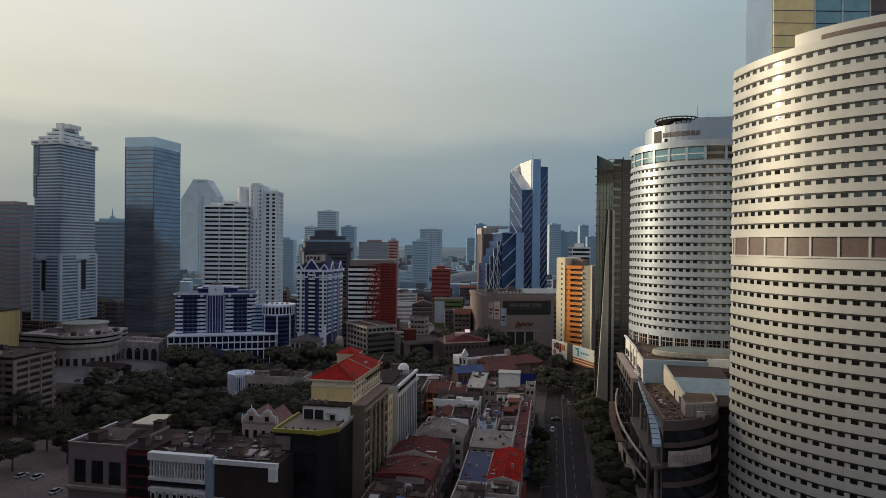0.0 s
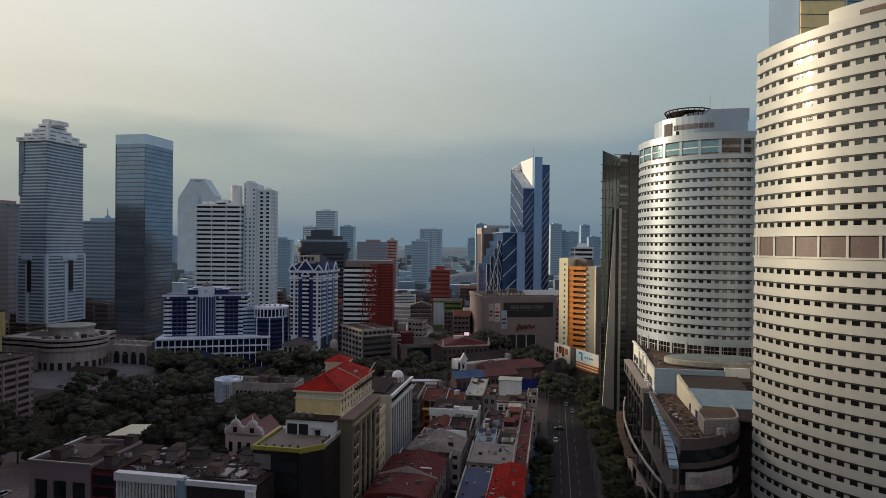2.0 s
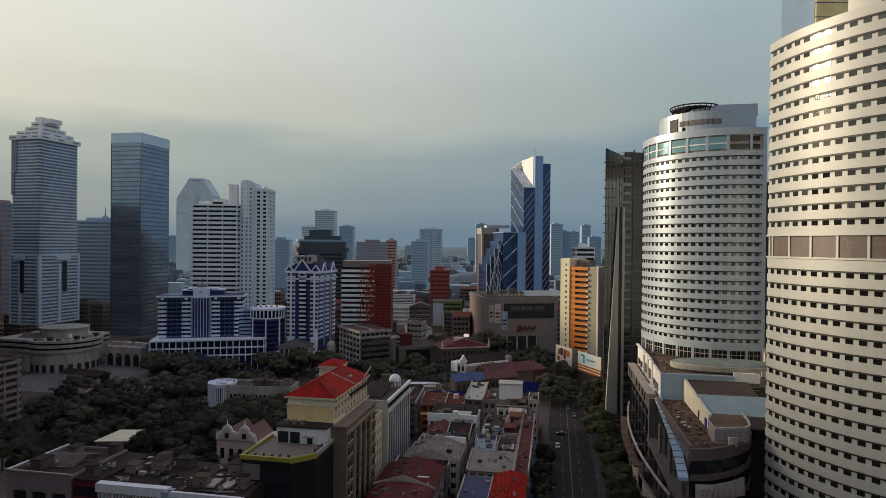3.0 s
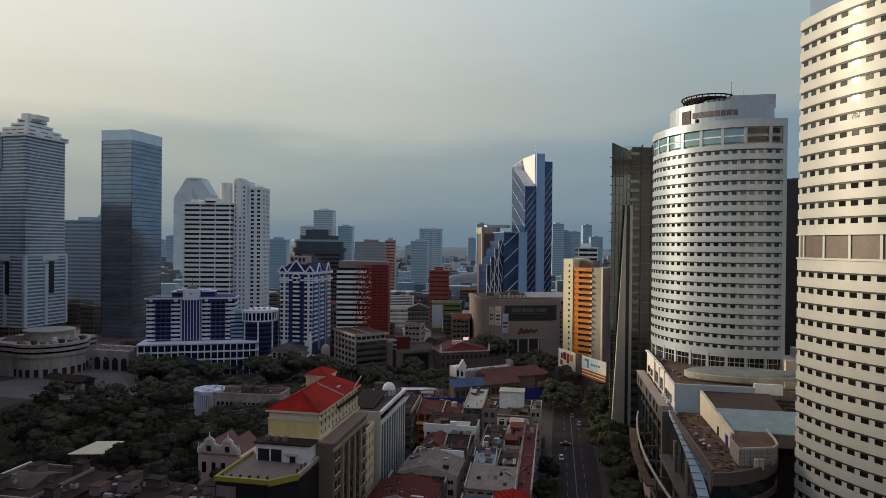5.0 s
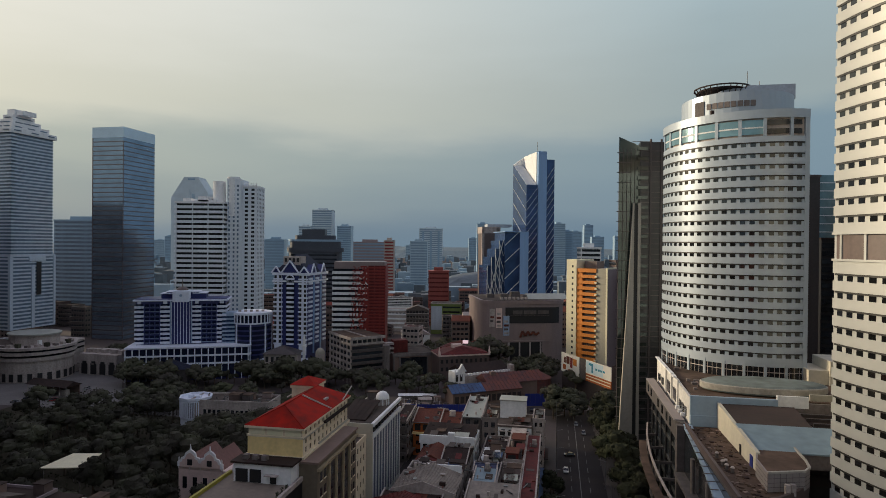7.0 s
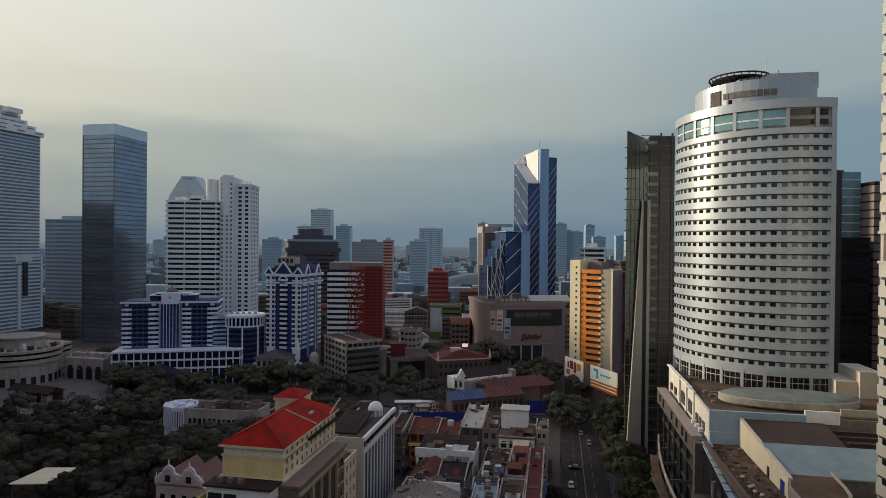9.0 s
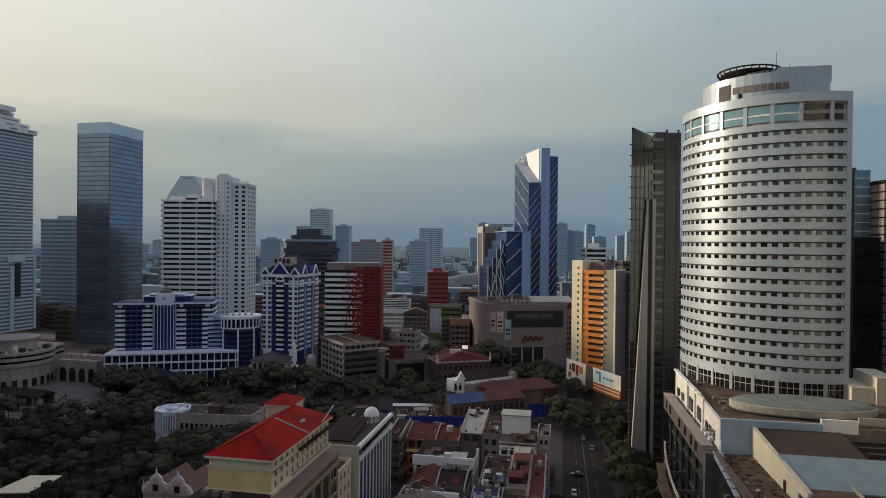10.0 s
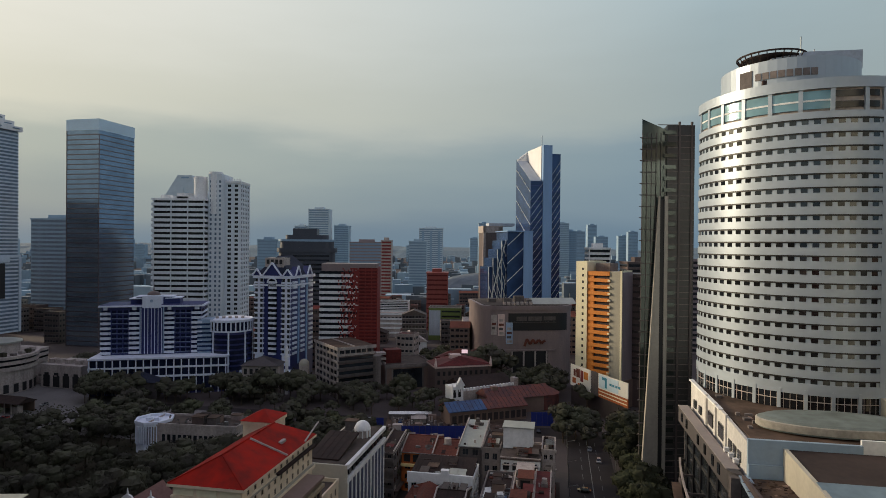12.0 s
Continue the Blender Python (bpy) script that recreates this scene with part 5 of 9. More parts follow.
part("sign_wall", face_w, WHITE, BT)
part("sign_wall", Geo().prism([(9.4, 2), (10, 2), (10, 34), (9.4, 34)], [131, 131, 153, 153], 160.3), WHITE, BT)
part("right_block", Geo().box(17.5, 25.5, 1, 34, 0, 154), GLASS_BLUE, BT)
part("mast", Geo().cyl(13, 10, 0.25, 160.4, 170, 6), METAL, BT)
for k in range(21):
    z = 6 + k * 6.5
    if z + 13 < 152:
        br = Geo().beam((17.6, 0.8, z), (25.4, 0.8, z + 12), 0.28)
        part("brace", br, STEEL_WHITE, BT)
    if z + 13 < 134:
        part("brace", Geo().beam((0.2, -0.2, z), (10, -0.2, z + 13), 0.28), STEEL_WHITE, BT)
    if z < 116 and k % 2 == 0:
        part("brace", Geo().beam((-0.2, 0, z + 13), (-0.2, 34, z + 34), 0.3), STEEL_WHITE, BT)
        part("brace", Geo().beam((-0.2, 0, z), (-0.2, 34, z + 21), 0.35), STEEL_WHITE, BT)
for x0, x1, y in ((0, 10, -0.05), (17.5, 25.5, 0.95)):
    for k in range(30):
        part("floor_line", Geo().box(x0, x1, y - 0.05, y, 6 + k * 4.2, 6.5 + k * 4.2), NAVY, BT)
part("low_wing", Geo().box(-20, -7, -4, 26, 0, 90.5), GLASS_BLUE, BT)
part("low_wing_wall", Geo().box(-7, 0.5, -5, 28, 0, 91), ICE, BT, "pale blue end wall")
part("low_wing_top", Geo().box(-20.4, 0.8, -5.2, 28, 91, 91.8), ICE, BT)
for k in range(6):
    z = 10 + k * 14
    part("brace", Geo().beam((-20, -4.2, z), (-7, -4.2, z + 12), 0.5), STEEL_WHITE, BT)
for k in range(4):
    part("stepped_wing", Geo().box(-34 + k * 3.5, -30.5 + k * 3.5, 0.3 * (3 - k), 26, 0, 63 + k * 7), GLASS_BLUE, BT)
    for j in range(4 + k):
        part("brace", Geo().beam((-34 + k * 3.5, -0.3, 16 + j * 11), (-30.5 + k * 3.5, -0.3, 5 + j * 11), 0.4), STEEL_WHITE, BT)
    part("edge_post", Geo().beam((-34 + k * 3.5, -0.2, 0), (-34 + k * 3.5, -0.2, 63 + k * 7), 0.45), STEEL_WHITE, BT)
for k in range(5):
    part("brace", Geo().beam((-34 + k * 2.8, -0.3, 4), (-34 + k * 2.8 + 6, -0.3, 30 + k * 10.8), 0.35), STEEL_WHITE, BT)
part("raked_edge", Geo().beam((-34.2, -0.3, 30), (-20, -0.3, 84.5), 0.6), STEEL_WHITE, BT)
BB = thing("office_slab", "brown office slab with pale corner columns", "tower", 49, 612, 0, 8)
part("wall", Geo().box(-8, 8, 0, 22, 0, 95), BROWN, BB)
part("corner_column", Geo().box(-8.6, -6.6, -0.5, 2, 0, 96.5), OFFWHITE, BB)
part("corner_column", Geo().box(5, 8.6, -0.5, 2, 0, 96.5), OFFWHITE, BB)
part("top_band", Geo().box(-8.6, 8.6, -0.5, 22, 91, 97), OFFWHITE, BB)
part("roof_plant", Geo().box(-3, 20, 3, 16, 97, 99.5), PLUM, BB)

# department store with curved brown front
SG = thing("department_store", "brown curved department store with dark upper windows", "mall", 62, 452, 0, 8)
pts = [(-22 + 9 * math.cos(radians(q)), 9 + 9 * math.sin(radians(q))) for q in range(180, 271, 10)] + [(14 + 13 * math.cos(radians(q)), 13 + 13 * math.sin(radians(q))) for q in range(270, 361, 10)] + [(27, 50), (-31, 50)]
part("wall", Geo().prism(pts, 0, 41), STORE, SG)
part("parapet", Geo().prism([(x * 1.02, y * 1.02 - 0.4) for x, y in pts], 41, 43.5), STORE, SG)
part("roof", Geo().prism([(x * 0.96, y * 0.96 + 0.8) for x, y in pts], 43.5, 43.8), FLAT_ROOF, SG)
part("upper_window", Geo().box(-16, 14, -0.25, 0.2, 28.5, 39).ring(14, 13, 12.9, 13.25, 270, 304, 28.5, 39, 6), DARK, SG)
part("window_blinds", Geo().box(-11, -4.5, -0.34, -0.25, 34.4, 37).box(-3.6, 5, -0.34, -0.25, 34.4, 37).box(6, 13.5, -0.34, -0.25, 34.6, 37), DGREY, SG)
part("canopy_band", Geo().box(-20, 14, -0.8, 0.2, 16, 17), STORE, SG)
part("lower_glass", Geo().box(-14, 9, -0.3, 0.2, 2, 16), DARK, SG)
for k in range(4):
    part("street_column", Geo().box(-14 + k * 7.2, -13.1 + k * 7.2, -0.8, 0.2, 0, 16), OFFWHITE, SG)
for x0, x1, y, z0, z1, m in ((-26.6, -23.2, 0.1, 26, 38, OFFWHITE), (-22.4, -18.4, -0.2, 25.5, 38.5, PINK), (-17.4, -13.4, -0.4, 20.5, 33.5, PALE_BLUE)):
    part("poster", Geo().box(x0, x1, y - 0.2, y + 0.4, z0, z1), m, SG, "faded printed wall poster")
    for k in range(4):
        part("poster_print", Geo().box(x0 + 0.4, x1 - 0.5 - 0.4 * (k % 2), y - 0.3, y - 0.2, z0 + 0.8 + k * 2.6, z0 + 2.2 + k * 2.6), (OFFWHITE, DGREY, RUST, OFFWHITE)[k], SG)
mark = Geo()
zig = [(-6, 19), (-4.4, 23.4), (-2.6, 20.2), (-0.6, 23.0), (0.8, 20.6), (3, 22.8), (4.6, 20.8), (7, 22.4)]
for (xa, za), (xb, zb) in zip(zig, zig[1:]):
    mark.beam((xa, -0.3, za), (xb, -0.3, zb), 1.3)
part("wall_emblem", mark, RUST, SG, "rust-red wall emblem")
for x, y, w, h in ((-16, 12, 5, 3.2), (-8, 16, 6, 4.2), (-2, 9, 3, 2.6), (-24, 20, 5, 2.4)):
    part("roof_house", Geo().box(x, x + w, y, y + 5, 43.6, 43.8 + h), DGREY, SG)
part("window_ledge", Geo().box(-16.2, 14, -0.5, 0.1, 33.2, 33.7), DBROWN, SG)
part("roof_shed", Geo().gable(2, 30, 8, 24, 43.8, 3.2, along="x"), PALE_ROOF, SG)
part("roof_shed_wall", Geo().box(3, 29, 9, 23, 43.5, 44.2), OFFWHITE, SG)
for k in range(7):
    part("roof_unit", Geo().box(-18 + k * 2.8, -16.4 + k * 2.8, 5, 7, 43.8, 45.4), OFFWHITE, SG)

# orange tower with hoardings at its foot
OT = thing("orange_tower", "orange and cream slab tower with recessed balcony strips", "tower", 75.8, 398, 0, -45)
part("stair_strip", Geo().box(0, 6.9, 0, 18, 0, 72.4), CREAM_TILE, OT, "pale cream stair strip")
part("stair_edge", Geo().box(5.0, 6.9, -0.6, 0.1, 14, 72.6), CREAM_TILE, OT)
for k in range(17):
    part("stair_window", Geo().box(3.6, 4.7, -0.12, 0.05, 15 + k * 3.3, 16.3 + k * 3.3), DARK, OT)
part("core", Geo().box(6.9, 19.2, 1.3, 18, 0, 66), DORANGE, OT)
me_b = Geo().box(6.9, 19.4, -0.3, 1.4, 0, 1.75).mesh("balcony_front", ORANGE)
me_d = Geo().box(10.4, 19.0, 0.9, 1.34, 0, 1.5).mesh("window", DBROWN)
me_s = Geo().box(6.9, 10.4, 0.1, 1.4, 0, 1.55).mesh("side_panel", ORANGE)
me_c = Geo().box(18.6, 19.9, -0.7, 1.4, 0, 0.9).mesh("corner_balcony", CREAM_TILE)
for k in range(15):
    at = Matrix.Translation((0, 0, 16 + k * 3.3))
    part("balcony_front", me_b, None, OT, at=at)
    part("window", me_d, None, OT, at=at @ Matrix.Translation((0, 0, 1.75)))
    part("side_panel", me_s, None, OT, at=at @ Matrix.Translation((0, 0, 1.75)))
    part("corner_balcony", me_c, None, OT, at=at @ Matrix.Translation((0, 0, 0.4)))
part("top_band", Geo().box(6.9, 19.4, -0.3, 18, 65.4, 67.4), ORANGE, OT)
part("cream_pier", Geo().box(19.2, 25.4, 0.2, 10, 0, 67.6), GREY_CREAM, OT)
# bright edge and mauve side put sunlit and shaded tones into the colour
part("lit_edge_strip", Geo().box(25.4, 26.3, -0.2, 9.9, 0, 68.2), CREAM_TILE, OT)
part("side_wall", Geo().box(26.3, 26.6, 0.3, 9.8, 0, 67.4), MAUVE, OT)
part("brown_wing", Geo().box(20, 40, 10.1, 24, 0, 66.5), BROWN, OT)
for k in range(16):
    part("wing_band", Geo().box(26.7, 40.2, 9.8, 10.1, 14 + k * 3.3, 15.2 + k * 3.3), DBROWN, OT)
part("roof_room", Geo().box(8, 16, 6, 14, 66, 71.5), GREY, OT)
part("base", Geo().box(-0.4, 27, -0.8, 18, 0, 14), TAN, OT)
for k in range(6):
    part("base_opening", Geo().box(7.5 + k * 2.0, 9.1 + k * 2.0, -0.5, 0.3, 14.2, 15.8), CREAM_TILE, OT)
BILL = thing("billboard", "long street billboard with pale printed panels", "billboard", 78.0, 416, 0, 0)
U = Vector((87.9 - 72.0, 346 - 390, 0)).normalized()
BILL.matrix_basis = pose(72.0, 390, 0, 0, 0, math.degrees(math.atan2(U.y, U.x)))
L = 46.8
part("base_wall", Geo().box(0, L, 0.1, 1.2, 0, 9.5), DBROWN, BILL)
for x0, x1, z0, m in ((0, 18, 10, PRINT_WHITE), (18.5, 24, 9.6, DGREY), (24.5, L, 13.6, PRINT_WHITE), (24.5, L, 9.6, DORANGE)):
    p = part("panel", Geo().box(x0, x1, -0.3, 0.1, z0, 20.5 if m is not DORANGE else 13.4), m, BILL)
part("print_shape", Geo().box(25, 40, -0.4, -0.3, 14.2, 20.0), PRINT_BLUE, BILL, "pale blue printed field")
part("print_shape", Geo().box(27.6, 31.4, -0.5, -0.4, 18.2, 19.4).prism([(30.0, -0.5), (31.4, -0.5), (31.4, -0.4), (30.0, -0.4)], [14.8, 14.8, 14.8, 14.8], 18.4), TEAL_INK, BILL, "teal printed angle mark")
for k in range(4):
    part("letter_bar", Geo().box(33.5 + k * 2.2, 35.0 + k * 2.2, -0.5, -0.4, 16.6, 17.6), TEAL_INK, BILL)
for x0, x1, z0, z1, m in ((2.0, 5.0, 11.5, 14.2, DORANGE), (5.4, 8.6, 15.0, 19.2, RUST), (9.2, 11.6, 13.5, 19.0, RED), (12.2, 15.8, 15.2, 18.8, ORANGE), (3.0, 4.8, 15.2, 18.4, RUST), (7.0, 12.0, 11.2, 12.2, DORANGE)):
    part("print_shape", Geo().box(x0, x1, -0.4, -0.3, z0, z1), m, BILL)
for z in (10.6, 12.2):
    part("print_stripe", Geo().box(25, L - 0.5, -0.4, -0.3, z, z + 0.5), CREAM_TILE, BILL)
for k in range(8):
    part("post", Geo().cyl(1 + k * 6.3, 0.8, 0.3, 0, 20.4, 8), DGREY, BILL)


# ---- near buildings, in the street grid ----
def gthing(name, label, category, a, b, turn=0.0, group=""):
    x, y = grid(a, b)
    return thing(name, label, category, x, y, 0, -GRID + turn, group)


def litter(T, x0, x1, y0, y1, height, count, seed):
    """Loose sheets, planks, pots, pipes and small hatches strewn on a roof, as one joined mesh; height(x, y) is the roof."""
    rnd = random.Random(seed)
    g = Geo()
    for k in range(count):
        x, y, c = rnd.uniform(x0, x1), rnd.uniform(y0, y1), rnd.randrange(6)
        z = height(x, y)
        kind = rnd.random()
        if kind < 0.35:
            w, d = rnd.uniform(0.5, 1.8), rnd.uniform(0.4, 1.4)
            g.box(x, min(x + w, x1), y, min(y + d, y1), z - 0.2, z + rnd.uniform(0.25, 0.9), c)
        elif kind < 0.6:
            n = rnd.uniform(1.5, 5.0)
            e = (min(max(x + rnd.choice((-n, n, 0)), x0), x1), min(max(y + rnd.choice((-n, n, 0.5)), y0), y1))
            if abs(e[0] - x) + abs(e[1] - y) > 0.4:
                g.beam((x, y, z + 0.25), (e[0], e[1], height(*e) + 0.25), rnd.uniform(0.1, 0.28), c)
        elif kind < 0.8:
            w = rnd.uniform(0.8, 2.2)
            g.prism([(x, y), (min(x + w, x1), y + 0.2), (min(x + w, x1), min(y + w * 0.8, y1)), (x, min(y + w, y1))], z + 0.16, z + rnd.uniform(0.22, 0.4), c)
        else:
            g.cyl(x, y, rnd.uniform(0.15, 0.45), z - 0.2, z + rnd.uniform(0.4, 1.2), 8, None, c)
    part("roof_litter", g, (DARK_ROOF, OFFWHITE, RUST, DGREY, DARK_ROOF, METAL), T, kind="stuff")


def clutter(T, x0, x1, y0, y1, z, count, seed):
    """Tanks, condensers, vents and pipes on a flat roof."""
    rnd = random.Random(seed)
    for k in range(count):
        x, y = rnd.uniform(x0, x1), rnd.uniform(y0, y1)
        kind = rnd.random()
        if kind < 0.22:
            part("water_tank", Geo().cyl(x, y, rnd.uniform(0.5, 0.9), z, z + rnd.uniform(1.0, 1.8), 12), rnd.choice((METAL, OFFWHITE, DGREY)), T)
        elif kind < 0.6:
            w = rnd.uniform(0.6, 1.6)
            p = part("condenser", Geo().box(x, x + w, y, y + w * 0.7, z + 0.15, z + 0.15 + rnd.uniform(0.6, 1.2)), rnd.choice((OFFWHITE, GREY, METAL)), T)
            part("fan", Geo().cyl(x + w / 2, y + w * 0.35, w * 0.26, z + 1.0, z + 1.38, 10), DARK, p)
        elif kind < 0.8:
            w, d = rnd.uniform(2, 4.5), rnd.uniform(2, 4)
            h = rnd.uniform(1.8, 2.8)
            p = part("roof_hut", Geo().box(x, x + w, y, y + d, z, z + h), rnd.choice((TAN, DGREY, BROWN, FLAT_BEIGE)), T)
            part("hut_roof", Geo().box(x - 0.2, x + w + 0.2, y - 0.2, y + d + 0.2, z + h, z + h + 0.15), rnd.choice((DARK_ROOF, DARK_ROOF, DIRT_ROOF)), p)
        else:
            L = rnd.uniform(2, 6)
            part("pipe_run", Geo().box(x, x + L, y, y + 0.2, z + 0.1, z + 0.35), METAL, T)


def seams(T, x0, x1, y0, y1, z0, z1, m, step=0.9, along="y"):
    """Raised seams on a pitched metal roof, from eave height z0 at y0 to z1 at y1 (or across x)."""
    g = Geo()
    n = int((x1 - x0) / step) if along == "y" else int((y1 - y0) / step)
    for k in range(1, n):
        if along == "y":
            x = x0 + (x1 - x0) * k / n
            g.beam((x, y0, z0 + 0.05), (x, y1, z1 + 0.05), 0.09)
        else:
            y = y0 + (y1 - y0) * k / n
            g.beam((x0, y, z0 + 0.05), (x1, y, z1 + 0.05), 0.09)
    part("roof_seams", g, m, T, kind="stuff")


# red-roofed hotel
RR = gthing("hotel", "ochre and cream hotel with a bright red hipped roof", "hotel", -64.9, 173.6)
W, D = 12.8, 29.4
part("main_wall", Geo().box(-W / 2, W / 2, 0.3, D, 0, 32.4), CREAM, RR)
part("front_wing", Geo().box(W / 2 - 0.2, W / 2 + 4.0, -1.0, 25, 0, 32.0), TAUPE, RR, "taupe side wing")
part("wing_roof", Geo().box(W / 2, W / 2 + 4.4, -1.4, 25.4, 32.0, 32.5), TAN, RR)
xs = W / 2 + 4.0
for y in (0.6, 2.8, 20.4, 22.6):
    for k in range(8):
        w = part("window", Geo().box(xs - 0.15, xs + 0.06, y, y + 1.15, 3.2 + k * 3.5, 5.1 + k * 3.5), GLASS, RR)
        part("sill", Geo().box(xs, xs + 0.2, y - 0.15, y + 1.3, 3.0 + k * 3.5, 3.2 + k * 3.5), CREAM, w)
for y in (6.2, 10.9, 15.6):
    strip = part("tall_bay", Geo().box(xs - 0.1, xs + 0.08, y, y + 3.2, 3, 29.6), DBROWN, RR)
    for k in range(8):
        part("bay_window", Geo().box(xs, xs + 0.14, y + 0.5, y + 2.2, 4 + k * 3.25, 5.9 + k * 3.25), GLASS, strip)
for y in (4.9, 9.4, 14.1, 18.8):
    part("pilaster", Geo().box(xs - 0.1, xs + 0.55, y, y + 0.8, 2, 30.2), OLIVE_WALL, RR)
part("wing_cornice", Geo().box(xs - 0.1, xs + 0.6, -1.1, 25.1, 30.4, 31.0), OLIVE_WALL, RR)
part("arch_door", Geo().ring(0, 0, 1.5, 2.1, 0, 180, 0, 0.6, 10).mesh("arch_door", CREAM), None, RR, at=pose(xs + 0.1, 22, 2.5, 90, 0, 90))
part("ledge", Geo().box(-W / 2 - 0.6, W / 2 + 0.6, -0.4, D + 0.4, 32.4, 33.0), CREAM, RR)
top = shifted(RR, "top_storeys", 0, 0)
punched(top, W, D, 33.0, 39.0, 3, {"right": 11}, CREAM, GLASS, 0.36, 0.62, 0.2, 0.3, sides=("right",), margin=0.8)
part("ochre_front", Geo().box(-W / 2 - 0.12, W / 2 + 0.12, -0.16, -0.01, 33.0, 36.9), YELLOW_WALL, RR)
part("eave_course", Geo().box(-W / 2 - 0.3, W / 2 + 0.3, -0.3, D + 0.3, 36.9, 37.3), CREAM, RR)
part("eave", Geo().box(-W / 2 - 0.7, W / 2 + 0.7, -0.7, D + 0.7, 38.9, 39.4), CREAM, RR)
part("roof", Geo().hip(-W / 2 - 0.7, W / 2 + 0.7, -0.7, D + 0.7, 39.4, 3.6, 5.4), RED_ROOF, RR, "bright red hipped metal roof")
part("ridge_cap", Geo().beam((0, 4.7, 43.0), (0, D - 4.7, 43.0), 0.3), RED_ROOF, RR)
for sx, sy in ((-1, 0), (1, 0)):
    part("hip_cap", Geo().beam((sx * (W / 2 + 0.6), -0.6, 39.45), (0, 4.7, 42.95), 0.25), RED_ROOF, RR)
part("roof_ladder", Geo().beam((0.3, 14, 43.0), (W / 2 + 0.6, 16, 39.6), 0.3), OFFWHITE, RR)
part("roof_ladder", Geo().box(3.9, 4.6, 18.5, 20.5, 40.7, 41.2), OFFWHITE, RR)
for k in range(3):
    part("eave_panel", Geo().box(-W / 2 + 0.2 + k * 4.3, -W / 2 + 3.9 + k * 4.3, -0.12, 0.0, 37.4, 38.8), CREAM_TILE, RR)
for y0, y1, z in ((0, D, 36.8), (9, D, 33.0)):
    part("side_ledge", Geo().box(W / 2 - 0.05, W / 2 + 0.45, y0, y1, z, z + 0.3), GREY_CREAM, RR)
# dark slab stands for a ledge with greenery
part("ledge_planting", Geo().box(W / 2 + 0.1, W / 2 + 0.9, 12, D, 37.1, 37.5), DARK_ROOF, RR, "dark planted ledge under the eave")
part("roof_rail", Geo().beam((W / 2 + 0.5, D - 5, 39.6), (W / 2 + 0.5, D + 2.0, 41.6), 0.25).beam((-W / 2 - 3.5, D - 2, 38.6), (-W / 2 - 0.5, D + 4, 40.6), 0.25), OFFWHITE, RR)
tower = part("roof_turret", Geo().box(-8.4, -2.0, 27, 34, 0, 42.2), CREAM, RR)
part("turret_band", Geo().box(-8.7, -1.7, 26.7, 34.3, 41.4, 42.2), CREAM, tower)
part("turret_roof", Geo().hip(-8.9, -1.5, 26.5, 34.5, 42.2, 1.8, 3.9), RED_ROOF, tower, "small red hipped turret roof")
# annex roofs just behind the hotel
HA = gthing("hotel_annex", "cream annex with roof terrace between hotel and domed block", "annex", -64.0, 204.5)
punched(HA, 13, 12, 0, 24, 7, {"right": 4}, CREAM, GLASS, 0.4, 0.5, 0.3, 0.35, sides=("right",))
flat_top(HA, 13, 12, 24, CREAM)
clutter(HA, -5, 4, 1, 9, 24.15, 8, 11)

# black block with yellow-rimmed terrace
YB = gthing("black_office", "black-clad block with a yellow-rimmed roof terrace", "office", -66.6, 156.2)
W, D = 17.2, 16.8
FOOT = [(-W / 2, 0), (W / 2 - 4.6, 0), (W / 2, 4.6), (W / 2, D), (-W / 2, D)]
part("wall", Geo().prism(FOOT, 0, 28.2), BLACK_WALL, YB)
for k in range(6):
    part("glass_band", Geo().box(-W / 2 + 0.5, W / 2 - 5.2, -0.12, 0.1, 3 + k * 4, 5.6 + k * 4), GLASS, YB)
part("terrace", Geo().prism([(-W / 2 + 0.4, 0.4), (W / 2 - 4.8, 0.4), (W / 2 - 0.4, 4.8), (W / 2 - 0.4, D), (-W / 2 + 0.4, D)], 28.2, 28.5), TERRACE, YB, "dusty roof terrace")
for x0, x1, y0, y1, m in ((-W / 2 - 0.2, W / 2 - 4.6, -0.3, 0.4, YELLOW), (-W / 2 - 0.2, -W / 2 + 0.4, 0.4, D, YELLOW), (W / 2 - 0.4, W / 2 + 0.2, 4.7, D, OFFWHITE)):
    part("parapet", Geo().box(x0, x1, y0, y1, 28.2, 29.2), m, YB)
part("parapet", Geo().prism([(W / 2 - 4.6, -0.3), (W / 2 + 0.2, 4.6), (W / 2 - 0.4, 4.7), (W / 2 - 4.7, 0.4)], 27.9, 29.2), YELLOW, YB)
part("notice_panel", Geo().box(-W / 2 + 0.4, -W / 2 + 5, -0.35, -0.1, 23.5, 27.2), GREY, YB)
rs = random.Random(12)
for k in range(9):
    shrub_leaves = Geo()
    bx, by, h = (-W / 2 + 1.2 + k * 2.1, 0.9, rs.uniform(0.35, 0.8)) if k < 6 else (W / 2 - 0.9, 6.0 + (k - 6) * 2.2, rs.uniform(0.6, 1.2))
    for q in range(26):
        p = Vector((bx + rs.gauss(0, 0.14), by + rs.gauss(0, 0.14), 28.8 + rs.uniform(0.1, h)))
        t1, t2 = Vector((rs.uniform(-1, 1), rs.uniform(-1, 1), rs.uniform(-0.4, 0.4))).normalized() * 0.13, Vector((0, rs.uniform(-0.5, 0.5), 0.2))
        shrub_leaves.poly([p + t1, p + t2, p - t1, p - t2])
    pot = part("planter", Geo().cyl(bx, by, 0.28, 28.5, 28.95, 8, 0.34), DGREY, YB)
    part("shrub", shrub_leaves, LEAF, pot)
pent = part("penthouse", Geo().box(-5.5, 7.8, 12.5, D - 0.3, 28.5, 32.6), WHITE, YB)
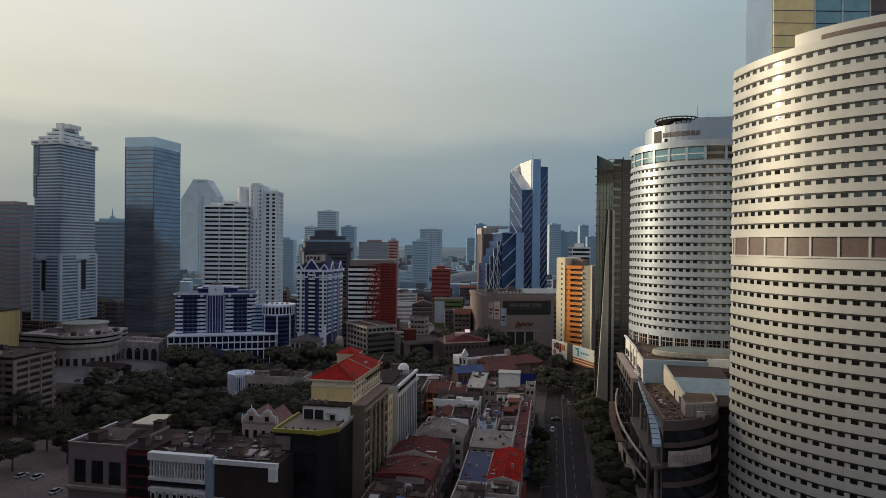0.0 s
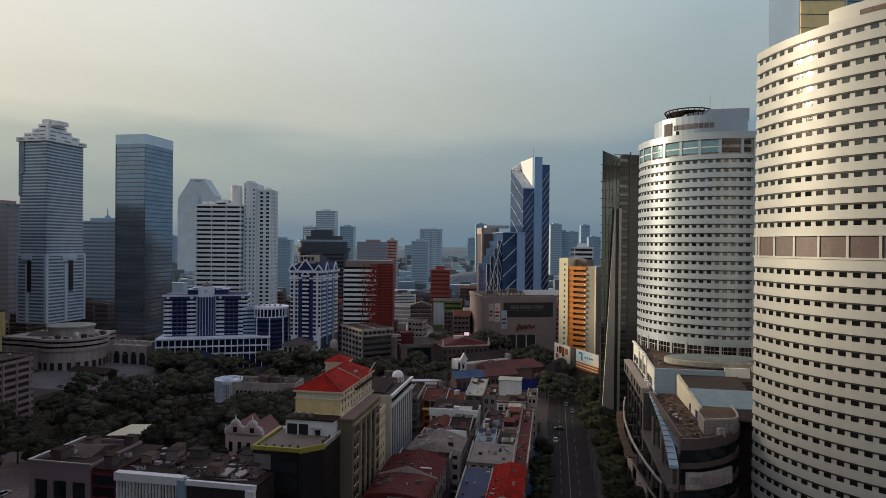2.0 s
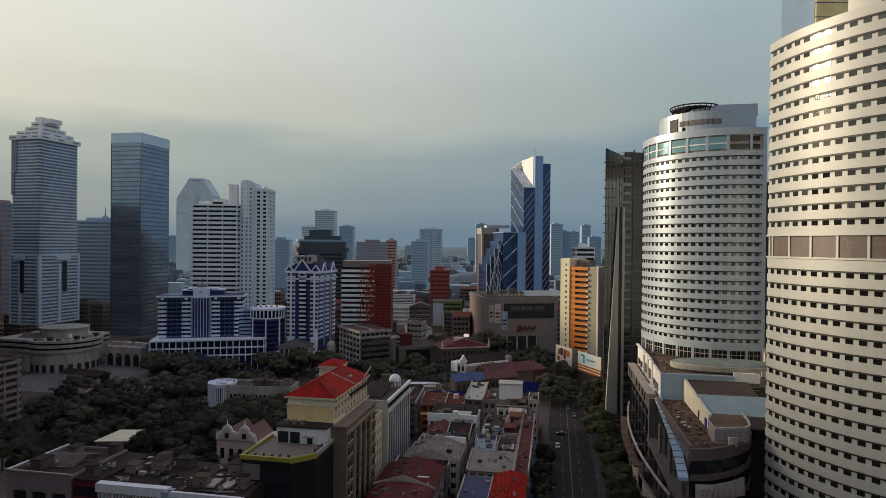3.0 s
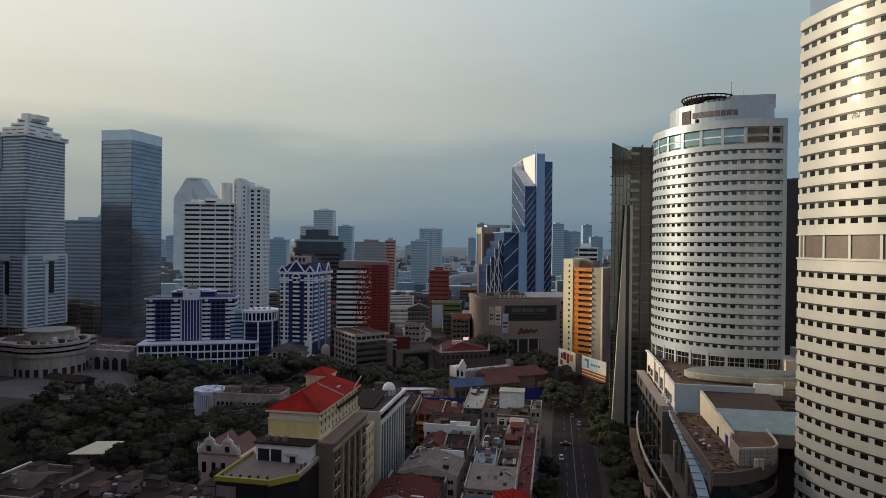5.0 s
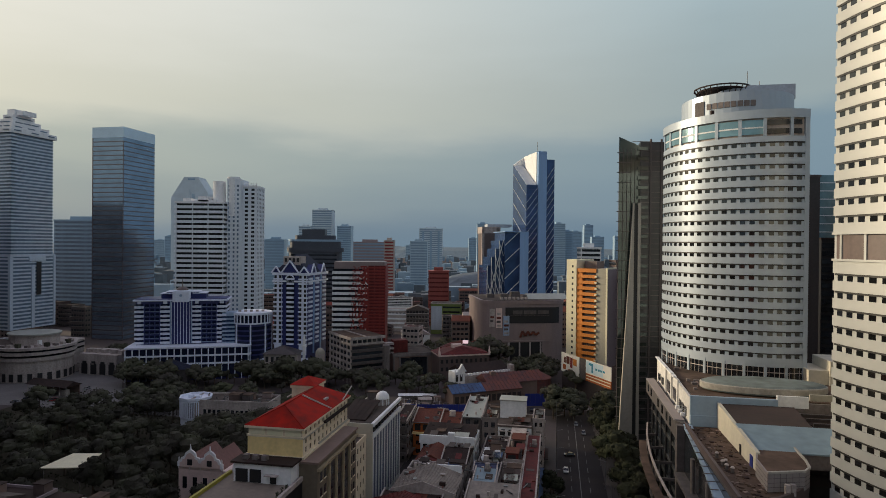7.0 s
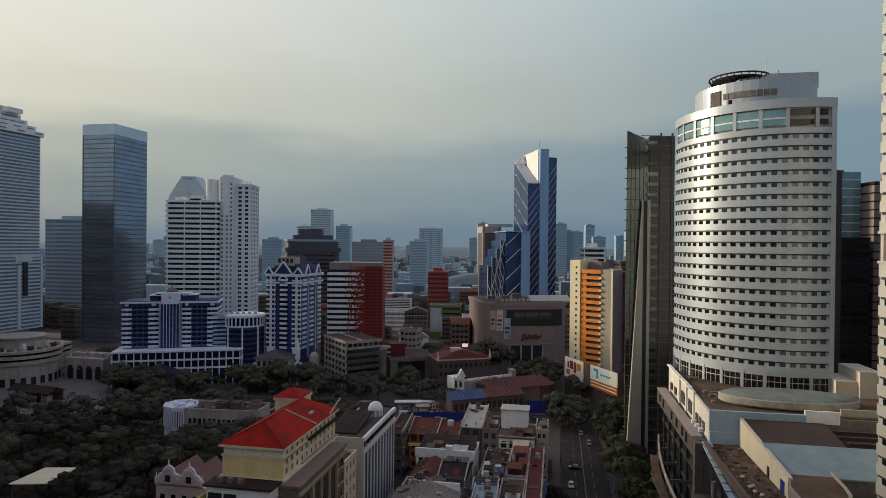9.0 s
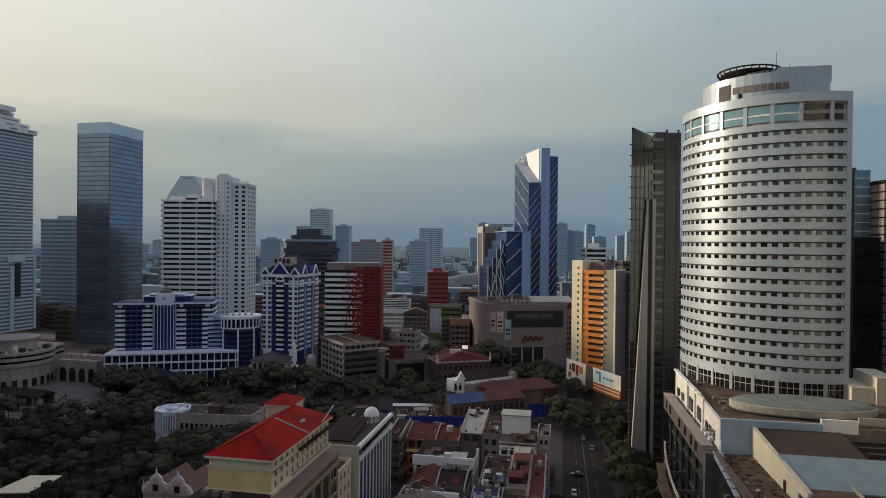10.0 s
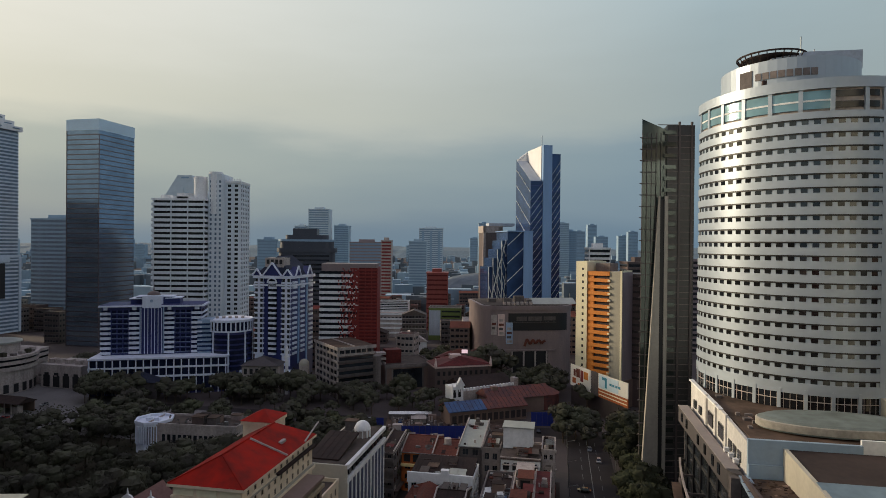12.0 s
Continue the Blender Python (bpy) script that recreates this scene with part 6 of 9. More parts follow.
for x0, x1, z1 in ((-5.0, -2.2, 31.4), (-1.7, 0.9, 31.4), (3.0, 4.4, 30.6)):
    part("penthouse_opening", Geo().box(x0, x1, 12.35, 12.6, 28.6, z1), DARK, pent)
part("penthouse_roof", Geo().box(-6, 8.3, 12, D, 32.6, 33.0), DARK_ROOF, pent)
part("penthouse_awning", Geo().box(2, 5, 11.4, 12.4, 30.4, 30.6), OFFWHITE, pent)
for k in range(3):
    part("condenser", Geo().box(-4 + k * 2.2, -2.8 + k * 2.2, 13.5, 14.6, 33.0, 34.0), GREY, pent)

# white block with a little dome
DB = gthing("domed_office", "white block with blue window strips and a small rooftop dome", "office", -61.6, 218.0)
W, D = 11.2, 32
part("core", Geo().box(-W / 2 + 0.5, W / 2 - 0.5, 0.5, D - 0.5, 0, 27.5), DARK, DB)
g = Geo().box(-W / 2, W / 2, 0, 0.5, 0, 27.6)
part("front_wall", g, CREAM_WALL, DB)
part("left_wall", Geo().box(-W / 2, -W / 2 + 0.5, 0.5, D, 0, 27.6), CREAM_WALL, DB)
n = 10
for k in range(n + 1):
    y = 0.6 + k * (D - 1.6) / n
    part("white_fin", Geo().box(W / 2 - 0.5, W / 2 + 0.08, y, y + 0.6, 0, 24.6), WHITE, DB)
for k in range(n):
    y = 0.6 + k * (D - 1.6) / n
    part("blue_strip", Geo().box(W / 2 - 0.5, W / 2 - 0.1, y + 0.6, y + (D - 1.6) / n, 2, 23.2), BLUE_STRIP, DB)
    part("attic_window", Geo().box(W / 2 - 0.5, W / 2 - 0.1, y + 1.2, y + (D - 1.6) / n - 0.2, 24.8, 26.6), GLASS, DB)
part("attic_band", Geo().box(W / 2 - 0.5, W / 2 + 0.3, 0, D, 23.4, 24.6), WHITE, DB)
part("attic_band", Geo().box(W / 2 - 0.5, W / 2 + 0.4, 0, D, 26.8, 27.8), WHITE, DB)
part("pitched_roof", Geo().prism([(-W / 2, 2.5), (W / 2 - 3, 2.5), (W / 2 - 3, 18), (-W / 2, 18)], [27.6, 27.6, 29.6, 29.6], [28.0, 28.0, 30.0, 30.0]), DARK_ROOF, DB, "dark pitched metal roof")
seams(DB, -W / 2, W / 2 - 3, 2.5, 18, 28.0, 30.0, DARK_ROOF, 1.4)
part("roof_gap", Geo().box(-W / 2 + 0.3, W / 2 - 3.3, 3, 3.3, 26, 27.6), DARK, DB)
part("roof_deck", Geo().box(-W / 2 + 0.5, W / 2 - 0.5, 0.5, D - 0.5, 27.5, 27.65), FLAT_ROOF, DB)
dome = part("dome_drum", Geo().cyl(2.2, 22, 1.9, 27.6, 29.6, 20), OFFWHITE, DB)
for k in range(10):
    a = 2 * math.pi * k / 10
    part("drum_column", Geo().cyl(2.2 + 2.1 * math.cos(a), 22 + 2.1 * math.sin(a), 0.18, 27.6, 29.6, 6), WHITE, dome)
part("dome", Geo().dome(2.2, 22, 2.25, 29.6, 2.4, 20, 8), WHITE, dome, "white hemispherical dome")
clutter(DB, -5, 0, 19, 29, 27.7, 6, 21)

# ornate pink building
CURVED = [(4.3, 0), (4.3, 1.5), (3.5, 1.7), (3.1, 2.7), (2.0, 3.1), (1.7, 4.2), (0.9, 4.9), (0, 5.3)]
CURVED = CURVED + [(-px, pz) for px, pz in CURVED[-2::-1]]


def plate(pts, y0, y1, z):
    """An upright outline in x and z, pulled from y0 to y1."""
    g, n = Geo(), len(pts)
    g.v = [(px, y0, z + pz) for px, pz in pts] + [(px, y1, z + pz) for px, pz in pts]
    g.f = [tuple(range(n))[::-1], tuple(range(n, 2 * n))] + [(k, (k + 1) % n, n + (k + 1) % n, n + k) for k in range(n)]
    g.m = [0] * (n + 2)
    return g


MO = gthing("ornate_hall", "small pink building with white ornate gables", "hall", -108, 216)
part("wall", Geo().box(-9, 9, 0, 14, 0, 11), PINK, MO)
for x in (-5, 1.5):
    part("roof", Geo().gable(x - 4, x + 4, 0.6, 14, 11, 4.2), PINK_TILE, MO)
    gb = part("gable_wall", Geo().prism([(x - 4.2, 0), (x + 4.2, 0), (x + 4.2, 0.6), (x - 4.2, 0.6)], 10.8, 12.2), PINK, MO)
    part("gable_cope", plate([(x + px, pz) for px, pz in CURVED], -0.25, 0.3, 11.6), WHITE, gb, "white curved gable edge")
    part("gable_field", plate([(x + px * 0.8, pz * 0.82) for px, pz in CURVED], -0.4, -0.2, 11.6), PINK, gb)
    part("gable_window", Geo().box(x - 0.8, x + 0.8, -0.5, -0.38, 12.2, 14.0), DARK, gb)
    for dx in (-3.9, 0, 3.9):
        part("finial", Geo().cyl(x + dx, 0, 0.3, 12.6 if dx else 16.8, 14.6 if dx else 18.4, 8, 0.08), WHITE, gb)
for k in range(6):
    part("finial", Geo().cyl(-9 + k * 3.6, 0.3, 0.4, 11, 13.4, 8, 0.05), WHITE, MO)
for k in range(5):
    part("window", Geo().box(-7.6 + k * 3.4, -6.2 + k * 3.4, -0.08, 0.05, 5, 8.5), GLASS, MO)
part("side_roof", Geo().box(6, 14, 2, 14, 9.5, 10), PINK_TILE, MO)

# front block: mauve, red, white and dark sections with cluttered roofs
LF = gthing("shop_block", "mauve-grey shop block with triple windows and flat cluttered roof", "shop block", -122.2, 146.7, group="front row")
W, D = 17.8, 19
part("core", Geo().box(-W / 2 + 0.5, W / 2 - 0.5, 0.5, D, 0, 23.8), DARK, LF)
g = Geo().box(-W / 2, W / 2, 0, 0.5, 0, 13.2).box(-W / 2, W / 2, 0, 0.5, 20.4, 24.0)
for k in range(4):
    x = -W / 2 + k * (W - 1.6) / 3
    g.box(x, x + 1.6, 0, 0.5, 13.2, 20.4)
part("front_wall", g, MAUVE, LF)
part("side_wall", Geo().box(-W / 2 - 0.02, -W / 2 + 0.5, 0.5, D, 0, 24.0), MAUVE, LF)
for k in range(3):
    x = -W / 2 + 1.6 + k * (W - 1.6) / 3
    for j in range(2):
        part("window", Geo().box(x + 0.2 + j * 1.9, x + 1.95 + j * 1.9, 0.3, 0.45, 16.0, 20.4), GLASS, LF)
part("ledge", Geo().box(-W / 2 - 0.3, W / 2 + 0.3, -0.9, 0.1, 12.2, 13.0), GREY_CREAM, LF)
flat_top(LF, W, D, 24.0, MAUVE, DARK_ROOF, 0.7)
part("white_cope", Geo().box(-W / 2 - 0.25, -W / 2 + 0.2, 0, D, 24.7, 24.95), WHITE, LF)
part("white_cope", Geo().box(-W / 2 - 0.25, W / 2, -0.25, 0.2, 24.72, 24.97), OFFWHITE, LF)
for k in range(3):
    x = -W / 2 + 1.6 + k * (W - 1.6) / 3
    part("window_frame", Geo().box(x - 0.3, x + 4.2, 0.1, 0.3, 20.0, 20.6).box(x - 0.3, x + 4.2, 0.1, 0.3, 13.3, 13.7).box(x - 0.3, x, 0.1, 0.3, 13.7, 20.0).box(x + 3.95, x + 4.2, 0.1, 0.3, 13.7, 20.0), FLAT_BEIGE, LF)
    part("lower_panel", Geo().box(x + 0.2, x + 3.8, 0.2, 0.42, 14.2, 15.6), DARK, LF)
part("roof_shed", Geo().gable(-5.5, 4, 6, 16, 24.2, 1.5, along="x"), GREY_ROOF, LF)
clutter(LF, -7, 6, 2, 16, 24.15, 12, 31)
LR = gthing("shop_block", "narrow red-framed shop block with dark glazing", "shop block", -109.7, 146.7, group="front row")
part("wall", Geo().box(-3.5, 3.5, 0.3, 19, 0, 23.6), MAROON, LR)
for k in range(7):
    part("window", Geo().box(-2.9, 2.9, 0.1, 0.4, 2.4 + k * 2.95, 4.6 + k * 2.95), GLASS, LR)
    part("red_frame", Geo().box(-3.5, 3.5, -0.1, 0.35, 4.7 + k * 2.95, 5.15 + k * 2.95), WINE, LR)
for x in (-3.5, 3.1):
    part("red_frame", Geo().box(x, x + 0.4, -0.1, 0.35, 0, 23.6), WINE, LR)
part("roof", Geo().box(-3.5, 3.5, 0.3, 19, 23.6, 23.9), DARK_ROOF, LR)
clutter(LR, -2.5, 0, 2, 16, 23.9, 6, 32)
LW = gthing("shop_block", "white shop block with a screen of tall slim fins", "shop block", -97.1, 146.4, group="front row")
part("wall", Geo().box(-9.1, 9.1, 1.2, 19, 0, 22.8), DGREY, LW)
part("top_beam", Geo().box(-9.1, 9.3, -0.6, 1.3, 21.8, 23.8), WHITE, LW)
part("mid_beam", Geo().box(-9.1, 7.5, -0.4, 1.3, 16.4, 17.3), WHITE, LW)
for k in range(20):
    part("fin", Geo().box(-8.6 + k * 0.88, -8.32 + k * 0.88, -0.3, 0.3, 17.3, 21.8), WHITE, LW)
# near-black sheet paints the shade in the gaps between the fins
part("fin_gap_dark", Geo().box(-9.0, 8.0, 0.7, 1.19, 17.3, 21.8), DARK, LW)
part("fin_rail", Geo().box(-9.0, 8.0, -0.1, 0.3, 19.3, 19.6), OFFWHITE, LW)
part("corner_tower", Geo().box(8.0, 9.9, -0.8, 2, 0, 23.2), PALE_GREY, LW)
for k in range(8):
    part("lower_frame", Geo().box(-8.4 + k * 2.1, -6.9 + k * 2.1, -0.2, 1.2, 10.6, 13.4), WHITE, LW)
    part("lower_window", Geo().box(-8.1 + k * 2.1, -7.2 + k * 2.1, -0.25, -0.15, 11.1, 12.9), GLASS, LW)
part("lower_beam", Geo().box(-9, 8, -0.4, 1.3, 13.5, 14.4), WHITE, LW)
part("window_band", Geo().box(-8.6, 7.6, 0.9, 1.25, 14.5, 16.3), GLASS, LW)
part("roof", Geo().box(-9.1, 9.1, 1.3, 19, 22.8, 23.1), DARK_ROOF, LW)
clutter(LW, -8, 5, 3, 16, 23.1, 14, 33)
LD = gthing("shop_block", "dark shop block with white parapet and orange sign band", "shop block", -78.6, 146.4, group="front row")
part("wall", Geo().box(-9.4, 9.4, 0.3, 19, 0, 22.6), DBROWN, LD)
part("parapet", Geo().box(-9.4, 9.4, -0.3, 0.5, 22.0, 23.2), WHITE, LD)
part("end_box", Geo().box(7.0, 9.3, -0.6, 0.2, 18.6, 22), WHITE, LD)
part("sign_band", Geo().box(-9, 9.2, -0.5, 0.4, 11.4, 12.8), DORANGE, LD)
part("sign_strip", Geo().box(-9, -3, -0.7, 0.0, 12.8, 13.3), OFFWHITE, LD)
part("sign_strip", Geo().box(2, 8, -0.7, 0.0, 12.8, 13.3), OFFWHITE, LD)
part("roof", Geo().box(-9.4, 9.4, 0.5, 19, 22.6, 22.9), DARK_ROOF, LD)
for k in range(4):
    part("skylight", Geo().box(-7 + k * 4, -4.6 + k * 4, 4, 9, 23.0, 23.4), OFFWHITE if k in (1, 2) else GREY_ROOF, LD)
clutter(LD, -8, 6, 2, 16, 22.9, 12, 34)

# behind the front row: lower roofs towards the park
BK = gthing("low_block", "low flat-roofed block with parapet walls and tanks", "low block", -112, 168)
part("wall", Geo().box(-18, 18, 0, 14, 0, 13), GREY, BK)
flat_top(BK, 36, 14, 13, GREY, DARK_ROOF, 0.9)
for x in (-10, -3, 5, 11):
    part("party_wall", Geo().box(x, x + 0.4, 0.4, 13.6, 13, 14.4), OFFWHITE, BK)
clutter(BK, -16, 15, 2, 11, 13.2, 34, 35)
for k in range(7):
    part("skylight", Geo().box(-15 + k * 4.4, -13 + k * 4.4, 7, 10.5, 13.3, 13.7), (OFFWHITE, BLUE_ROOF, GREY_ROOF)[k % 3], BK)

litter(LF, -5, 5, 2, 18, lambda x, y: 23.2, 30, 91)
litter(LW, -9, 6, 2, 18, lambda x, y: 23.1, 45, 92)
litter(LD, -9, 7, 2, 18, lambda x, y: 22.9, 45, 93)
litter(BK, -16, 16, 1, 13, lambda x, y: 13.2, 60, 94)
# pale canopy in the park and flat-roofed white block
CANOPY_A, CANOPY_B = -157.0, 216.0
CA = gthing("canopy", "pale metal canopy roof on posts in the park", "canopy", CANOPY_A, CANOPY_B)
part("roof", Geo().prism([(-6.0, -3.6), (6.0, -0.4), (4.8, 10.2), (-4.4, 8.2)], [8.4, 8.4, 9.2, 9.2], [8.65, 8.65, 9.45, 9.45]), CREAM_TILE, CA)
for x, y in ((-5.2, -2.8), (5.2, 0.2), (4.2, 9.5), (-3.7, 7.7)):
    part("post", Geo().cyl(x, y, 0.15, 0, 8.6, 8), GREY, CA)
WF = gthing("school_block", "white flat-roofed block with slatted corner and cluttered roof", "low block", -138, 278, 4)
part("wall", Geo().box(-15, 19, 0, 13, 0, 14), OFFWHITE, WF)
flat_top(WF, 34, 13, 14, OFFWHITE, FLAT_ROOF, 0.9, x=2)
part("corner_core", Geo().cyl(-15, 5, 5.8, 0, 14.2, 8), DARK, WF)
part("corner_deck", Geo().cyl(-15, 5, 6.6, 13.6, 14.4, 8), COOL_WHITE, WF, "pale flat deck of the angled corner")
part("corner_rim", Geo().ring(-15, 5, 6.2, 6.9, 0, 360, 14.4, 15.3, 8), COOL_WHITE, WF)
part("corner_base", Geo().cyl(-15, 5, 6.3, 0, 7.0, 8), COOL_WHITE, WF)
for k in range(28):
    q = 130 + k * 8
    part("corner_fin", Geo().ring(-15, 5, 5.6, 6.5, q, q + 3, 7.0, 13.6, 1), COOL_WHITE, WF)
for x in (-17.5, -14.2):
    part("deck_unit", Geo().box(x, x + 1.8, 3.4, 5.0, 14.4, 15.6), COOL_WHITE, WF)
for k in range(14):
    part("window", Geo().box(-9 + k * 2, -7.8 + k * 2, -0.1, 0.1, 8, 11), GLASS, WF)
clutter(WF, -12, 16, 2, 10, 14.2, 22, 36)

# ---- shophouses ----


def dress_roof(T, w, d, rise, style, rnd, roof_m):
    """Patches, vents, gutters and raised party walls on a pitched roof; rise(x, y) is its height."""
    for k in range(rnd.randint(1, 3)):
        pw, pd = rnd.uniform(0.9, 2.6), rnd.uniform(1.2, 3.2)
        if style in ("gable_y", "vault"):
            x0 = rnd.choice((rnd.uniform(-w / 2 + 0.3, -pw), rnd.uniform(0.1, max(0.2, w / 2 - pw - 0.3))))
            y0 = rnd.uniform(0.5, d - pd - 0.5)
        else:
            x0 = rnd.uniform(-w / 2 + 0.6, w / 2 - pw - 0.6)
            half = d / 2 if style == "gable_x" else d
            y0 = rnd.uniform(0.2, max(0.3, half - pd - 0.2))
        q = [(x0, y0), (x0 + pw, y0), (x0 + pw, y0 + pd), (x0, y0 + pd)]
        part("roof_patch", Geo().prism(q, [rise(*p) + 0.08 for p in q], [rise(*p) + 0.14 for p in q]), rnd.choice((RUST, GREY_ROOF, MAROON, DARK_ROOF, FLAT_ROOF, roof_m)), T)
    for k in range(rnd.randint(1, 3)):
        x, y = rnd.uniform(-w / 2 + 1, w / 2 - 1), rnd.uniform(1, d - 1)
        z = rise(x, y)
        part("roof_vent", Geo().cyl(x, y, rnd.uniform(0.2, 0.4), z - 0.2, z + rnd.uniform(0.5, 1.1), 10), rnd.choice((METAL, OFFWHITE)), T)
    if rnd.random() < 0.2:
        x, y = rnd.uniform(-w / 2 + 1.5, w / 2 - 2.5), rnd.uniform(d * 0.6, d - 2)
        z = rise(x, y)
        st = part("tank_stand", Geo().box(x, x + 1.8, y, y + 1.8, z - 0.5, z + 0.9), GREY, T)
        part("water_tank", Geo().cyl(x + 0.9, y + 0.9, 0.75, z + 0.9, z + 2.2, 14), rnd.choice((OFFWHITE, METAL, DGREY)), st)
    if style not in ("gable_y", "vault"):
        for sx in (-1, 1):
            xa, xb = sorted((sx * (w / 2 + 0.25), sx * (w / 2 - 0.1)))
            q = [(xa, -0.5), (xb, -0.5), (xb, d / 2), (xb, d + 0.2), (xa, d + 0.2), (xa, d / 2)]
            part("party_wall", Geo().prism(q, [rise(*p) - 0.8 for p in q], [rise(*p) + 0.55 for p in q]), OFFWHITE, T)
    elif style == "gable_y":
        part("end_gable", Geo().prism([(-w / 2 - 0.3, -0.55), (0, -0.55), (w / 2 + 0.3, -0.55), (w / 2 + 0.3, -0.3), (0, -0.3), (-w / 2 - 0.3, -0.3)],
                                      [rise(-w / 2, 0) - 1.2] * 6, [rise(-w / 2, 0) + 0.3, rise(0, 0) + 0.4, rise(w / 2, 0) + 0.3, rise(w / 2, 0) + 0.3, rise(0, 0) + 0.4, rise(-w / 2, 0) + 0.3]), OFFWHITE, T)


def shophouse(a0, a1, b0, b1, h, roof_m, wall_m, style, label, seed):
    """One shophouse or small block: walls with a window grid on its seen sides, and its own roof."""
    rnd = random.Random(seed)
    w, d = a1 - a0, b1 - b0
    T = gthing("shophouse", label, "shophouse", (a0 + a1) / 2, b0, group="shophouses")
    fls = max(2, round(h / 3.5))
    punched(T, w, d, 0, h, fls, {"front": max(2, int(w / 2.6)), "right": max(2, int(d / 2.7))}, wall_m, GLASS, 0.55, 0.5, 0.28, 0.25, limit=26, margin=0.4)
    g = Geo()
    if style == "gable_y":
        rh = w * 0.16
        rise = lambda x, y: h + rh * (1 - abs(x) / (w / 2 + 0.4))
        part("roof", Geo().gable(-w / 2, w / 2, 0, d, h, rh, "y", 0.4), roof_m, T)
        n = int(d / 0.8)
        for sg in (-1, 1):
            for k in range(n + 1):
                g.beam((sg * (w / 2 + 0.4), d * k / n, h + 0.03), (0, d * k / n, h + rh + 0.03), 0.07)
        part("ridge_cap", Geo().beam((0, -0.4, h + rh), (0, d + 0.4, h + rh), 0.3), roof_m, T)
    elif style == "gable_x":
        rh = d * 0.15
        rise = lambda x, y: h + rh * (1 - abs(y - d / 2) / (d / 2 + 0.4))
        part("roof", Geo().gable(-w / 2, w / 2, 0, d, h, rh, "x", 0.4), roof_m, T)
        n = int(w / 0.8)
        for k in range(n + 1):
            x = -w / 2 + w * k / n
            g.beam((x, -0.4, h + 0.03), (x, d / 2, h + rh + 0.03), 0.07)
        part("ridge_cap", Geo().beam((-w / 2 - 0.4, d / 2, h + rh), (w / 2 + 0.4, d / 2, h + rh), 0.3), roof_m, T)
    elif style == "vault":
        rh = 2.0
        arc = lambda q: (-(w / 2 + 0.3) * math.cos(q), h + rh * math.sin(q))
        rise = lambda x, y: h + rh * math.sqrt(max(0.0, 1 - (x / (w / 2 + 0.3)) ** 2))
        v = Geo()
        steps = [math.pi * k / 14 for k in range(15)]
        for q0, q1 in zip(steps, steps[1:]):
            (xa, za), (xb, zb) = arc(q0), arc(q1)
            v.prism([(xa, -0.4), (xb, -0.4), (xb, d + 0.3), (xa, d + 0.3)], h - 0.1, [za + 0.05, zb + 0.05, zb + 0.05, za + 0.05])
        part("roof", v, roof_m, T)
        for k in range(int(d / 1.1)):
            y = 0.3 + k * 1.1
            for q0, q1 in zip(steps, steps[1:]):
                (xa, za), (xb, zb) = arc(q0), arc(q1)
                g.beam((xa, y, za + 0.07), (xb, y, zb + 0.07), 0.07)
    elif style == "shed":
        rh = min(2.2, d * 0.13)
        rise = lambda x, y: h + 0.2 + rh * (y + 0.4) / (d + 0.4)
        part("roof", Geo().prism([(-w / 2 - 0.3, -0.4), (w / 2 + 0.3, -0.4), (w / 2 + 0.3, d), (-w / 2 - 0.3, d)], [h, h, h + rh, h + rh], [h + 0.2, h + 0.2, h + rh + 0.2, h + rh + 0.2]), roof_m, T)
        n = int(w / 0.8)
        for k in range(1, n):
            x = -w / 2 + w * k / n
            g.beam((x, -0.4, h + 0.23), (x, d, h + rh + 0.23), 0.07)
    else:
        flat_top(T, w, d, h, OFFWHITE if seed % 2 else wall_m, roof_m, 0.9)
        clutter(T, -w / 2 + 1, w / 2 - 2.5, 1, d - 3, h + 0.15, max(6, int(w * d / 10)), seed)
        for k in range(3):
            x = rnd.uniform(-w / 2 + 1, w / 2 - 3)
            part("roof_awning", Geo().prism([(x, 1), (x + 2.6, 1), (x + 2.6, 4.5), (x, 4.5)], [h + 2.0, h + 2.0, h + 2.5, h + 2.5], [h + 2.1, h + 2.1, h + 2.6, h + 2.6]), rnd.choice((GREY_ROOF, RUST, BLUE_ROOF, PALE_ROOF)), T)
    if style != "flat":
        part("roof_seams", g, roof_m, T, kind="stuff")
        dress_roof(T, w, d, rise, style, rnd, roof_m)
        part("gutter", Geo().box(-w / 2 - 0.5, w / 2 + 0.5, -0.62, -0.42, h - 0.1, h + 0.12), rnd.choice((OFFWHITE, GREY, METAL)), T)
    if style == "flat":
        rise = lambda x, y: h + 0.15
    litter(T, -w / 2 + 0.5, w / 2 - 0.5, 0.4, d - 0.4, rise, int(w * d / (9 if style == "flat" else 45)), seed + 7)
    # signs, awnings and condensers towards the lane
    for k in range(max(2, int(d / 5))):
        y = rnd.uniform(0.5, d - 2.5)
        part("sign_board", Geo().box(w / 2, w / 2 + 0.18, y, y + rnd.uniform(1.2, 2.4), 3.0, 4.2), rnd.choice((OFFWHITE, BLUE_SHEET, RED, YELLOW, CREAM)), T)
        y = rnd.uniform(0.5, d - 1.5)
        z = rnd.uniform(4.5, h - 1.5)
        part("condenser", Geo().box(w / 2 + 0.05, w / 2 + 0.5, y, y + 0.9, z, z + 0.65), OFFWHITE, T)
    part("street_awning", Geo().box(w / 2, w / 2 + 1.5, 0.3, d - 0.3, 2.8, 2.95), rnd.choice((GREY_ROOF, MAROON, BLUE_ROOF, DARK_ROOF)), T)
    return T


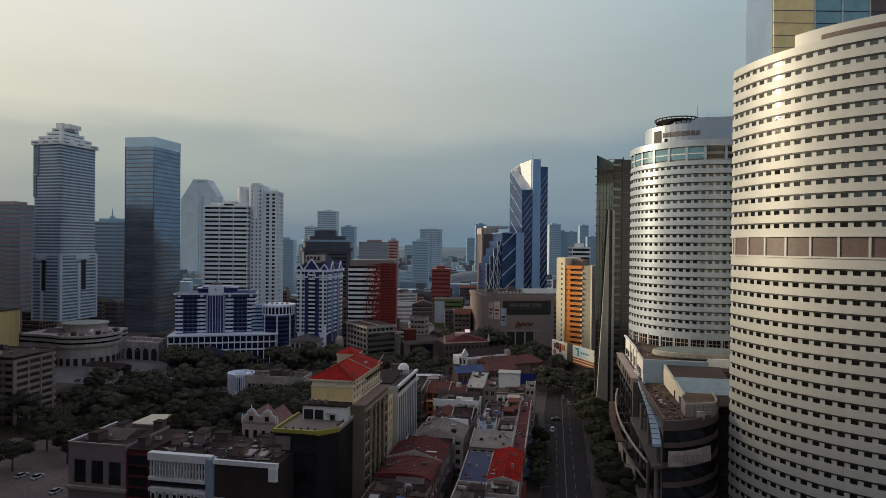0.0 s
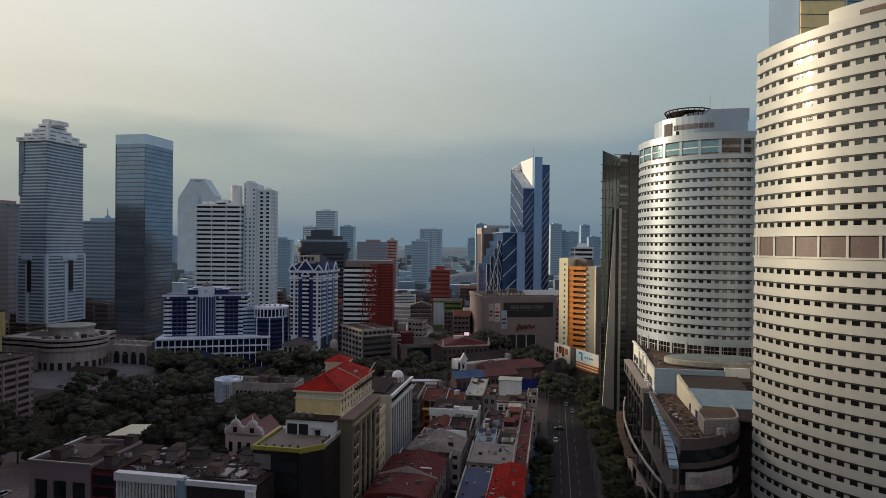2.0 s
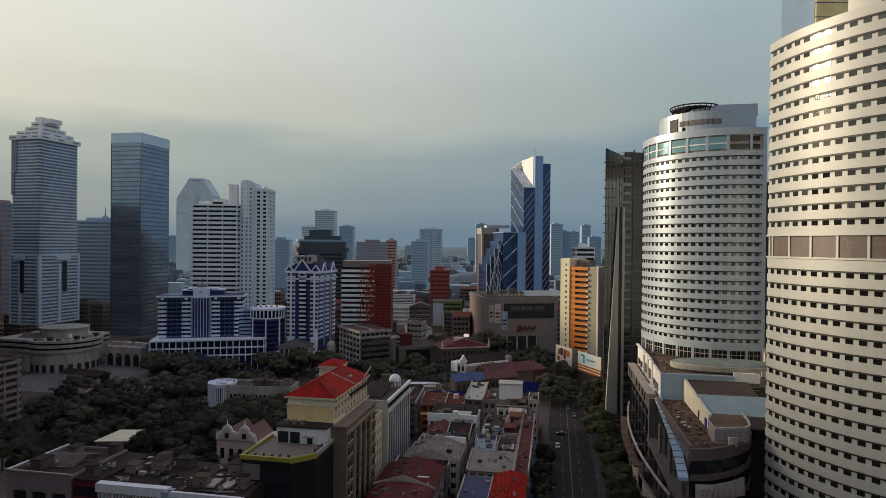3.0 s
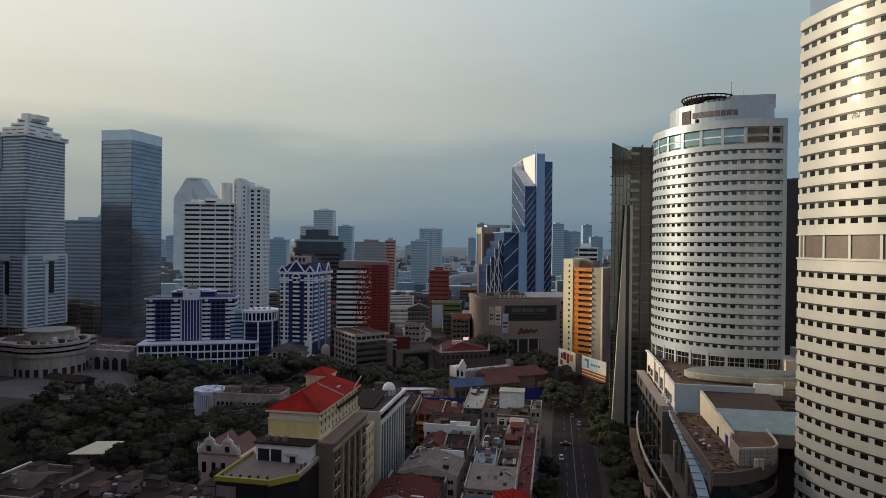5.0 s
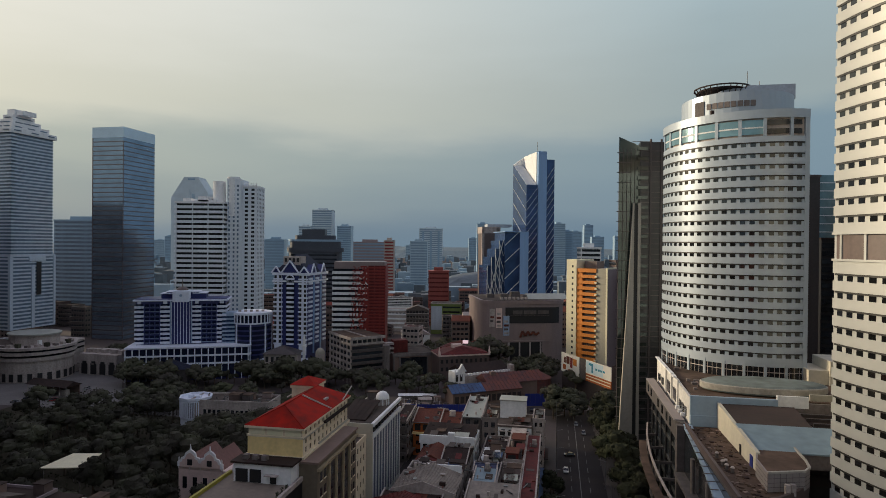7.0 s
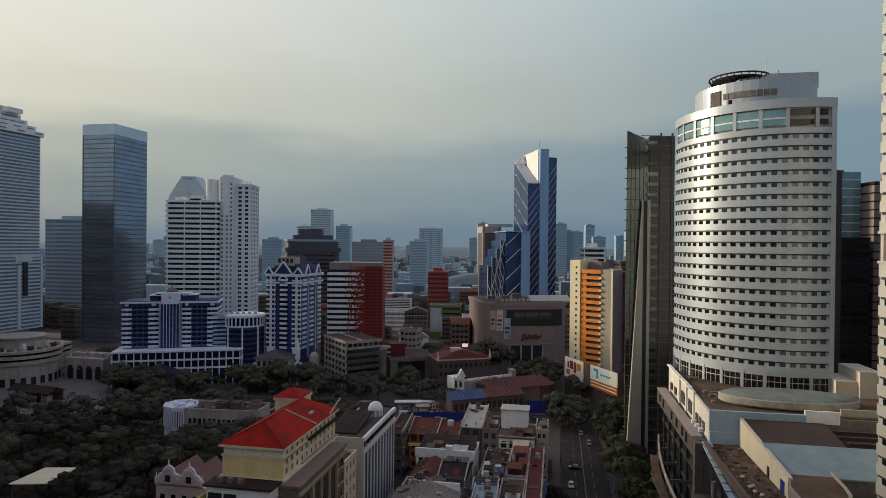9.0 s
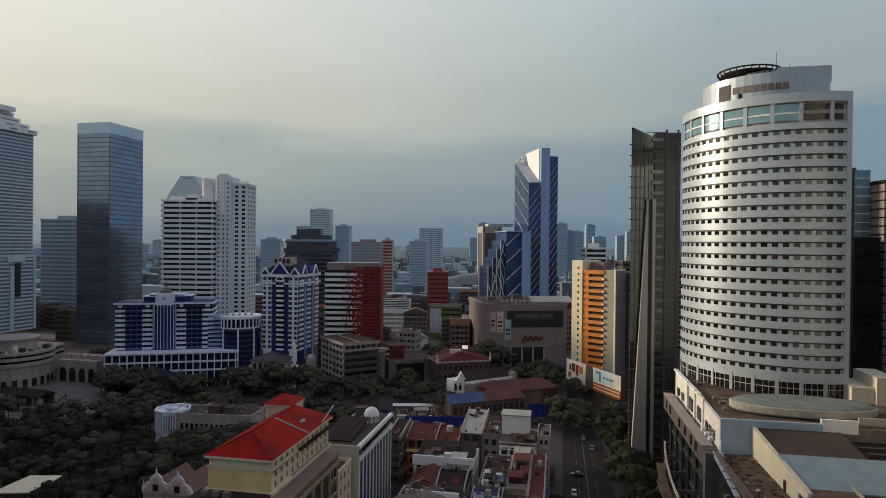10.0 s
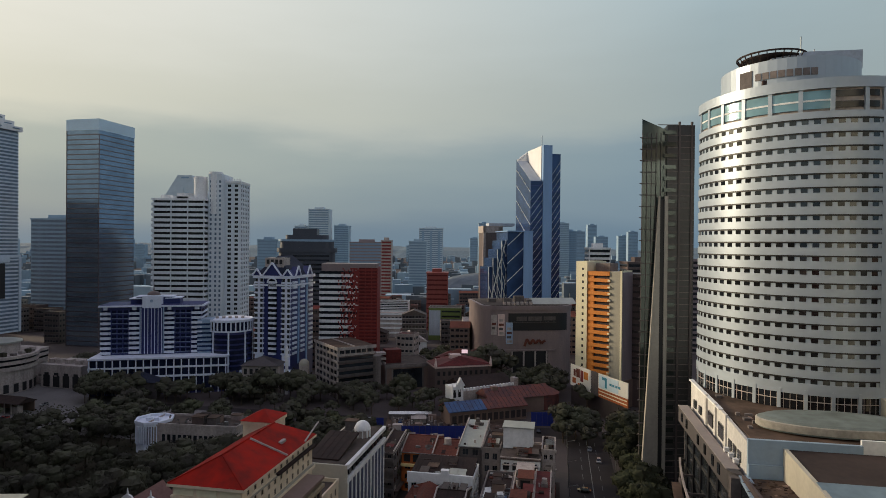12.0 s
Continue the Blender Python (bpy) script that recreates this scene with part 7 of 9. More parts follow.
# left row, between the side street and the back lane
A = [(-51.0, -34.0, 154, 171.5, 9.8, FLAT_ROOF, TAN, "flat", "low dark shophouse with stained flat roof and tanks"),
     (-51.2, -34.0, 172, 186.2, 11.6, MAROON, TAN, "vault", "shophouse under a low curved maroon roof"),
     (-51.3, -34.0, 187.4, 203.6, 12.2, MAROON, MAUVE, "gable_y", "shophouse with wide maroon metal roof and mauve walls"),
     (-49.2, -33.0, 204, 207.8, 12.4, DARK_ROOF, GREY, "shed", "low lean-to with black sheet roof"),
     (-47.4, -30.2, 208, 222.6, 13.2, DUSTY_SHEET, OFFWHITE, "gable_y", "shophouse with a broad dusty beige metal roof"),
     (-46.6, -30.4, 223, 229.6, 13.0, FLAT_ROOF, OFFWHITE, "flat", "narrow shophouse with white parapet and condensers"),
     (-46.4, -38.4, 230, 246, 12.8, RUST, OFFWHITE, "gable_y", "shophouse with faded red-brown tile roof"),
     (-38.0, -30.2, 230, 246, 13.4, DARK_ROOF, OFFWHITE, "gable_x", "shophouse with sooty roof and pale walls"),
     (-48.2, -30.0, 247, 261, 14.0, DARK_ROOF, WHITE, "flat", "white shophouse with long pale parapet")]
LEFT = [shophouse(a0, a1, b0, b1, h, rm, wm, st, lb, 100 + k) for k, (a0, a1, b0, b1, h, rm, wm, st, lb) in enumerate(A)]
shed = part("roof_shed", Geo().box(-1, 7.0, -4.2, -0.6, 9.8, 12.6), WHITE, LEFT[1], "white rooftop shed")
part("shed_roof", Geo().gable(-1.2, 7.2, -4.4, -0.4, 12.6, 0.9, "x"), GREY_ROOF, shed)
part("wall_unit", Geo().box(-4.0, -1.9, -0.5, 0.0, 9.6, 12.8), OFFWHITE, LEFT[2])
part("light_strip", Geo().box(3.2, 6.6, 2.6, 3.2, 13.9, 14.1), WHITE, LEFT[2])
part("white_parapet", Geo().box(-2.0, 8.1, -0.4, 0.2, 12.4, 15.6), WHITE, LEFT[5])
for k in range(5):
    part("condenser", Geo().box(-6.4 + k * 1.3, -5.4 + k * 1.3, 0.4, 1.3, 14.0, 15.2 + 0.3 * (k % 2)), OFFWHITE, LEFT[5])
part("front_parapet", Geo().box(-9.3, 9.3, -0.5, 0.2, 13.6, 16.4), WHITE, LEFT[8])
part("parapet_box", Geo().box(0.4, 2.6, -0.8, 0.8, 14.0, 17.6), WHITE, LEFT[8])
part("dark_roof", Geo().prism([(-8.8, 1.4), (8.8, 1.4), (8.8, 13.4), (-8.8, 13.4)], [15.0, 15.0, 16.6, 16.6], [15.3, 15.3, 16.9, 16.9]), DARK_ROOF, LEFT[8], "long sooty sheet roof")
seams(LEFT[8], -8.8, 8.8, 1.4, 13.4, 15.3, 16.9, DARK_ROOF, 0.9)
part("second_ridge", Geo().gable(-2.2, 3.6, 3, 15.5, 13.2, 1.5, "y", 0.2), RUST, LEFT[6])
for k in range(3):
    part("grey_lid", Geo().box(-3.4 + k * 2.4, -1.4 + k * 2.4, 9, 14, 15.2, 15.45), GREY_ROOF, LEFT[7])
# right row, along the main road
B = [(-26.4, -18.8, 156, 172.5, 11.6, FLAT_ROOF, OFFWHITE, "flat", "white-fronted shophouse with flat dirty roof"),
     (-18.3, -9.0, 166.5, 174.5, 11.0, GREY_ROOF, WHITE, "flat", "small white front block before the red roof"),
     (-18.2, -9.2, 175, 202, 12.0, RED_ROOF, OFFWHITE, "gable_y", "long shophouse with bright red metal roof"),
     (-26.8, -18.8, 173.5, 198, 9.8, PURPLE, GREY, "shed", "low shophouse with violet-blue sheet roof"),
     (-27.0, -13.2, 203, 216.4, 12.2, DUSTY_SHEET, OFFWHITE, "shed", "shophouse with broad grey metal roof and white slatted front"),
     (-26.6, -20.4, 217.4, 227, 12.6, SKY_ROOF, OFFWHITE, "shed", "shophouse with pale blue patched sheet roof"),
     (-27.6, -20.8, 227.6, 235, 12.6, PURPLE, GREY, "gable_x", "shophouse with deep violet-blue roof"),
     (-20.0, -13.4, 217.4, 236, 12.2, FLAT_ROOF, TAN, "flat", "shophouse with crowded rooftop of tanks"),
     (-27.2, -19.4, 235.8, 262, 12.0, DARK_ROOF, GREY, "flat", "shophouse with rows of slanted white units on its roof"),
     (-19.0, -13.2, 237, 262, 12.8, RUST, PINK, "flat", "brown shophouse with roof rooms and rusty sheets"),
     (-12.9, -8.8, 204, 262, 11.4, MAROON, TAN, "shed", "long narrow brown roadside shophouse with pale coping")]
RIGHT = [shophouse(a0, a1, b0, b1, h, rm, wm, st, lb, 140 + k) for k, (a0, a1, b0, b1, h, rm, wm, st, lb) in enumerate(B)]
for k in range(12):
    part("white_slat", Geo().box(-6.6 + k * 0.62, -6.25 + k * 0.62, -0.45, -0.05, 6.4, 10.4), WHITE, RIGHT[4])
part("slat_beam", Geo().box(-6.8, 0.8, -0.5, 0.0, 10.4, 10.8), OFFWHITE, RIGHT[4])
for j in range(2):
    for k in range(5):
        u = part("roof_light", Geo().prism([(0, 0), (1.7, 0), (1.7, 1.1), (0, 1.1)], 0, [0.5, 0.5, 1.2, 1.2]), WHITE, RIGHT[8], at=pose(-3.0 + j * 3.6, 2.0 + k * 2.2, 12.15, 0, 0, 18))
for x0, x1, y0, y1, z, m in ((-2.6, 1.2, 0.6, 4.6, 15.4, MAROON), (-1.4, 2.6, 12, 17, 16.2, TAN), (-2.2, 2.4, 19, 24, 15.8, OFFWHITE), (0.4, 2.6, 6, 10, 15.0, RUST)):
    hut = part("roof_room", Geo().box(x0, x1, y0, y1, 12.8, z), m, RIGHT[9])
    part("room_roof", Geo().prism([(x0 - 0.3, y0 - 0.4), (x1 + 0.3, y0 - 0.4), (x1 + 0.3, y1), (x0 - 0.3, y1)], [z, z, z + 0.5, z + 0.5], [z + 0.15, z + 0.15, z + 0.65, z + 0.65]), (RUST, GREY_ROOF, MAROON, OFFWHITE)[int(y0) % 4], hut)
    part("room_opening", Geo().box(x0 + 0.6, x1 - 0.8, y0 - 0.08, y0 + 0.1, 13.2, z - 0.6), DARK, hut)
part("coping", Geo().box(1.9, 2.35, -0.4, 58, 11.4, 13.0), OFFWHITE, RIGHT[10])
# end of the blocks: dark, orange, grey and white houses
E = [(-61.6, -57.2, 264.5, 280, 15.0, DARK_ROOF, DGREY, "shed", "dark narrow house with stacked balconies"),
     (-56.8, -46.6, 273, 292, 12.6, RUST, DORANGE, "gable_x", "orange-walled house with wide rust-red tile roof"),
     (-46.4, -38.8, 274, 291, 12.2, RUST, OFFWHITE, "gable_x", "smaller pale house with rust roof and water tank"),
     (-38.2, -31.0, 275.6, 298, 15.0, PALE_ROOF, DGREY, "shed", "narrow dark house with pale patched metal roof"),
     (-30.4, -24.6, 271.5, 289, 15.6, FLAT_ROOF, GREY, "flat", "four-storey grey house with small barred windows"),
     (-24.0, -12.0, 267, 283, 14.6, GREY_ROOF, WHITE, "flat", "white four-storey house with rooftop room"),
     (-11.7, -7.6, 270, 283, 16.8, FLAT_ROOF, OFFWHITE, "flat", "slim pale house with a small wall sign")]
made = [shophouse(a0, a1, b0, b1, h, rm, wm, st, lb, 170 + k) for k, (a0, a1, b0, b1, h, rm, wm, st, lb) in enumerate(E)]
for k in range(4):
    part("balcony", Geo().box(-2.4, 2.4, -0.9, 0.05, 2.6 + k * 3.2, 3.7 + k * 3.2), DGREY, made[0])
pr = part("rooftop_room", Geo().box(-5.8, 3.6, 6.4, 13, 14.7, 22.6), WHITE, made[5], "white rooftop room")
part("room_roof", Geo().box(-6.1, 3.9, 6.0, 13.4, 22.6, 22.9), PALE_ROOF, pr)
part("room_window", Geo().box(-1.6, 0.2, 6.25, 6.45, 15.6, 16.6), DARK, pr)
part("front_roof", Geo().prism([(-6.2, -0.6), (6.2, -0.6), (6.2, 6.0), (-6.2, 6.0)], [15.0, 15.0, 16.0, 16.0], [15.3, 15.3, 16.3, 16.3]), GREY_ROOF, made[5])
for k in range(4):
    w = part("opening", Geo().box(-5.3 + k * 2.9, -3.5 + k * 2.9, -0.12, 0.3, 11.6, 13.2), DARK, made[5])
    part("awning", Geo().box(-5.5 + k * 2.9, -3.3 + k * 2.9, -0.9, -0.1, 13.2, 13.45), OFFWHITE, w)
    part("condenser", Geo().box(-4.9 + k * 2.9, -3.9 + k * 2.9, -0.75, -0.1, 10.6, 11.4), OFFWHITE, w)
part("wall_sign", Geo().box(-1.2, 1.2, -0.15, 0.0, 11.4, 14.6), OFFWHITE, made[6], "small pale wall sign")
part("sign_bar", Geo().box(-0.8, 0.8, -0.2, -0.15, 12.4, 13.0), GREY, made[6])
part("yellow_valance", Geo().box(-5.2, 5.2, -0.9, 0.1, 8.2, 9.0), YELLOW_WALL, made[1])
for k in range(3):
    part("arch_window", Geo().box(-4.4 + k * 3.1, -2.2 + k * 3.1, -0.1, 0.1, 9.6, 11.8), DARK, made[1])
for k in range(2):
    part("front_window", Geo().box(-2.8 + k * 3, -0.6 + k * 3, -0.1, 0.1, 9.0, 11.0), DARK, made[2])
tank = part("tank_stand", Geo().box(-1.6, 1.2, 5, 7.4, 12.6, 14.0), GREY, made[2])
part("water_tank", Geo().cyl(-0.2, 6.2, 1.2, 14.0, 15.8, 16), OFFWHITE, tank)

# blue site hoarding and building rubble behind the blocks
HO = gthing("hoarding", "bright blue sheet-metal site hoarding", "hoarding", -51.5, 328, 12)
for k in range(11):
    part("panel", Geo().box(-19 + k * 2.5, -16.6 + k * 2.5, 0, 0.12, 0.1, 5.4), BLUE_SHEET, HO)
    part("post", Geo().box(-19.1 + k * 2.5, -18.9 + k * 2.5, 0.1, 0.35, 0, 5.7), DGREY, HO)
HO2 = gthing("hoarding", "short blue site hoarding beside the road", "hoarding", -13.5, 354.5, 12)
for k in range(4):
    part("panel", Geo().box(-5 + k * 2.5, -2.6 + k * 2.5, 0, 0.12, 0.1, 6.2), BLUE_SHEET, HO2)
rnd = random.Random(9)
CS = gthing("construction_site", "cleared building site with sheds, pipes and rubble", "building site", -65, 330, 12)
part("ground_slab", Geo().box(-14, 44, 0, 28, 0, 0.3), DIRT_ROOF, CS)
rubble = Geo()
for k in range(260):
    x, y = rnd.uniform(-13, 40), rnd.uniform(1, 27)
    if x > 8 and y > 12:
        continue
    h, q = rnd.uniform(0.2, 1.6), rnd.uniform(0.3, 1.5)
    rubble.prism([(x, y), (x + q, y + rnd.uniform(-0.4, 0.4)), (x + q * 0.9, y + q), (x - 0.2, y + q * 0.8)], 0.3, 0.3 + h, rnd.randrange(6))
part("rubble", rubble, (GREY, OFFWHITE, TAN, DGREY, DIRT_ROOF, DARK_ROOF), CS, "heaps of boards, blocks and rubble", kind="stuff")
for k in range(14):
    x, y = rnd.uniform(-12, 8), rnd.uniform(3, 17)
    part("stub_column", Geo().box(x, x + 0.6, y, y + 0.6, 0.3, rnd.uniform(2, 5)), rnd.choice((GREY, OFFWHITE)), CS)
for k in range(5):
    x, y = rnd.uniform(-11, 5), rnd.uniform(4, 20)
    hut = part("site_cabin", Geo().box(x, x + rnd.uniform(3, 6), y, y + 2.6, 0.3, 3.0), rnd.choice((OFFWHITE, GREY, TAN)), CS)
part("long_shed", Geo().box(-13, 6, 22, 25, 0.3, 2.8), DGREY, CS)
part("long_shed_roof", Geo().gable(-13.3, 6.3, 21.7, 25.3, 2.8, 0.9, along="x"), WHITE, CS, "long white shed roof")
part("short_shed_roof", Geo().gable(-3, 4, 15, 18.5, 2.6, 1.0, along="x"), OFFWHITE, CS)
part("blue_screen", Geo().box(-17.5, -14.4, 6, 6.15, 0.2, 5.6), BLUE_SHEET, CS)

# long hall with blue and red roof, crenellated white wall and gable
HL = thing("market_hall", "long low hall with faded blue and red metal roof", "hall", 10.0, 347.8, 0, 21.5)
part("wall", Geo().box(0.4, 38.6, 0.5, 11.5, 0, 6.6).gable(0.4, 38.6, 0.5, 11.5, 6.6, 2.6, "x"), TAN, HL)
for k in range(13):
    part("wall_bay", Geo().box(1.6 + k * 2.9, 3.6 + k * 2.9, 0.35, 0.55, 1.2, 4.6), DBROWN, HL)
part("blue_roof", Geo().prism([(-0.4, -0.5), (18, -0.5), (18, 6), (-0.4, 6)], [6.3, 6.3, 9.3, 9.3], [6.6, 6.6, 9.6, 9.6]), BLUE_ROOF, HL, "faded blue metal roof slope")
part("red_roof", Geo().prism([(18, -0.5), (39, -0.5), (39, 6), (18, 6)], [6.3, 6.3, 9.3, 9.3], [6.6, 6.6, 9.6, 9.6]), HALL_RED, HL, "rust-red metal roof slope")
part("back_slope", Geo().prism([(-0.4, 6), (39, 6), (39, 12.5), (-0.4, 12.5)], [9.3, 9.3, 6.3, 6.3], [9.6, 9.6, 6.6, 6.6]), HALL_RED, HL)
seams(HL, -0.4, 39, -0.5, 6, 6.6, 9.6, DARK_ROOF, 2.0)
HB = thing("market_hall", "rear red-roofed market hall with rounded end", "hall", 29.0, 366.0, 0, 21.5)
part("wall", Geo().box(0.4, 33.0, 0.5, 14.5, 0, 7.4), TAN, HB)
part("roof", Geo().gable(0, 34, 0, 15, 7.4, 4.0, "x", 0.5), HALL_RED, HB, "rust-red pitched metal roof")
part("round_end", Geo().cyl(33, 7.5, 7.9, 0, 7.4, 20).cyl(33, 7.5, 8.3, 7.4, 11.2, 20, 0.4), HALL_RED, HB)
part("ridge_box", Geo().box(4, 7, 5.5, 8, 10.4, 12.2), TAN, HB)
seams(HB, 0, 34, -0.5, 7.5, 7.4, 11.4, DARK_ROOF, 2.2)
CW = thing("crenellated_wall", "white crenellated wall with pointed end gable", "wall", 27.5, 382.5, 0, 30)
part("wall", Geo().box(-14, 19, 0, 1.2, 0, 9.0), OFFWHITE, CW)
for k in range(17):
    part("merlon", Geo().box(-13.6 + k * 1.95, -12.6 + k * 1.95, -0.1, 1.3, 9.0, 10.2), WHITE, CW)
part("gable_tower", Geo().box(-20, -14, -3, 4, 0, 12.4), WHITE, CW)
part("gable_point", Geo().gable(-18.2, -13.0, -3.2, -1.8, 12.4, 4.2), WHITE, CW)
for k in range(4):
    part("pinnacle", Geo().cyl(-20 + k * 1.9, -3, 0.45, 10, 14.4, 8, 0.2), WHITE, CW)
for x in (-18.9, -16.2):
    part("tower_window", Geo().box(x - 0.7, x + 0.7, -3.1, -2.9, 7.4, 11), DARK, CW)
part("green_roof", Geo().gable(-12, 19, 2, 18, 9.6, 4.0, along="x"), DARK_ROOF, CW)
part("hall_wall", Geo().box(-12, 19, 2, 18, 0, 9.6), DGREY, CW)
part("end_turret", Geo().box(18, 20.5, -0.6, 3, 0, 12.6), OFFWHITE, CW)


# ---- far skyline ----
def far_block(label, x, y, w, d, h, wall, glass=HAZE_G, floors=0, cat="tower", name="office_tower", solid=0.5, turn=0, tiny=False):
    T = thing(name, label, cat, x, y, 0, turn, group="distant towers")
    n = floors or max(2, int(h / 4))
    part("wall", Geo().box(-w / 2, w / 2, 0, d, 0, h), wall, T)
    part("roof_edge", Geo().box(-w / 2 - 0.4, w / 2 + 0.4, -0.4, d + 0.4, h, h + 1.2), wall, T)
    part("roof_plant", Geo().box(-w / 4, w / 5, d * 0.25, d * 0.7, h + 1.2, h + 4.5), wall, T)
    me = Geo().box(-w / 2 + 0.8, w / 2 - 0.8, -0.25, 0.2, 0, h / n * (1 - solid)).mesh("window_band", glass)
    ms = Geo().box(w / 2 - 0.2 if x < 0 else -w / 2 - 0.25, w / 2 + 0.25 if x < 0 else -w / 2 + 0.2, 0.8, d - 0.8, 0, h / n * (1 - solid)).mesh("side_band", glass)
    if tiny:
        g = Geo()
        for k in range(n):
            z = h * k / n + h / n * solid * 0.7
            g.box(-w / 2 + 0.8, w / 2 - 0.8, -0.25, 0.2, z, z + h / n * (1 - solid))
        part("glazing", g, glass, T, kind="stuff")
        return T
    for k in range(n):
        z = h * k / n + h / n * solid * 0.7
        part("window_band", me, None, T, at=Matrix.Translation((0, 0, z)))
        if y < 700:
            part("side_band", ms, None, T, at=Matrix.Translation((0, 0, z)))
    return T


# MAUVE and GLASS_HAZE lift this brown slab as distance haze would
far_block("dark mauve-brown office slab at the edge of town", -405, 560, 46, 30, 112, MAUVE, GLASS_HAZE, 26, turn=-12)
far_block("haze-tinted grey-blue residential slab with fine floor lines", -352, 640, 50, 25, 100, HAZE_B, GLASS_HAZE, 26, turn=-10)
SP = far_block("haze-tinted slate-blue tower with stepped spire", -546, 1000, 34, 30, 96, HAZE_B)
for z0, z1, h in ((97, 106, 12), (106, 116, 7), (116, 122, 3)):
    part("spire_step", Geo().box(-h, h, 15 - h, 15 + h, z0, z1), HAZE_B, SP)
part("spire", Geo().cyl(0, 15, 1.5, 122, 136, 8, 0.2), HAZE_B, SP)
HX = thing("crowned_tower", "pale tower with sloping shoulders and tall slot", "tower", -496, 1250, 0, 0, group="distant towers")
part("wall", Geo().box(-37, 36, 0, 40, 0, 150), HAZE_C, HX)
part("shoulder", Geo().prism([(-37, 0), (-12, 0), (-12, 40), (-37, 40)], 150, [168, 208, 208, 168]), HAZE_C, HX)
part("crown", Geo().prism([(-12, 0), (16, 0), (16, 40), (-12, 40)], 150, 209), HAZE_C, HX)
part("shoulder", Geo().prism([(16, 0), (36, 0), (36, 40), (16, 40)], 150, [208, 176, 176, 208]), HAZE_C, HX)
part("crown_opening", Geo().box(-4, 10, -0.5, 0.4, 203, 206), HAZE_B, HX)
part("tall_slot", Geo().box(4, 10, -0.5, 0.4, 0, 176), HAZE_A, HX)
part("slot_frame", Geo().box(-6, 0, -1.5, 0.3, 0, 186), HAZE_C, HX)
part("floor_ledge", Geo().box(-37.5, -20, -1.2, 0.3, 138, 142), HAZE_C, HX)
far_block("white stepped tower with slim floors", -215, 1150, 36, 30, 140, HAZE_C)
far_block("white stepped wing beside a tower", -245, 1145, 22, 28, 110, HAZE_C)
far_block("haze-tinted grey-blue office tower with fine bands", -180, 1180, 26, 30, 112, HAZE_A)
far_block("haze-tinted slate-blue residential tower with flat roof", -226, 880, 26, 22, 84, HAZE_B)
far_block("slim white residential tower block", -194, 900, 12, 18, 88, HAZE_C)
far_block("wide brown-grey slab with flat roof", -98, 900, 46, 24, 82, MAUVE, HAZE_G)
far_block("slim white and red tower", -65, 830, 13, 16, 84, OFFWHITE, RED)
far_block("haze-tinted pale blue glass tower with bands", -32, 960, 26, 22, 84, HAZE_A, HAZE_G)
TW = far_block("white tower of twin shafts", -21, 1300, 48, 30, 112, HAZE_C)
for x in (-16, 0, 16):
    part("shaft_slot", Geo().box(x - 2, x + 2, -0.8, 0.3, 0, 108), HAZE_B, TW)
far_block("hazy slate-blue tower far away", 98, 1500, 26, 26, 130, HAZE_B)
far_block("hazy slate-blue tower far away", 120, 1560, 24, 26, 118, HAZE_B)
far_block("stepped haze-blue tower far away", 262, 1400, 26, 26, 128, HAZE_A)
far_block("stepped haze-blue tower far away", 285, 1420, 22, 26, 112, HAZE_B)
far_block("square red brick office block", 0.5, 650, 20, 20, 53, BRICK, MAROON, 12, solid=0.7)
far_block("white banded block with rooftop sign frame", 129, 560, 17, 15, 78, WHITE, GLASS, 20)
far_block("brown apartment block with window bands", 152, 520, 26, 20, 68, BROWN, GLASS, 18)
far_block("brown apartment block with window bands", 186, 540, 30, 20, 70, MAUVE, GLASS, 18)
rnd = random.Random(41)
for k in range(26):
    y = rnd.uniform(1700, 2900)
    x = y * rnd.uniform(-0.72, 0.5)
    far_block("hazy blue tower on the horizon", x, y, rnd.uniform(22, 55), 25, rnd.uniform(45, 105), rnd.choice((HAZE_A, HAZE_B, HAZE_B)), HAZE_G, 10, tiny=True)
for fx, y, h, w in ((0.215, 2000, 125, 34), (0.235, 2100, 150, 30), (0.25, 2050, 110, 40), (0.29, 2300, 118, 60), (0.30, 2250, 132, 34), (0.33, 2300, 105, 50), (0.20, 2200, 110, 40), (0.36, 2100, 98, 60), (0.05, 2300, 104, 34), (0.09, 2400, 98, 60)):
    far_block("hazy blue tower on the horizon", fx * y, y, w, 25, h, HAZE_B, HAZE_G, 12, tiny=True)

# wooded ridge and the carpet of small far houses
ridge = Geo()
N = 160
tops = []
for k in range(N + 1):
    x = -4600 + 9200 * k / N
    h = 42 + 30 * noise.noise(Vector((k * 0.11, 3.1, 0))) + 10 * noise.noise(Vector((k * 0.7, 1.1, 0)))
    tops.append((x, h))
for (x0, h0), (x1, h1) in zip(tops, tops[1:]):
    ridge.poly([(x0, 3600, -1), (x1, 3600, -1), (x1, 3900, h1), (x0, 3900, h0)])
    ridge.poly([(x0, 3900, h0), (x1, 3900, h1), (x1, 4500, h1 + 20), (x0, 4500, h0 + 20)])
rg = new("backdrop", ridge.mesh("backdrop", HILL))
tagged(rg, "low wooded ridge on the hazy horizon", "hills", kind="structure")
hump = Geo()
hx, hy = 95, 1150
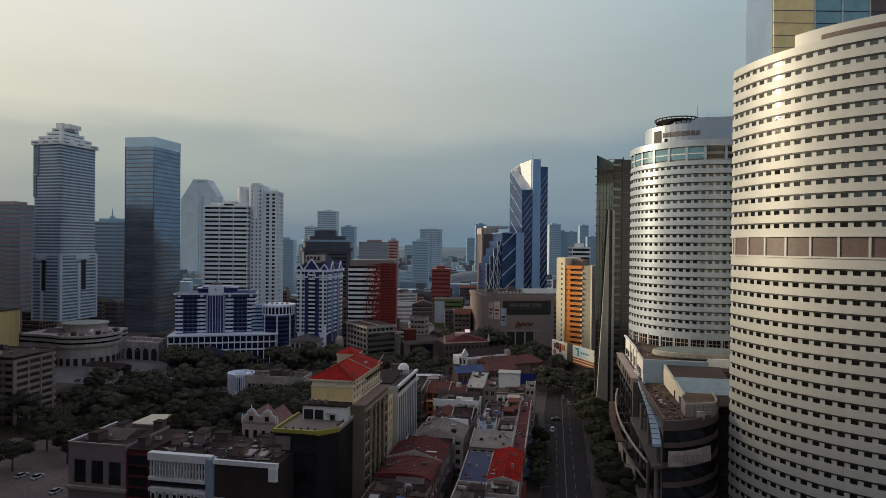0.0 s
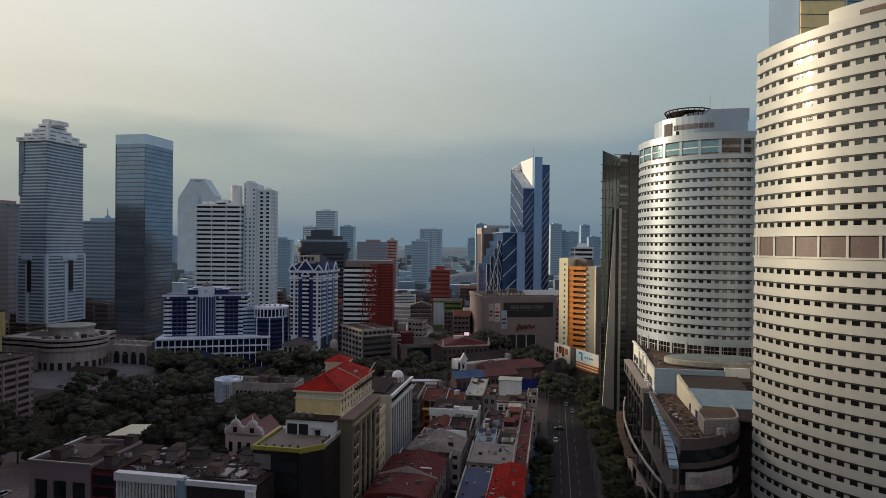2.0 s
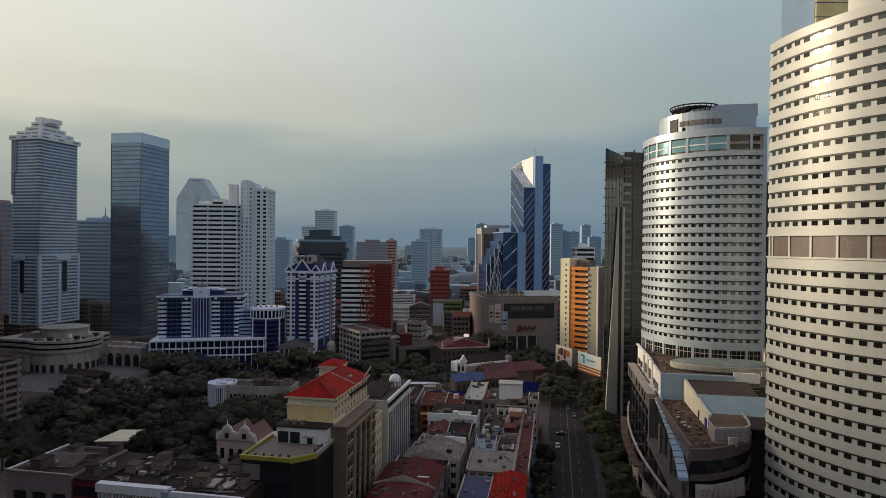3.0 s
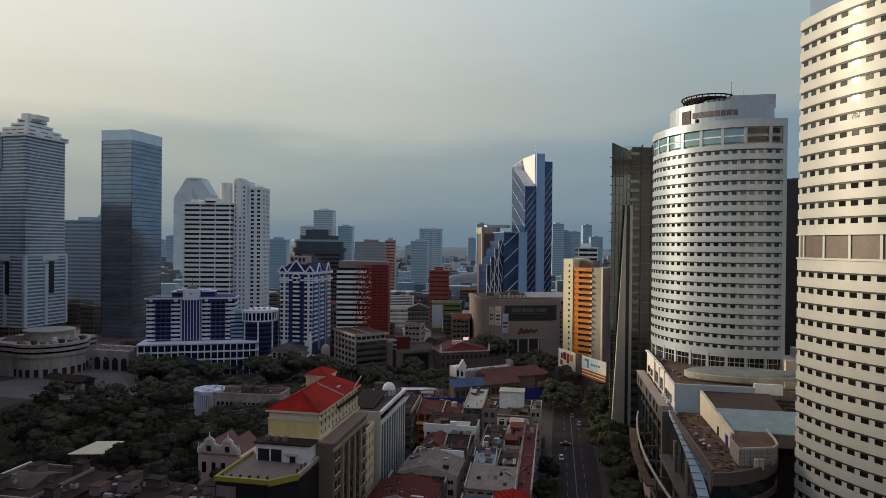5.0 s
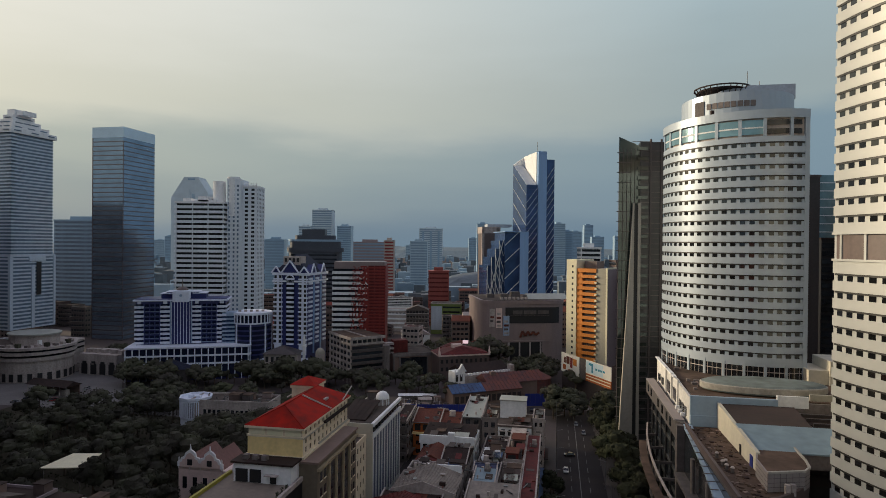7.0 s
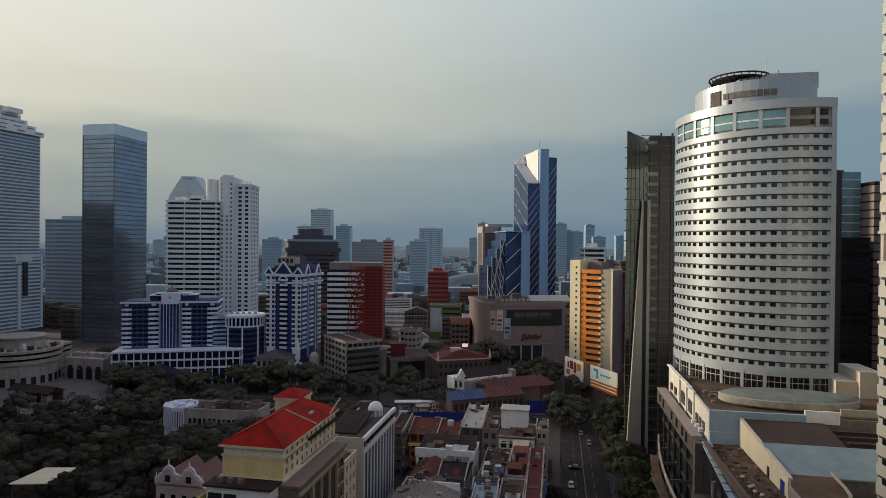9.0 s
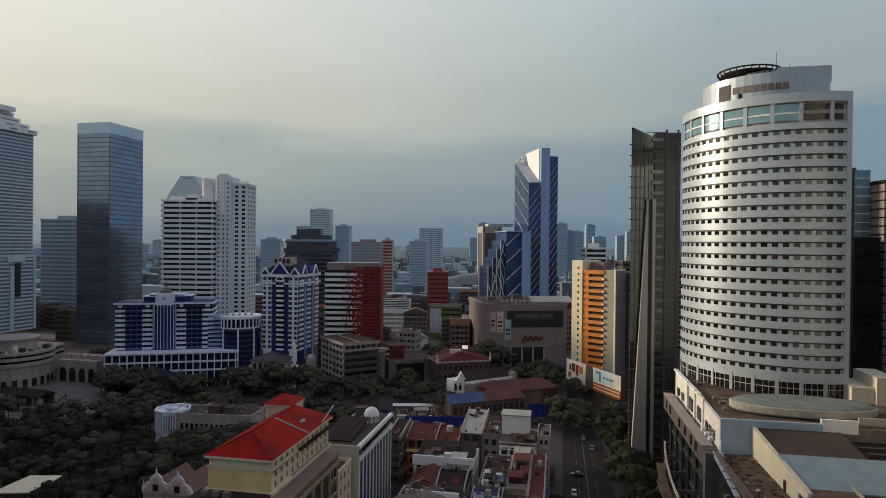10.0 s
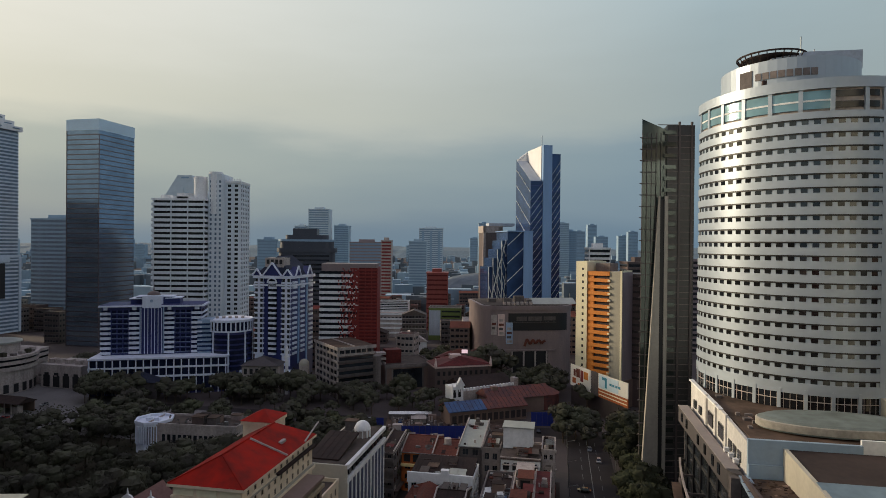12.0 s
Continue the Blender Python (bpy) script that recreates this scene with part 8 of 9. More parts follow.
for k in range(18):
    for j in range(5):
        def hp_(kk, jj):
            a, r = 2 * math.pi * kk / 18, 1 - jj / 5
            return (hx + 130 * r * math.cos(a), hy + 90 * r * math.sin(a), 34 * (1 - r * r) + 6 * noise.noise(Vector((kk % 18, jj, 0.3))) * (r < 0.95) - 0.5)
        hump.poly([hp_(k, j), hp_(k + 1, j), hp_(k + 1, j + 1), hp_(k, j + 1)])
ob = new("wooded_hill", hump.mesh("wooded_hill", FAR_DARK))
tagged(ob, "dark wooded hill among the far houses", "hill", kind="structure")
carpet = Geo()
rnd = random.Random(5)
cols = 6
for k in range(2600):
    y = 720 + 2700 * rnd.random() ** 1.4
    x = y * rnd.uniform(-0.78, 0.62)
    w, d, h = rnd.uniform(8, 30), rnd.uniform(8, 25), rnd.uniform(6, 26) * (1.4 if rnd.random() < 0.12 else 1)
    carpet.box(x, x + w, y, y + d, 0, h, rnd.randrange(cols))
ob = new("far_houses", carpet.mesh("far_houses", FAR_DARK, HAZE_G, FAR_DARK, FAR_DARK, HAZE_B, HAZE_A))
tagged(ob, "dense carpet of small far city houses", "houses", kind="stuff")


# ---- low city between the near blocks and the skyline ----
def small_block(x, y, w, d, h, wall, roof, style, seed, turn):
    T = thing("town_house", "small %s city building with %s" % ({0: "pale", 1: "dark grey", 2: "brown", 3: "tan"}[wall], {0: "a red tile roof", 1: "a dark roof", 2: "a grey roof", 3: "a rust roof"}[roof]),
              "building", x, y, 0, turn, group="low city blocks")
    wm = (OFFWHITE, DGREY, BROWN, TAN)[wall]
    rm = (MAROON, DARK_ROOF, GREY_ROOF, RUST)[roof]
    part("wall", Geo().box(-w / 2, w / 2, 0, d, 0, h), wm, T)
    n = max(1, int(h / 3.6))
    rw = random.Random(seed)
    panes, trim = Geo(), Geo()
    cols = max(3, int(w / 2.6))
    for k in range(n):
        z = h * k / n + 1.1
        for j in range(cols):
            x = -w / 2 + 0.5 + (w - 1.0) * j / cols
            panes.box(x + 0.2, x + (w - 1.0) / cols - rw.uniform(0.3, 0.9), -0.06, 0.05, z, z + rw.choice((1.3, 1.5, 1.7)))
        trim.box(-w / 2 - 0.15, w / 2 + 0.15, -0.35, 0.02, z - 0.45, z - 0.15)
        for j in range(int(d / 3)):
            panes.box(-w / 2 - 0.05, -w / 2 + 0.05, 0.8 + j * 3, 2.4 + j * 3, z, z + 1.5)
            panes.box(w / 2 - 0.05, w / 2 + 0.05, 0.8 + j * 3, 2.4 + j * 3, z, z + 1.5)
    part("glazing", panes, GLASS, T, kind="stuff")
    part("floor_ledge", trim, (GREY, OFFWHITE, TAN, wm)[seed % 4], T, kind="stuff")
    if style == 0:
        part("roof", Geo().gable(-w / 2, w / 2, 0, d, h, w * 0.2, "y", 0.4), rm, T)
    elif style == 1:
        part("roof", Geo().gable(-w / 2, w / 2, 0, d, h, d * 0.2, "x", 0.4), rm, T)
    else:
        flat_top(T, w, d, h, wm, rm, 0.8)
        clutter(T, -w / 2 + 1, w / 2 - 2, 1, d - 2, h + 0.15, 1, seed)
    return T


rnd = random.Random(77)
taken = [(-175, -95, 390, 440), (-105, -60, 405, 455), (-70, -28, 395, 460), (30, 100, 440, 505), (40, 115, 555, 640), (-10, 12, 640, 675), (70, 115, 372, 410), (-62, -20, 390, 432), (-28, 4, 408, 440), (0, 38, 400, 428), (-10, 24, 590, 620), (10, 40, 535, 560), (30, 56, 612, 640), (-36, -2, 495, 540), (-52, -24, 612, 636),
         (-150, -90, 625, 660), (-205, -120, 495, 530), (-290, -235, 535, 585), (-100, -62, 392, 410), (-320, -215, 380, 480), (1, 66, 335, 402)]


def free(x, y, r):
    return all(x + r < q[0] or x - r > q[1] or y + r < q[2] or y - r > q[3] for q in taken)


count = 0
for k in range(900):
    y = rnd.uniform(395, 760)
    x = rnd.uniform(-0.28 * y - 10, 0.30 * y)
    w, d = rnd.uniform(9, 24), rnd.uniform(9, 20)
    if not free(x, y + d / 2, max(w, d) * 0.55):
        continue
    taken.append((x - w * 0.5, x + w * 0.5, y, y + d))
    h = rnd.uniform(7, 14) if y < 450 else rnd.uniform(8, 30)
    small_block(x, y, w, d, h, rnd.choice((0, 1, 1, 2, 2, 3)), rnd.choice((0, 1, 1, 2, 3, 3)), rnd.choice((0, 1, 2, 2)), k, rnd.uniform(-14, 4))
    count += 1
    if count > 105:
        break
for k in range(60):
    y = rnd.uniform(520, 780)
    x = -rnd.uniform(0.33 * y, 0.74 * y)
    w, d = rnd.uniform(12, 30), rnd.uniform(10, 20)
    if free(x, y + d / 2, max(w, d) * 0.55):
        taken.append((x - w * 0.5, x + w * 0.5, y, y + d))
        small_block(x, y, w, d, rnd.uniform(8, 26), rnd.choice((0, 1, 1, 2)), rnd.choice((0, 1, 2)), 2, 500 + k, -12)
# terraces with stepped red roofs behind the hall
for k in range(6):
    small_block(4 + k * 6.2, 446 + k * 2.5, 6.2, 22, 12 + (k % 2), k % 4, (0, 3, 1, 0, 3, 0)[k], 0, 300 + k, -20)
# glass-fronted hall with red stair block
CI = thing("cinema_hall", "low grey hall with dark glazed front and flat roof", "hall", -24.5, 412.5, 0, 19)
part("wall", Geo().box(0, 27, 0.4, 26, 0, 13.4), TAN, CI)
part("front_glass", Geo().box(4.5, 21, 0.1, 0.6, 1, 11.6), GLASS, CI, "dark glazed front")
for x in (0, 3.6, 21, 24.5, 26.4):
    part("front_pier", Geo().box(x, x + 0.7, -0.3, 0.5, 0, 12.6), GREY, CI)
part("fascia", Geo().box(-0.4, 27.4, -0.4, 0.5, 12.4, 14.3), GREY, CI)
flat_top(CI, 27, 26, 13.4, GREY, FLAT_ROOF, 0.9, x=13.5)
part("stair_block", Geo().box(2, 11, 8, 15, 13.4, 21), MAROON, CI, "dark red rendered stair block")
for k in range(3):
    part("white_balcony", Geo().box(-3.2, 2, 7, 12, 13 + k * 2.8, 14.2 + k * 2.8), OFFWHITE, CI)
# domed old block with rounded corner and red tile roof
RO = thing("corner_block", "old brick-red corner block with tiled roof and white pinnacles", "old building", 3, 403, 0, 16)
part("wall", Geo().box(0, 31, 0, 17, 0, 15.5), BROWN, RO)
part("roof", Geo().hip(-0.6, 31.6, -0.6, 17.6, 15.5, 4.2, 5), MAROON, RO)
for k in range(10):
    for z in (6.0, 10.5):
        part("window", Geo().box(1 + k * 3, 2.4 + k * 3, -0.1, 0.1, z, z + 2.2), DARK, RO)
part("cornice", Geo().box(-0.5, 31.5, -0.5, 17.5, 14.6, 15.5), PINK, RO)
for x in (0, 31):
    part("pinnacle", Geo().cyl(x, 0, 0.9, 15.5, 20, 10, 0.2), PINK, RO)
part("roof_lantern", Geo().box(10, 16, 6, 10, 17, 20.4), PINK, RO)
# green block, grey block, white car park, white gabled hall
GN = thing("green_block", "olive green office block with dark banded windows", "building", 8, 592, 0, -4)
part("wall", Geo().box(-14, 13, 0, 16, 0, 27), mat("olive_green_render", (0.13, 0.17, 0.04), 0.7, vary=0.2, streak=True), GN)
for k in range(6):
    part("window_band", Geo().box(-3, 12.4, -0.12, 0.1, 2.5 + k * 4.2, 3.9 + k * 4.2), GLASS, GN)
part("mural", Geo().box(-13.6, -4, -0.1, 0.1, 4, 25), PLUM, GN, "faded pale mural on the wall")
flat_top(GN, 27, 16, 27, OFFWHITE, FLAT_ROOF, 0.9, x=-0.5)
GK = thing("office_block", "dark grey office block with thin pale floor lines", "building", 24.5, 536, 0, 3)
part("wall", Geo().box(-12, 12, 0, 18, 0, 21.5), DGREY, GK)
for k in range(6):
    part("floor_line", Geo().box(-12.1, 12.1, -0.25, 0.1, 2.8 + k * 3.3, 3.3 + k * 3.3), GREY, GK)
for k in range(9):
    part("fin", Geo().box(-12 + k * 2.9, -11.7 + k * 2.9, -0.3, 0.1, 1, 21), GREY, GK)
flat_top(GK, 24, 18, 21.5, GREY, GREY_ROOF, 0.8)
part("roof_house", Geo().gable(-3, 9, 5, 14, 22, 3.5, along="x"), OFFWHITE, GK)
WC = thing("car_park_block", "white open-sided car park with stepped decks", "building", 42, 616, 0, -12)
part("core", Geo().box(-10, 10, 0.6, 20, 0, 25), DGREY, WC)
for k in range(7):
    part("parapet", Geo().box(-10.5, 10.5, -0.4, 20.4, 3 + k * 3.4, 4.5 + k * 3.4), OFFWHITE, WC)
part("roof", Geo().box(-10.6, 10.6, -0.4, 20.4, 25, 25.5), GREY_ROOF, WC)
WG = thing("gabled_hall", "white gabled hall with a row of small windows", "hall", -13.5, 500, 0, 12)
part("wall", Geo().box(-9, 9, 0, 22, 0, 13), WHITE, WG)
part("roof", Geo().gable(-9.5, 9.5, -0.3, 22, 13, 5.2, "y", 0.4), OFFWHITE, WG)
for k in range(4):
    part("window", Geo().box(-5 + k * 2.8, -4 + k * 2.8, -0.4, 0.05, 11, 13.4), GLASS, WG)
WF2 = thing("white_block", "white flat-fronted block above older shops", "building", -38, 615, 0, -3)
part("wall", Geo().box(-13, 13, 0, 18, 0, 29), WHITE, WF2)
part("lower_storey", Geo().box(-14, 17, -8, 0, 0, 21), OFFWHITE, WF2)
for k in range(5):
    part("deck_band", Geo().box(-14.3, 17.3, -8.5, -7.6, 3 + k * 4, 4.5 + k * 4), WHITE, WF2)
    part("window_band", Geo().box(-13.2, 13.2, -0.15, 0.1, 22.4 + k * 1.5, 23.1 + k * 1.5), GLASS, WF2)
for k in range(9):
    part("window", Geo().box(-13 + k * 3.3, -11.2 + k * 3.3, -8.1, -7.9, 15, 17.4), GLASS, WF2)
flat_top(WF2, 26, 18, 29, WHITE, FLAT_ROOF, 0.8)
# prayer hall with brown hipped roof, small dome and white minaret
PH = thing("prayer_hall", "prayer hall with brown hipped roof, dome and white minaret", "mosque", -88, 396, 0, 0)
part("wall", Geo().box(-9.5, 9.5, 0, 11, 0, 16.5), OFFWHITE, PH)
part("roof", Geo().hip(-10.5, 10.5, -1, 12, 16.5, 4.2, 5), DBROWN, PH)
for k in range(6):
    part("window", Geo().box(-8.4 + k * 3, -6.8 + k * 3, -0.1, 0.1, 12, 15), DARK, PH)
part("dome_base", Geo().cyl(22, 4, 2.7, 0, 16.5, 18), OFFWHITE, PH)
part("dome", Geo().dome(22, 4, 2.7, 16.5, 3.2, 18), GREY_CREAM, PH)
part("minaret", Geo().cyl(11.8, 8, 1.0, 0, 23.5, 10, 0.8), WHITE, PH)
part("minaret_gallery", Geo().cyl(11.8, 8, 1.5, 19.5, 20.3, 10), WHITE, PH)
part("minaret_cap", Geo().cyl(11.8, 8, 0.9, 23.5, 26.8, 10, 0.05), WHITE, PH)
LS = thing("led_screen", "small lit advertising screen above the street", "screen", 19, 425, 0, 0)
part("post", Geo().box(-0.3, 0.3, 0, 0.5, 0, 19), DGREY, LS)
part("panel", Geo().box(-1.7, 1.7, -0.3, 0.3, 19, 21), SCREEN, LS)

# low pavilion beside the junction
PV = thing("pavilion", "low open pavilion with long dark sheet roof", "pavilion", -200, 362, 0, -16)
part("roof", Geo().gable(-13, 13, 0, 9, 5.2, 2.2, "x", 0.6), DARK_ROOF, PV)
part("ridge_cap", Geo().beam((-13.6, 4.5, 7.45), (13.6, 4.5, 7.45), 0.3), GREY_ROOF, PV)
for k in range(7):
    part("post", Geo().box(-12.6 + k * 4.2, -12.3 + k * 4.2, 0.2, 0.5, 0, 5.3), OFFWHITE, PV)
part("back_wall", Geo().box(-12.8, 12.8, 8.4, 8.8, 0, 5.2), TAN, PV)
part("white_booth", Geo().box(6, 10, 2, 5, 0, 3.2), OFFWHITE, PV)
# old balconied block at the park's edge
OB = thing("flats", "old brown balconied block of flats beside the park", "flats", -212, 268, 0, -8)
part("core", Geo().box(-27, 27, 1, 24, 0, 28), DBROWN, OB)
for k in range(9):
    part("balcony", Geo().box(-28, 27.6, -0.6, 24.4, 2.4 + k * 3.05, 3.7 + k * 3.05), FLAT_BEIGE, OB)
for k in range(12):
    part("pier", Geo().box(-27.6 + k * 5, -26.8 + k * 5, -0.4, 1.2, 0, 28), FLAT_BEIGE, OB)
for k in range(4):
    part("side_pier", Geo().box(27, 27.8, 1 + k * 7, 1.8 + k * 7, 0, 28), FLAT_BEIGE, OB)
flat_top(OB, 55, 24, 29, BROWN, FLAT_ROOF, 0.8)
clutter(OB, -22, 20, 3, 20, 29.2, 16, 61)
YW = thing("yellow_hall", "plain ochre rendered hall behind the flats", "hall", -330, 430, 0, -10)
part("wall", Geo().box(-20, 20, 0, 20, 0, 30), YELLOW_WALL, YW)
part("roof", Geo().box(-20.5, 20.5, -0.5, 20.5, 30, 30.8), FLAT_ROOF, YW)


# ---- trees ----
def tree_mesh(seed, tall, spread, clumps, leaves, leaf=(0.2, 0.38)):
    rnd = random.Random(seed)
    wood = Geo()
    wood.cyl(0, 0, 0.32, 0, tall * 0.45, 8, 0.2)
    crown = Geo()
    for c in range(clumps):
        a, r = rnd.uniform(0, 2 * math.pi), spread * math.sqrt(rnd.random()) * 0.72
        z = tall * (rnd.uniform(0.62, 0.86) - 0.30 * (r / spread) ** 2)
        cx, cy = r * math.cos(a), r * math.sin(a)
        wood.beam((0, 0, tall * 0.38), (cx * 0.85, cy * 0.85, z - 0.3), 0.16)
        s = rnd.uniform(0.30, 0.46) * spread
        rings = []
        for lat in (-1.1, -0.45, 0.25, 0.9):
            rings.append([Vector((cx + s * 0.8 * math.cos(lat) * math.cos(a2) * f, cy + s * 0.8 * math.cos(lat) * math.sin(a2) * f, z + s * 0.56 * math.sin(lat) * f))
                          for a2, f in ((k * 2 * math.pi / 7, rnd.uniform(0.65, 1.15)) for k in range(7))])
        for lo, hi in zip(rings, rings[1:]):
            for k in range(7):
                crown.poly([lo[k], lo[(k + 1) % 7], hi[(k + 1) % 7], hi[k]])
        crown.poly(rings[-1])
        for k in range(leaves):
            d = Vector((rnd.gauss(0, 1), rnd.gauss(0, 1), rnd.gauss(0, 0.75))).normalized() * s * (rnd.random() ** 0.4)
            d.z *= 0.7
            p = Vector((cx, cy, z)) + d
            n1 = (d.normalized() + Vector((rnd.uniform(-1, 1), rnd.uniform(-1, 1), rnd.uniform(-0.5, 0.9))) * 0.3).normalized()
            t1 = n1.orthogonal().normalized()
            t2 = n1.cross(t1)
            q = rnd.uniform(*leaf)
            crown.poly([p + t1 * q, p + t2 * q * 0.6, p - t1 * q, p - t2 * q * 0.6])
    return wood.mesh("trunk", BARK), crown.mesh("crown", LEAF)


KINDS = [tree_mesh(11, 11, 6.0, 16, 210), tree_mesh(12, 9, 5.0, 13, 190), tree_mesh(13, 13, 7.5, 20, 220), tree_mesh(14, 7.5, 3.8, 10, 170), tree_mesh(15, 12, 5.2, 16, 200)]
KINDS_LABEL = ["broad dark green street tree", "rounded dark green park tree", "large spreading dark green rain tree", "small bushy dark green tree", "tall narrow dark green tree"]
# same crowns in shade-coloured leaves, for the trees along the road
SHADED_CROWNS = []
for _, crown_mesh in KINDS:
    shaded_crown = crown_mesh.copy()
    shaded_crown.materials[0] = LEAF_SHADED
    SHADED_CROWNS.append(shaded_crown)
stand = []
built = [(grid(-139, 284), 26), (grid(-108, 223), 14), (grid(-112, 175), 20), (grid(CANOPY_A, CANOPY_B + 3), 13), (grid(CANOPY_A + 4, CANOPY_B - 9), 9), (grid(-64, 200), 12), (grid(-62, 233), 14)]


FAR_KINDS = [tree_mesh(21, 11, 6.0, 13, 42, (0.5, 0.9)), tree_mesh(22, 9, 5.0, 11, 42, (0.5, 0.9)), tree_mesh(23, 13, 7.5, 15, 46, (0.5, 0.9)), tree_mesh(24, 7.5, 3.8, 9, 36, (0.5, 0.9)), tree_mesh(25, 12, 5.2, 13, 40, (0.5, 0.9))]
wood_v, wood_f, wood_m = [], [], []


def far_tree(x, y, k, s):
    """A tree of the far belt, joined into one woodland mesh."""
    m = pose(x, y, 0, 0, 0, rnd.uniform(0, 360)) @ Matrix.Diagonal((s, s, s * rnd.uniform(0.9, 1.15), 1.0))
    for slot, me in enumerate(FAR_KINDS[k]):
        i = len(wood_v)
        wood_v.extend(tuple(m @ v.co) for v in me.vertices)
        wood_f.extend(tuple(i + q for q in p.vertices) for p in me.polygons)
        wood_m.extend([slot] * len(me.polygons))
    stand.append((x, y))


def plant(x, y, k, s=1.0):
    if y > 322:
        return far_tree(x, y, k, s)
    T = thing("tree", KINDS_LABEL[k], "tree", x, y, 0, rnd.uniform(0, 360), group="trees")
    T.scale = (s, s, s * rnd.uniform(0.9, 1.15))
    part("trunk", KINDS[k][0], None, T)
    part("crown", SHADED_CROWNS[k] if x > 10 else KINDS[k][1], None, T)
    stand.append((x, y))


def grove(x0, x1, y0, y1, want, gap=6.5, kinds=(0, 1, 2, 3, 4), local=True, keep=lambda x, y: True):
    got = 0
    for k in range(want * 12):
        a, b = rnd.uniform(x0, x1), rnd.uniform(y0, y1)
        x, y = grid(a, b) if local else (a, b)
        if any(math.hypot(x - p, y - q) < gap for p, q in stand) or any(math.hypot(x - p[0], y - p[1]) < r for p, r in built) or not keep(x, y):
            continue
        plant(x, y, rnd.choice(kinds), rnd.choice((0.85, 1.0, 1.15, 1.3)) if x < -60 and y < 270 else rnd.uniform(0.75, 1.05))
        got += 1
        if got >= want:
            return


rnd = random.Random(19)
grove(-190, -92, 186, 270, 62)
grove(-215, -175, 150, 182, 5, 9.0, (0, 1, 3))
grove(-250, -160, 215, 300, 36, keep=lambda x, y: x > -172 or y < 262 or y > 300)
grove(-150, -62, 240, 272, 20, 6.0)
grove(-115, -60, 255, 312, 36, 6.0)
grove(-115, -78, 312, 334, 12, 6.0)
grove(-205, -100, 292, 330, 34, 6.5)
grove(-212, -100, 353, 378, 30, 6.0)
grove(-172, -122, 381, 394, 12, 5.5, (2, 2, 0), False)
grove(-110, -55, 352, 385, 16, 6.5)
for b in range(158, 338, 8):
    plant(*grid(rnd.uniform(17, 23), b + rnd.uniform(-2, 2)), rnd.choice((2, 2, 0)), rnd.uniform(0.95, 1.25))
grove(-6.4, -3.4, 198, 252, 9, 5.0, (4, 4, 1))
grove(-9, 6, 330, 346, 8, 5.5, (0, 2))
grove(40, 70, 396, 440, 16, 6.5, (0, 1, 2), False)
grove(8, 26, 330, 345, 5, 6.0, (1, 3))
grove(-30, 35, 400, 520, 16, 7, (0, 1, 2), False, keep=lambda x, y: free(x, y, 2))
plant(76.5, 374, 4, 1.35)
for x, y, k, s in ((-99, 388, 2, 1.15), (-91, 389, 0, 1.3), (-83, 388, 2, 1.2), (-76, 391, 0, 1.25), (-67, 390, 2, 1.2), (-60, 388, 0, 1.2)):
    plant(x, y, k, s)
for a, b, k, s in ((-131, 267, 2, 1.3), (-124, 269, 0, 1.45), (-117, 270, 2, 1.35), (-110, 273, 0, 1.5), (-103, 277, 2, 1.3), (-121, 261, 1, 1.4), (-140, 264, 1, 1.2), (-134, 259, 2, 1.3), (-127, 256, 0, 1.4), (-112, 264, 2, 1.3), (-146, 258, 0, 1.2)):
    plant(*grid(a, b), k, s * 0.9)
grove(-214, -174, 420, 460, 34, 5.5, (0, 2, 2), False)
for x, y, k, s in ((33, 436, 2, 1.75), (41, 438, 0, 1.8), (52, 430, 1, 1.1), (58, 429, 0, 1.0), (65, 426, 2, 1.0), (71, 425, 0, 1.2)):
    plant(x, y, k, s)
wood = bpy.data.meshes.new("woodland")
wood.from_pydata(wood_v, [], wood_f)
wood.materials.append(BARK)
wood.materials.append(LEAF)
wood.polygons.foreach_set("material_index", wood_m)
wood.update()
tagged(new("woodland", wood), "belt of dark green trees before the far buildings", "trees", kind="stuff")
# low planting under the trees
shrub = Geo()
rs = random.Random(4)
for k in range(9000):
    a, b = rs.uniform(-250, -64), rs.uniform(184, 335)
    if a < -138 and b < 214:
        continue
    x, y = grid(a, b)
    z = rs.uniform(0.1, 1.6)
    q = rs.uniform(0.25, 0.6)
    n1 = Vector((rs.uniform(-1, 1), rs.uniform(-1, 1), rs.uniform(0.1, 1))).normalized()
    t1 = n1.orthogonal().normalized()
    t2 = n1.cross(t1)
    p = Vector((x, y, z))
    shrub.poly([p + t1 * q, p + t2 * q, p - t1 * q, p - t2 * q])
ob = new("undergrowth", shrub.mesh("undergrowth", LEAF))
tagged(ob, "patchy dark undergrowth and grass in the park", "undergrowth", kind="stuff")


# ---- cars and street lamps ----
CAR_PAINT = [mat("car_paint_%s" % n, c, 0.25, 0.0, 0.1, bump=0, coat=0.8) for n, c in (("white", (0.6, 0.6, 0.6)), ("silver", (0.32, 0.33, 0.34)), ("black", (0.02, 0.02, 0.022)), ("red", (0.30, 0.02, 0.02)), ("blue", (0.03, 0.06, 0.16)))]
TYRE = mat("tyre_rubber", (0.02, 0.02, 0.02), 0.9)
BODY = Geo().box(-0.88, 0.88, -2.15, 2.15, 0.28, 0.82).prism([(-0.8, -1.5), (0.8, -1.5), (0.8, 1.0), (-0.8, 1.0)], 0.82, 0.84)
CABIN = Geo()
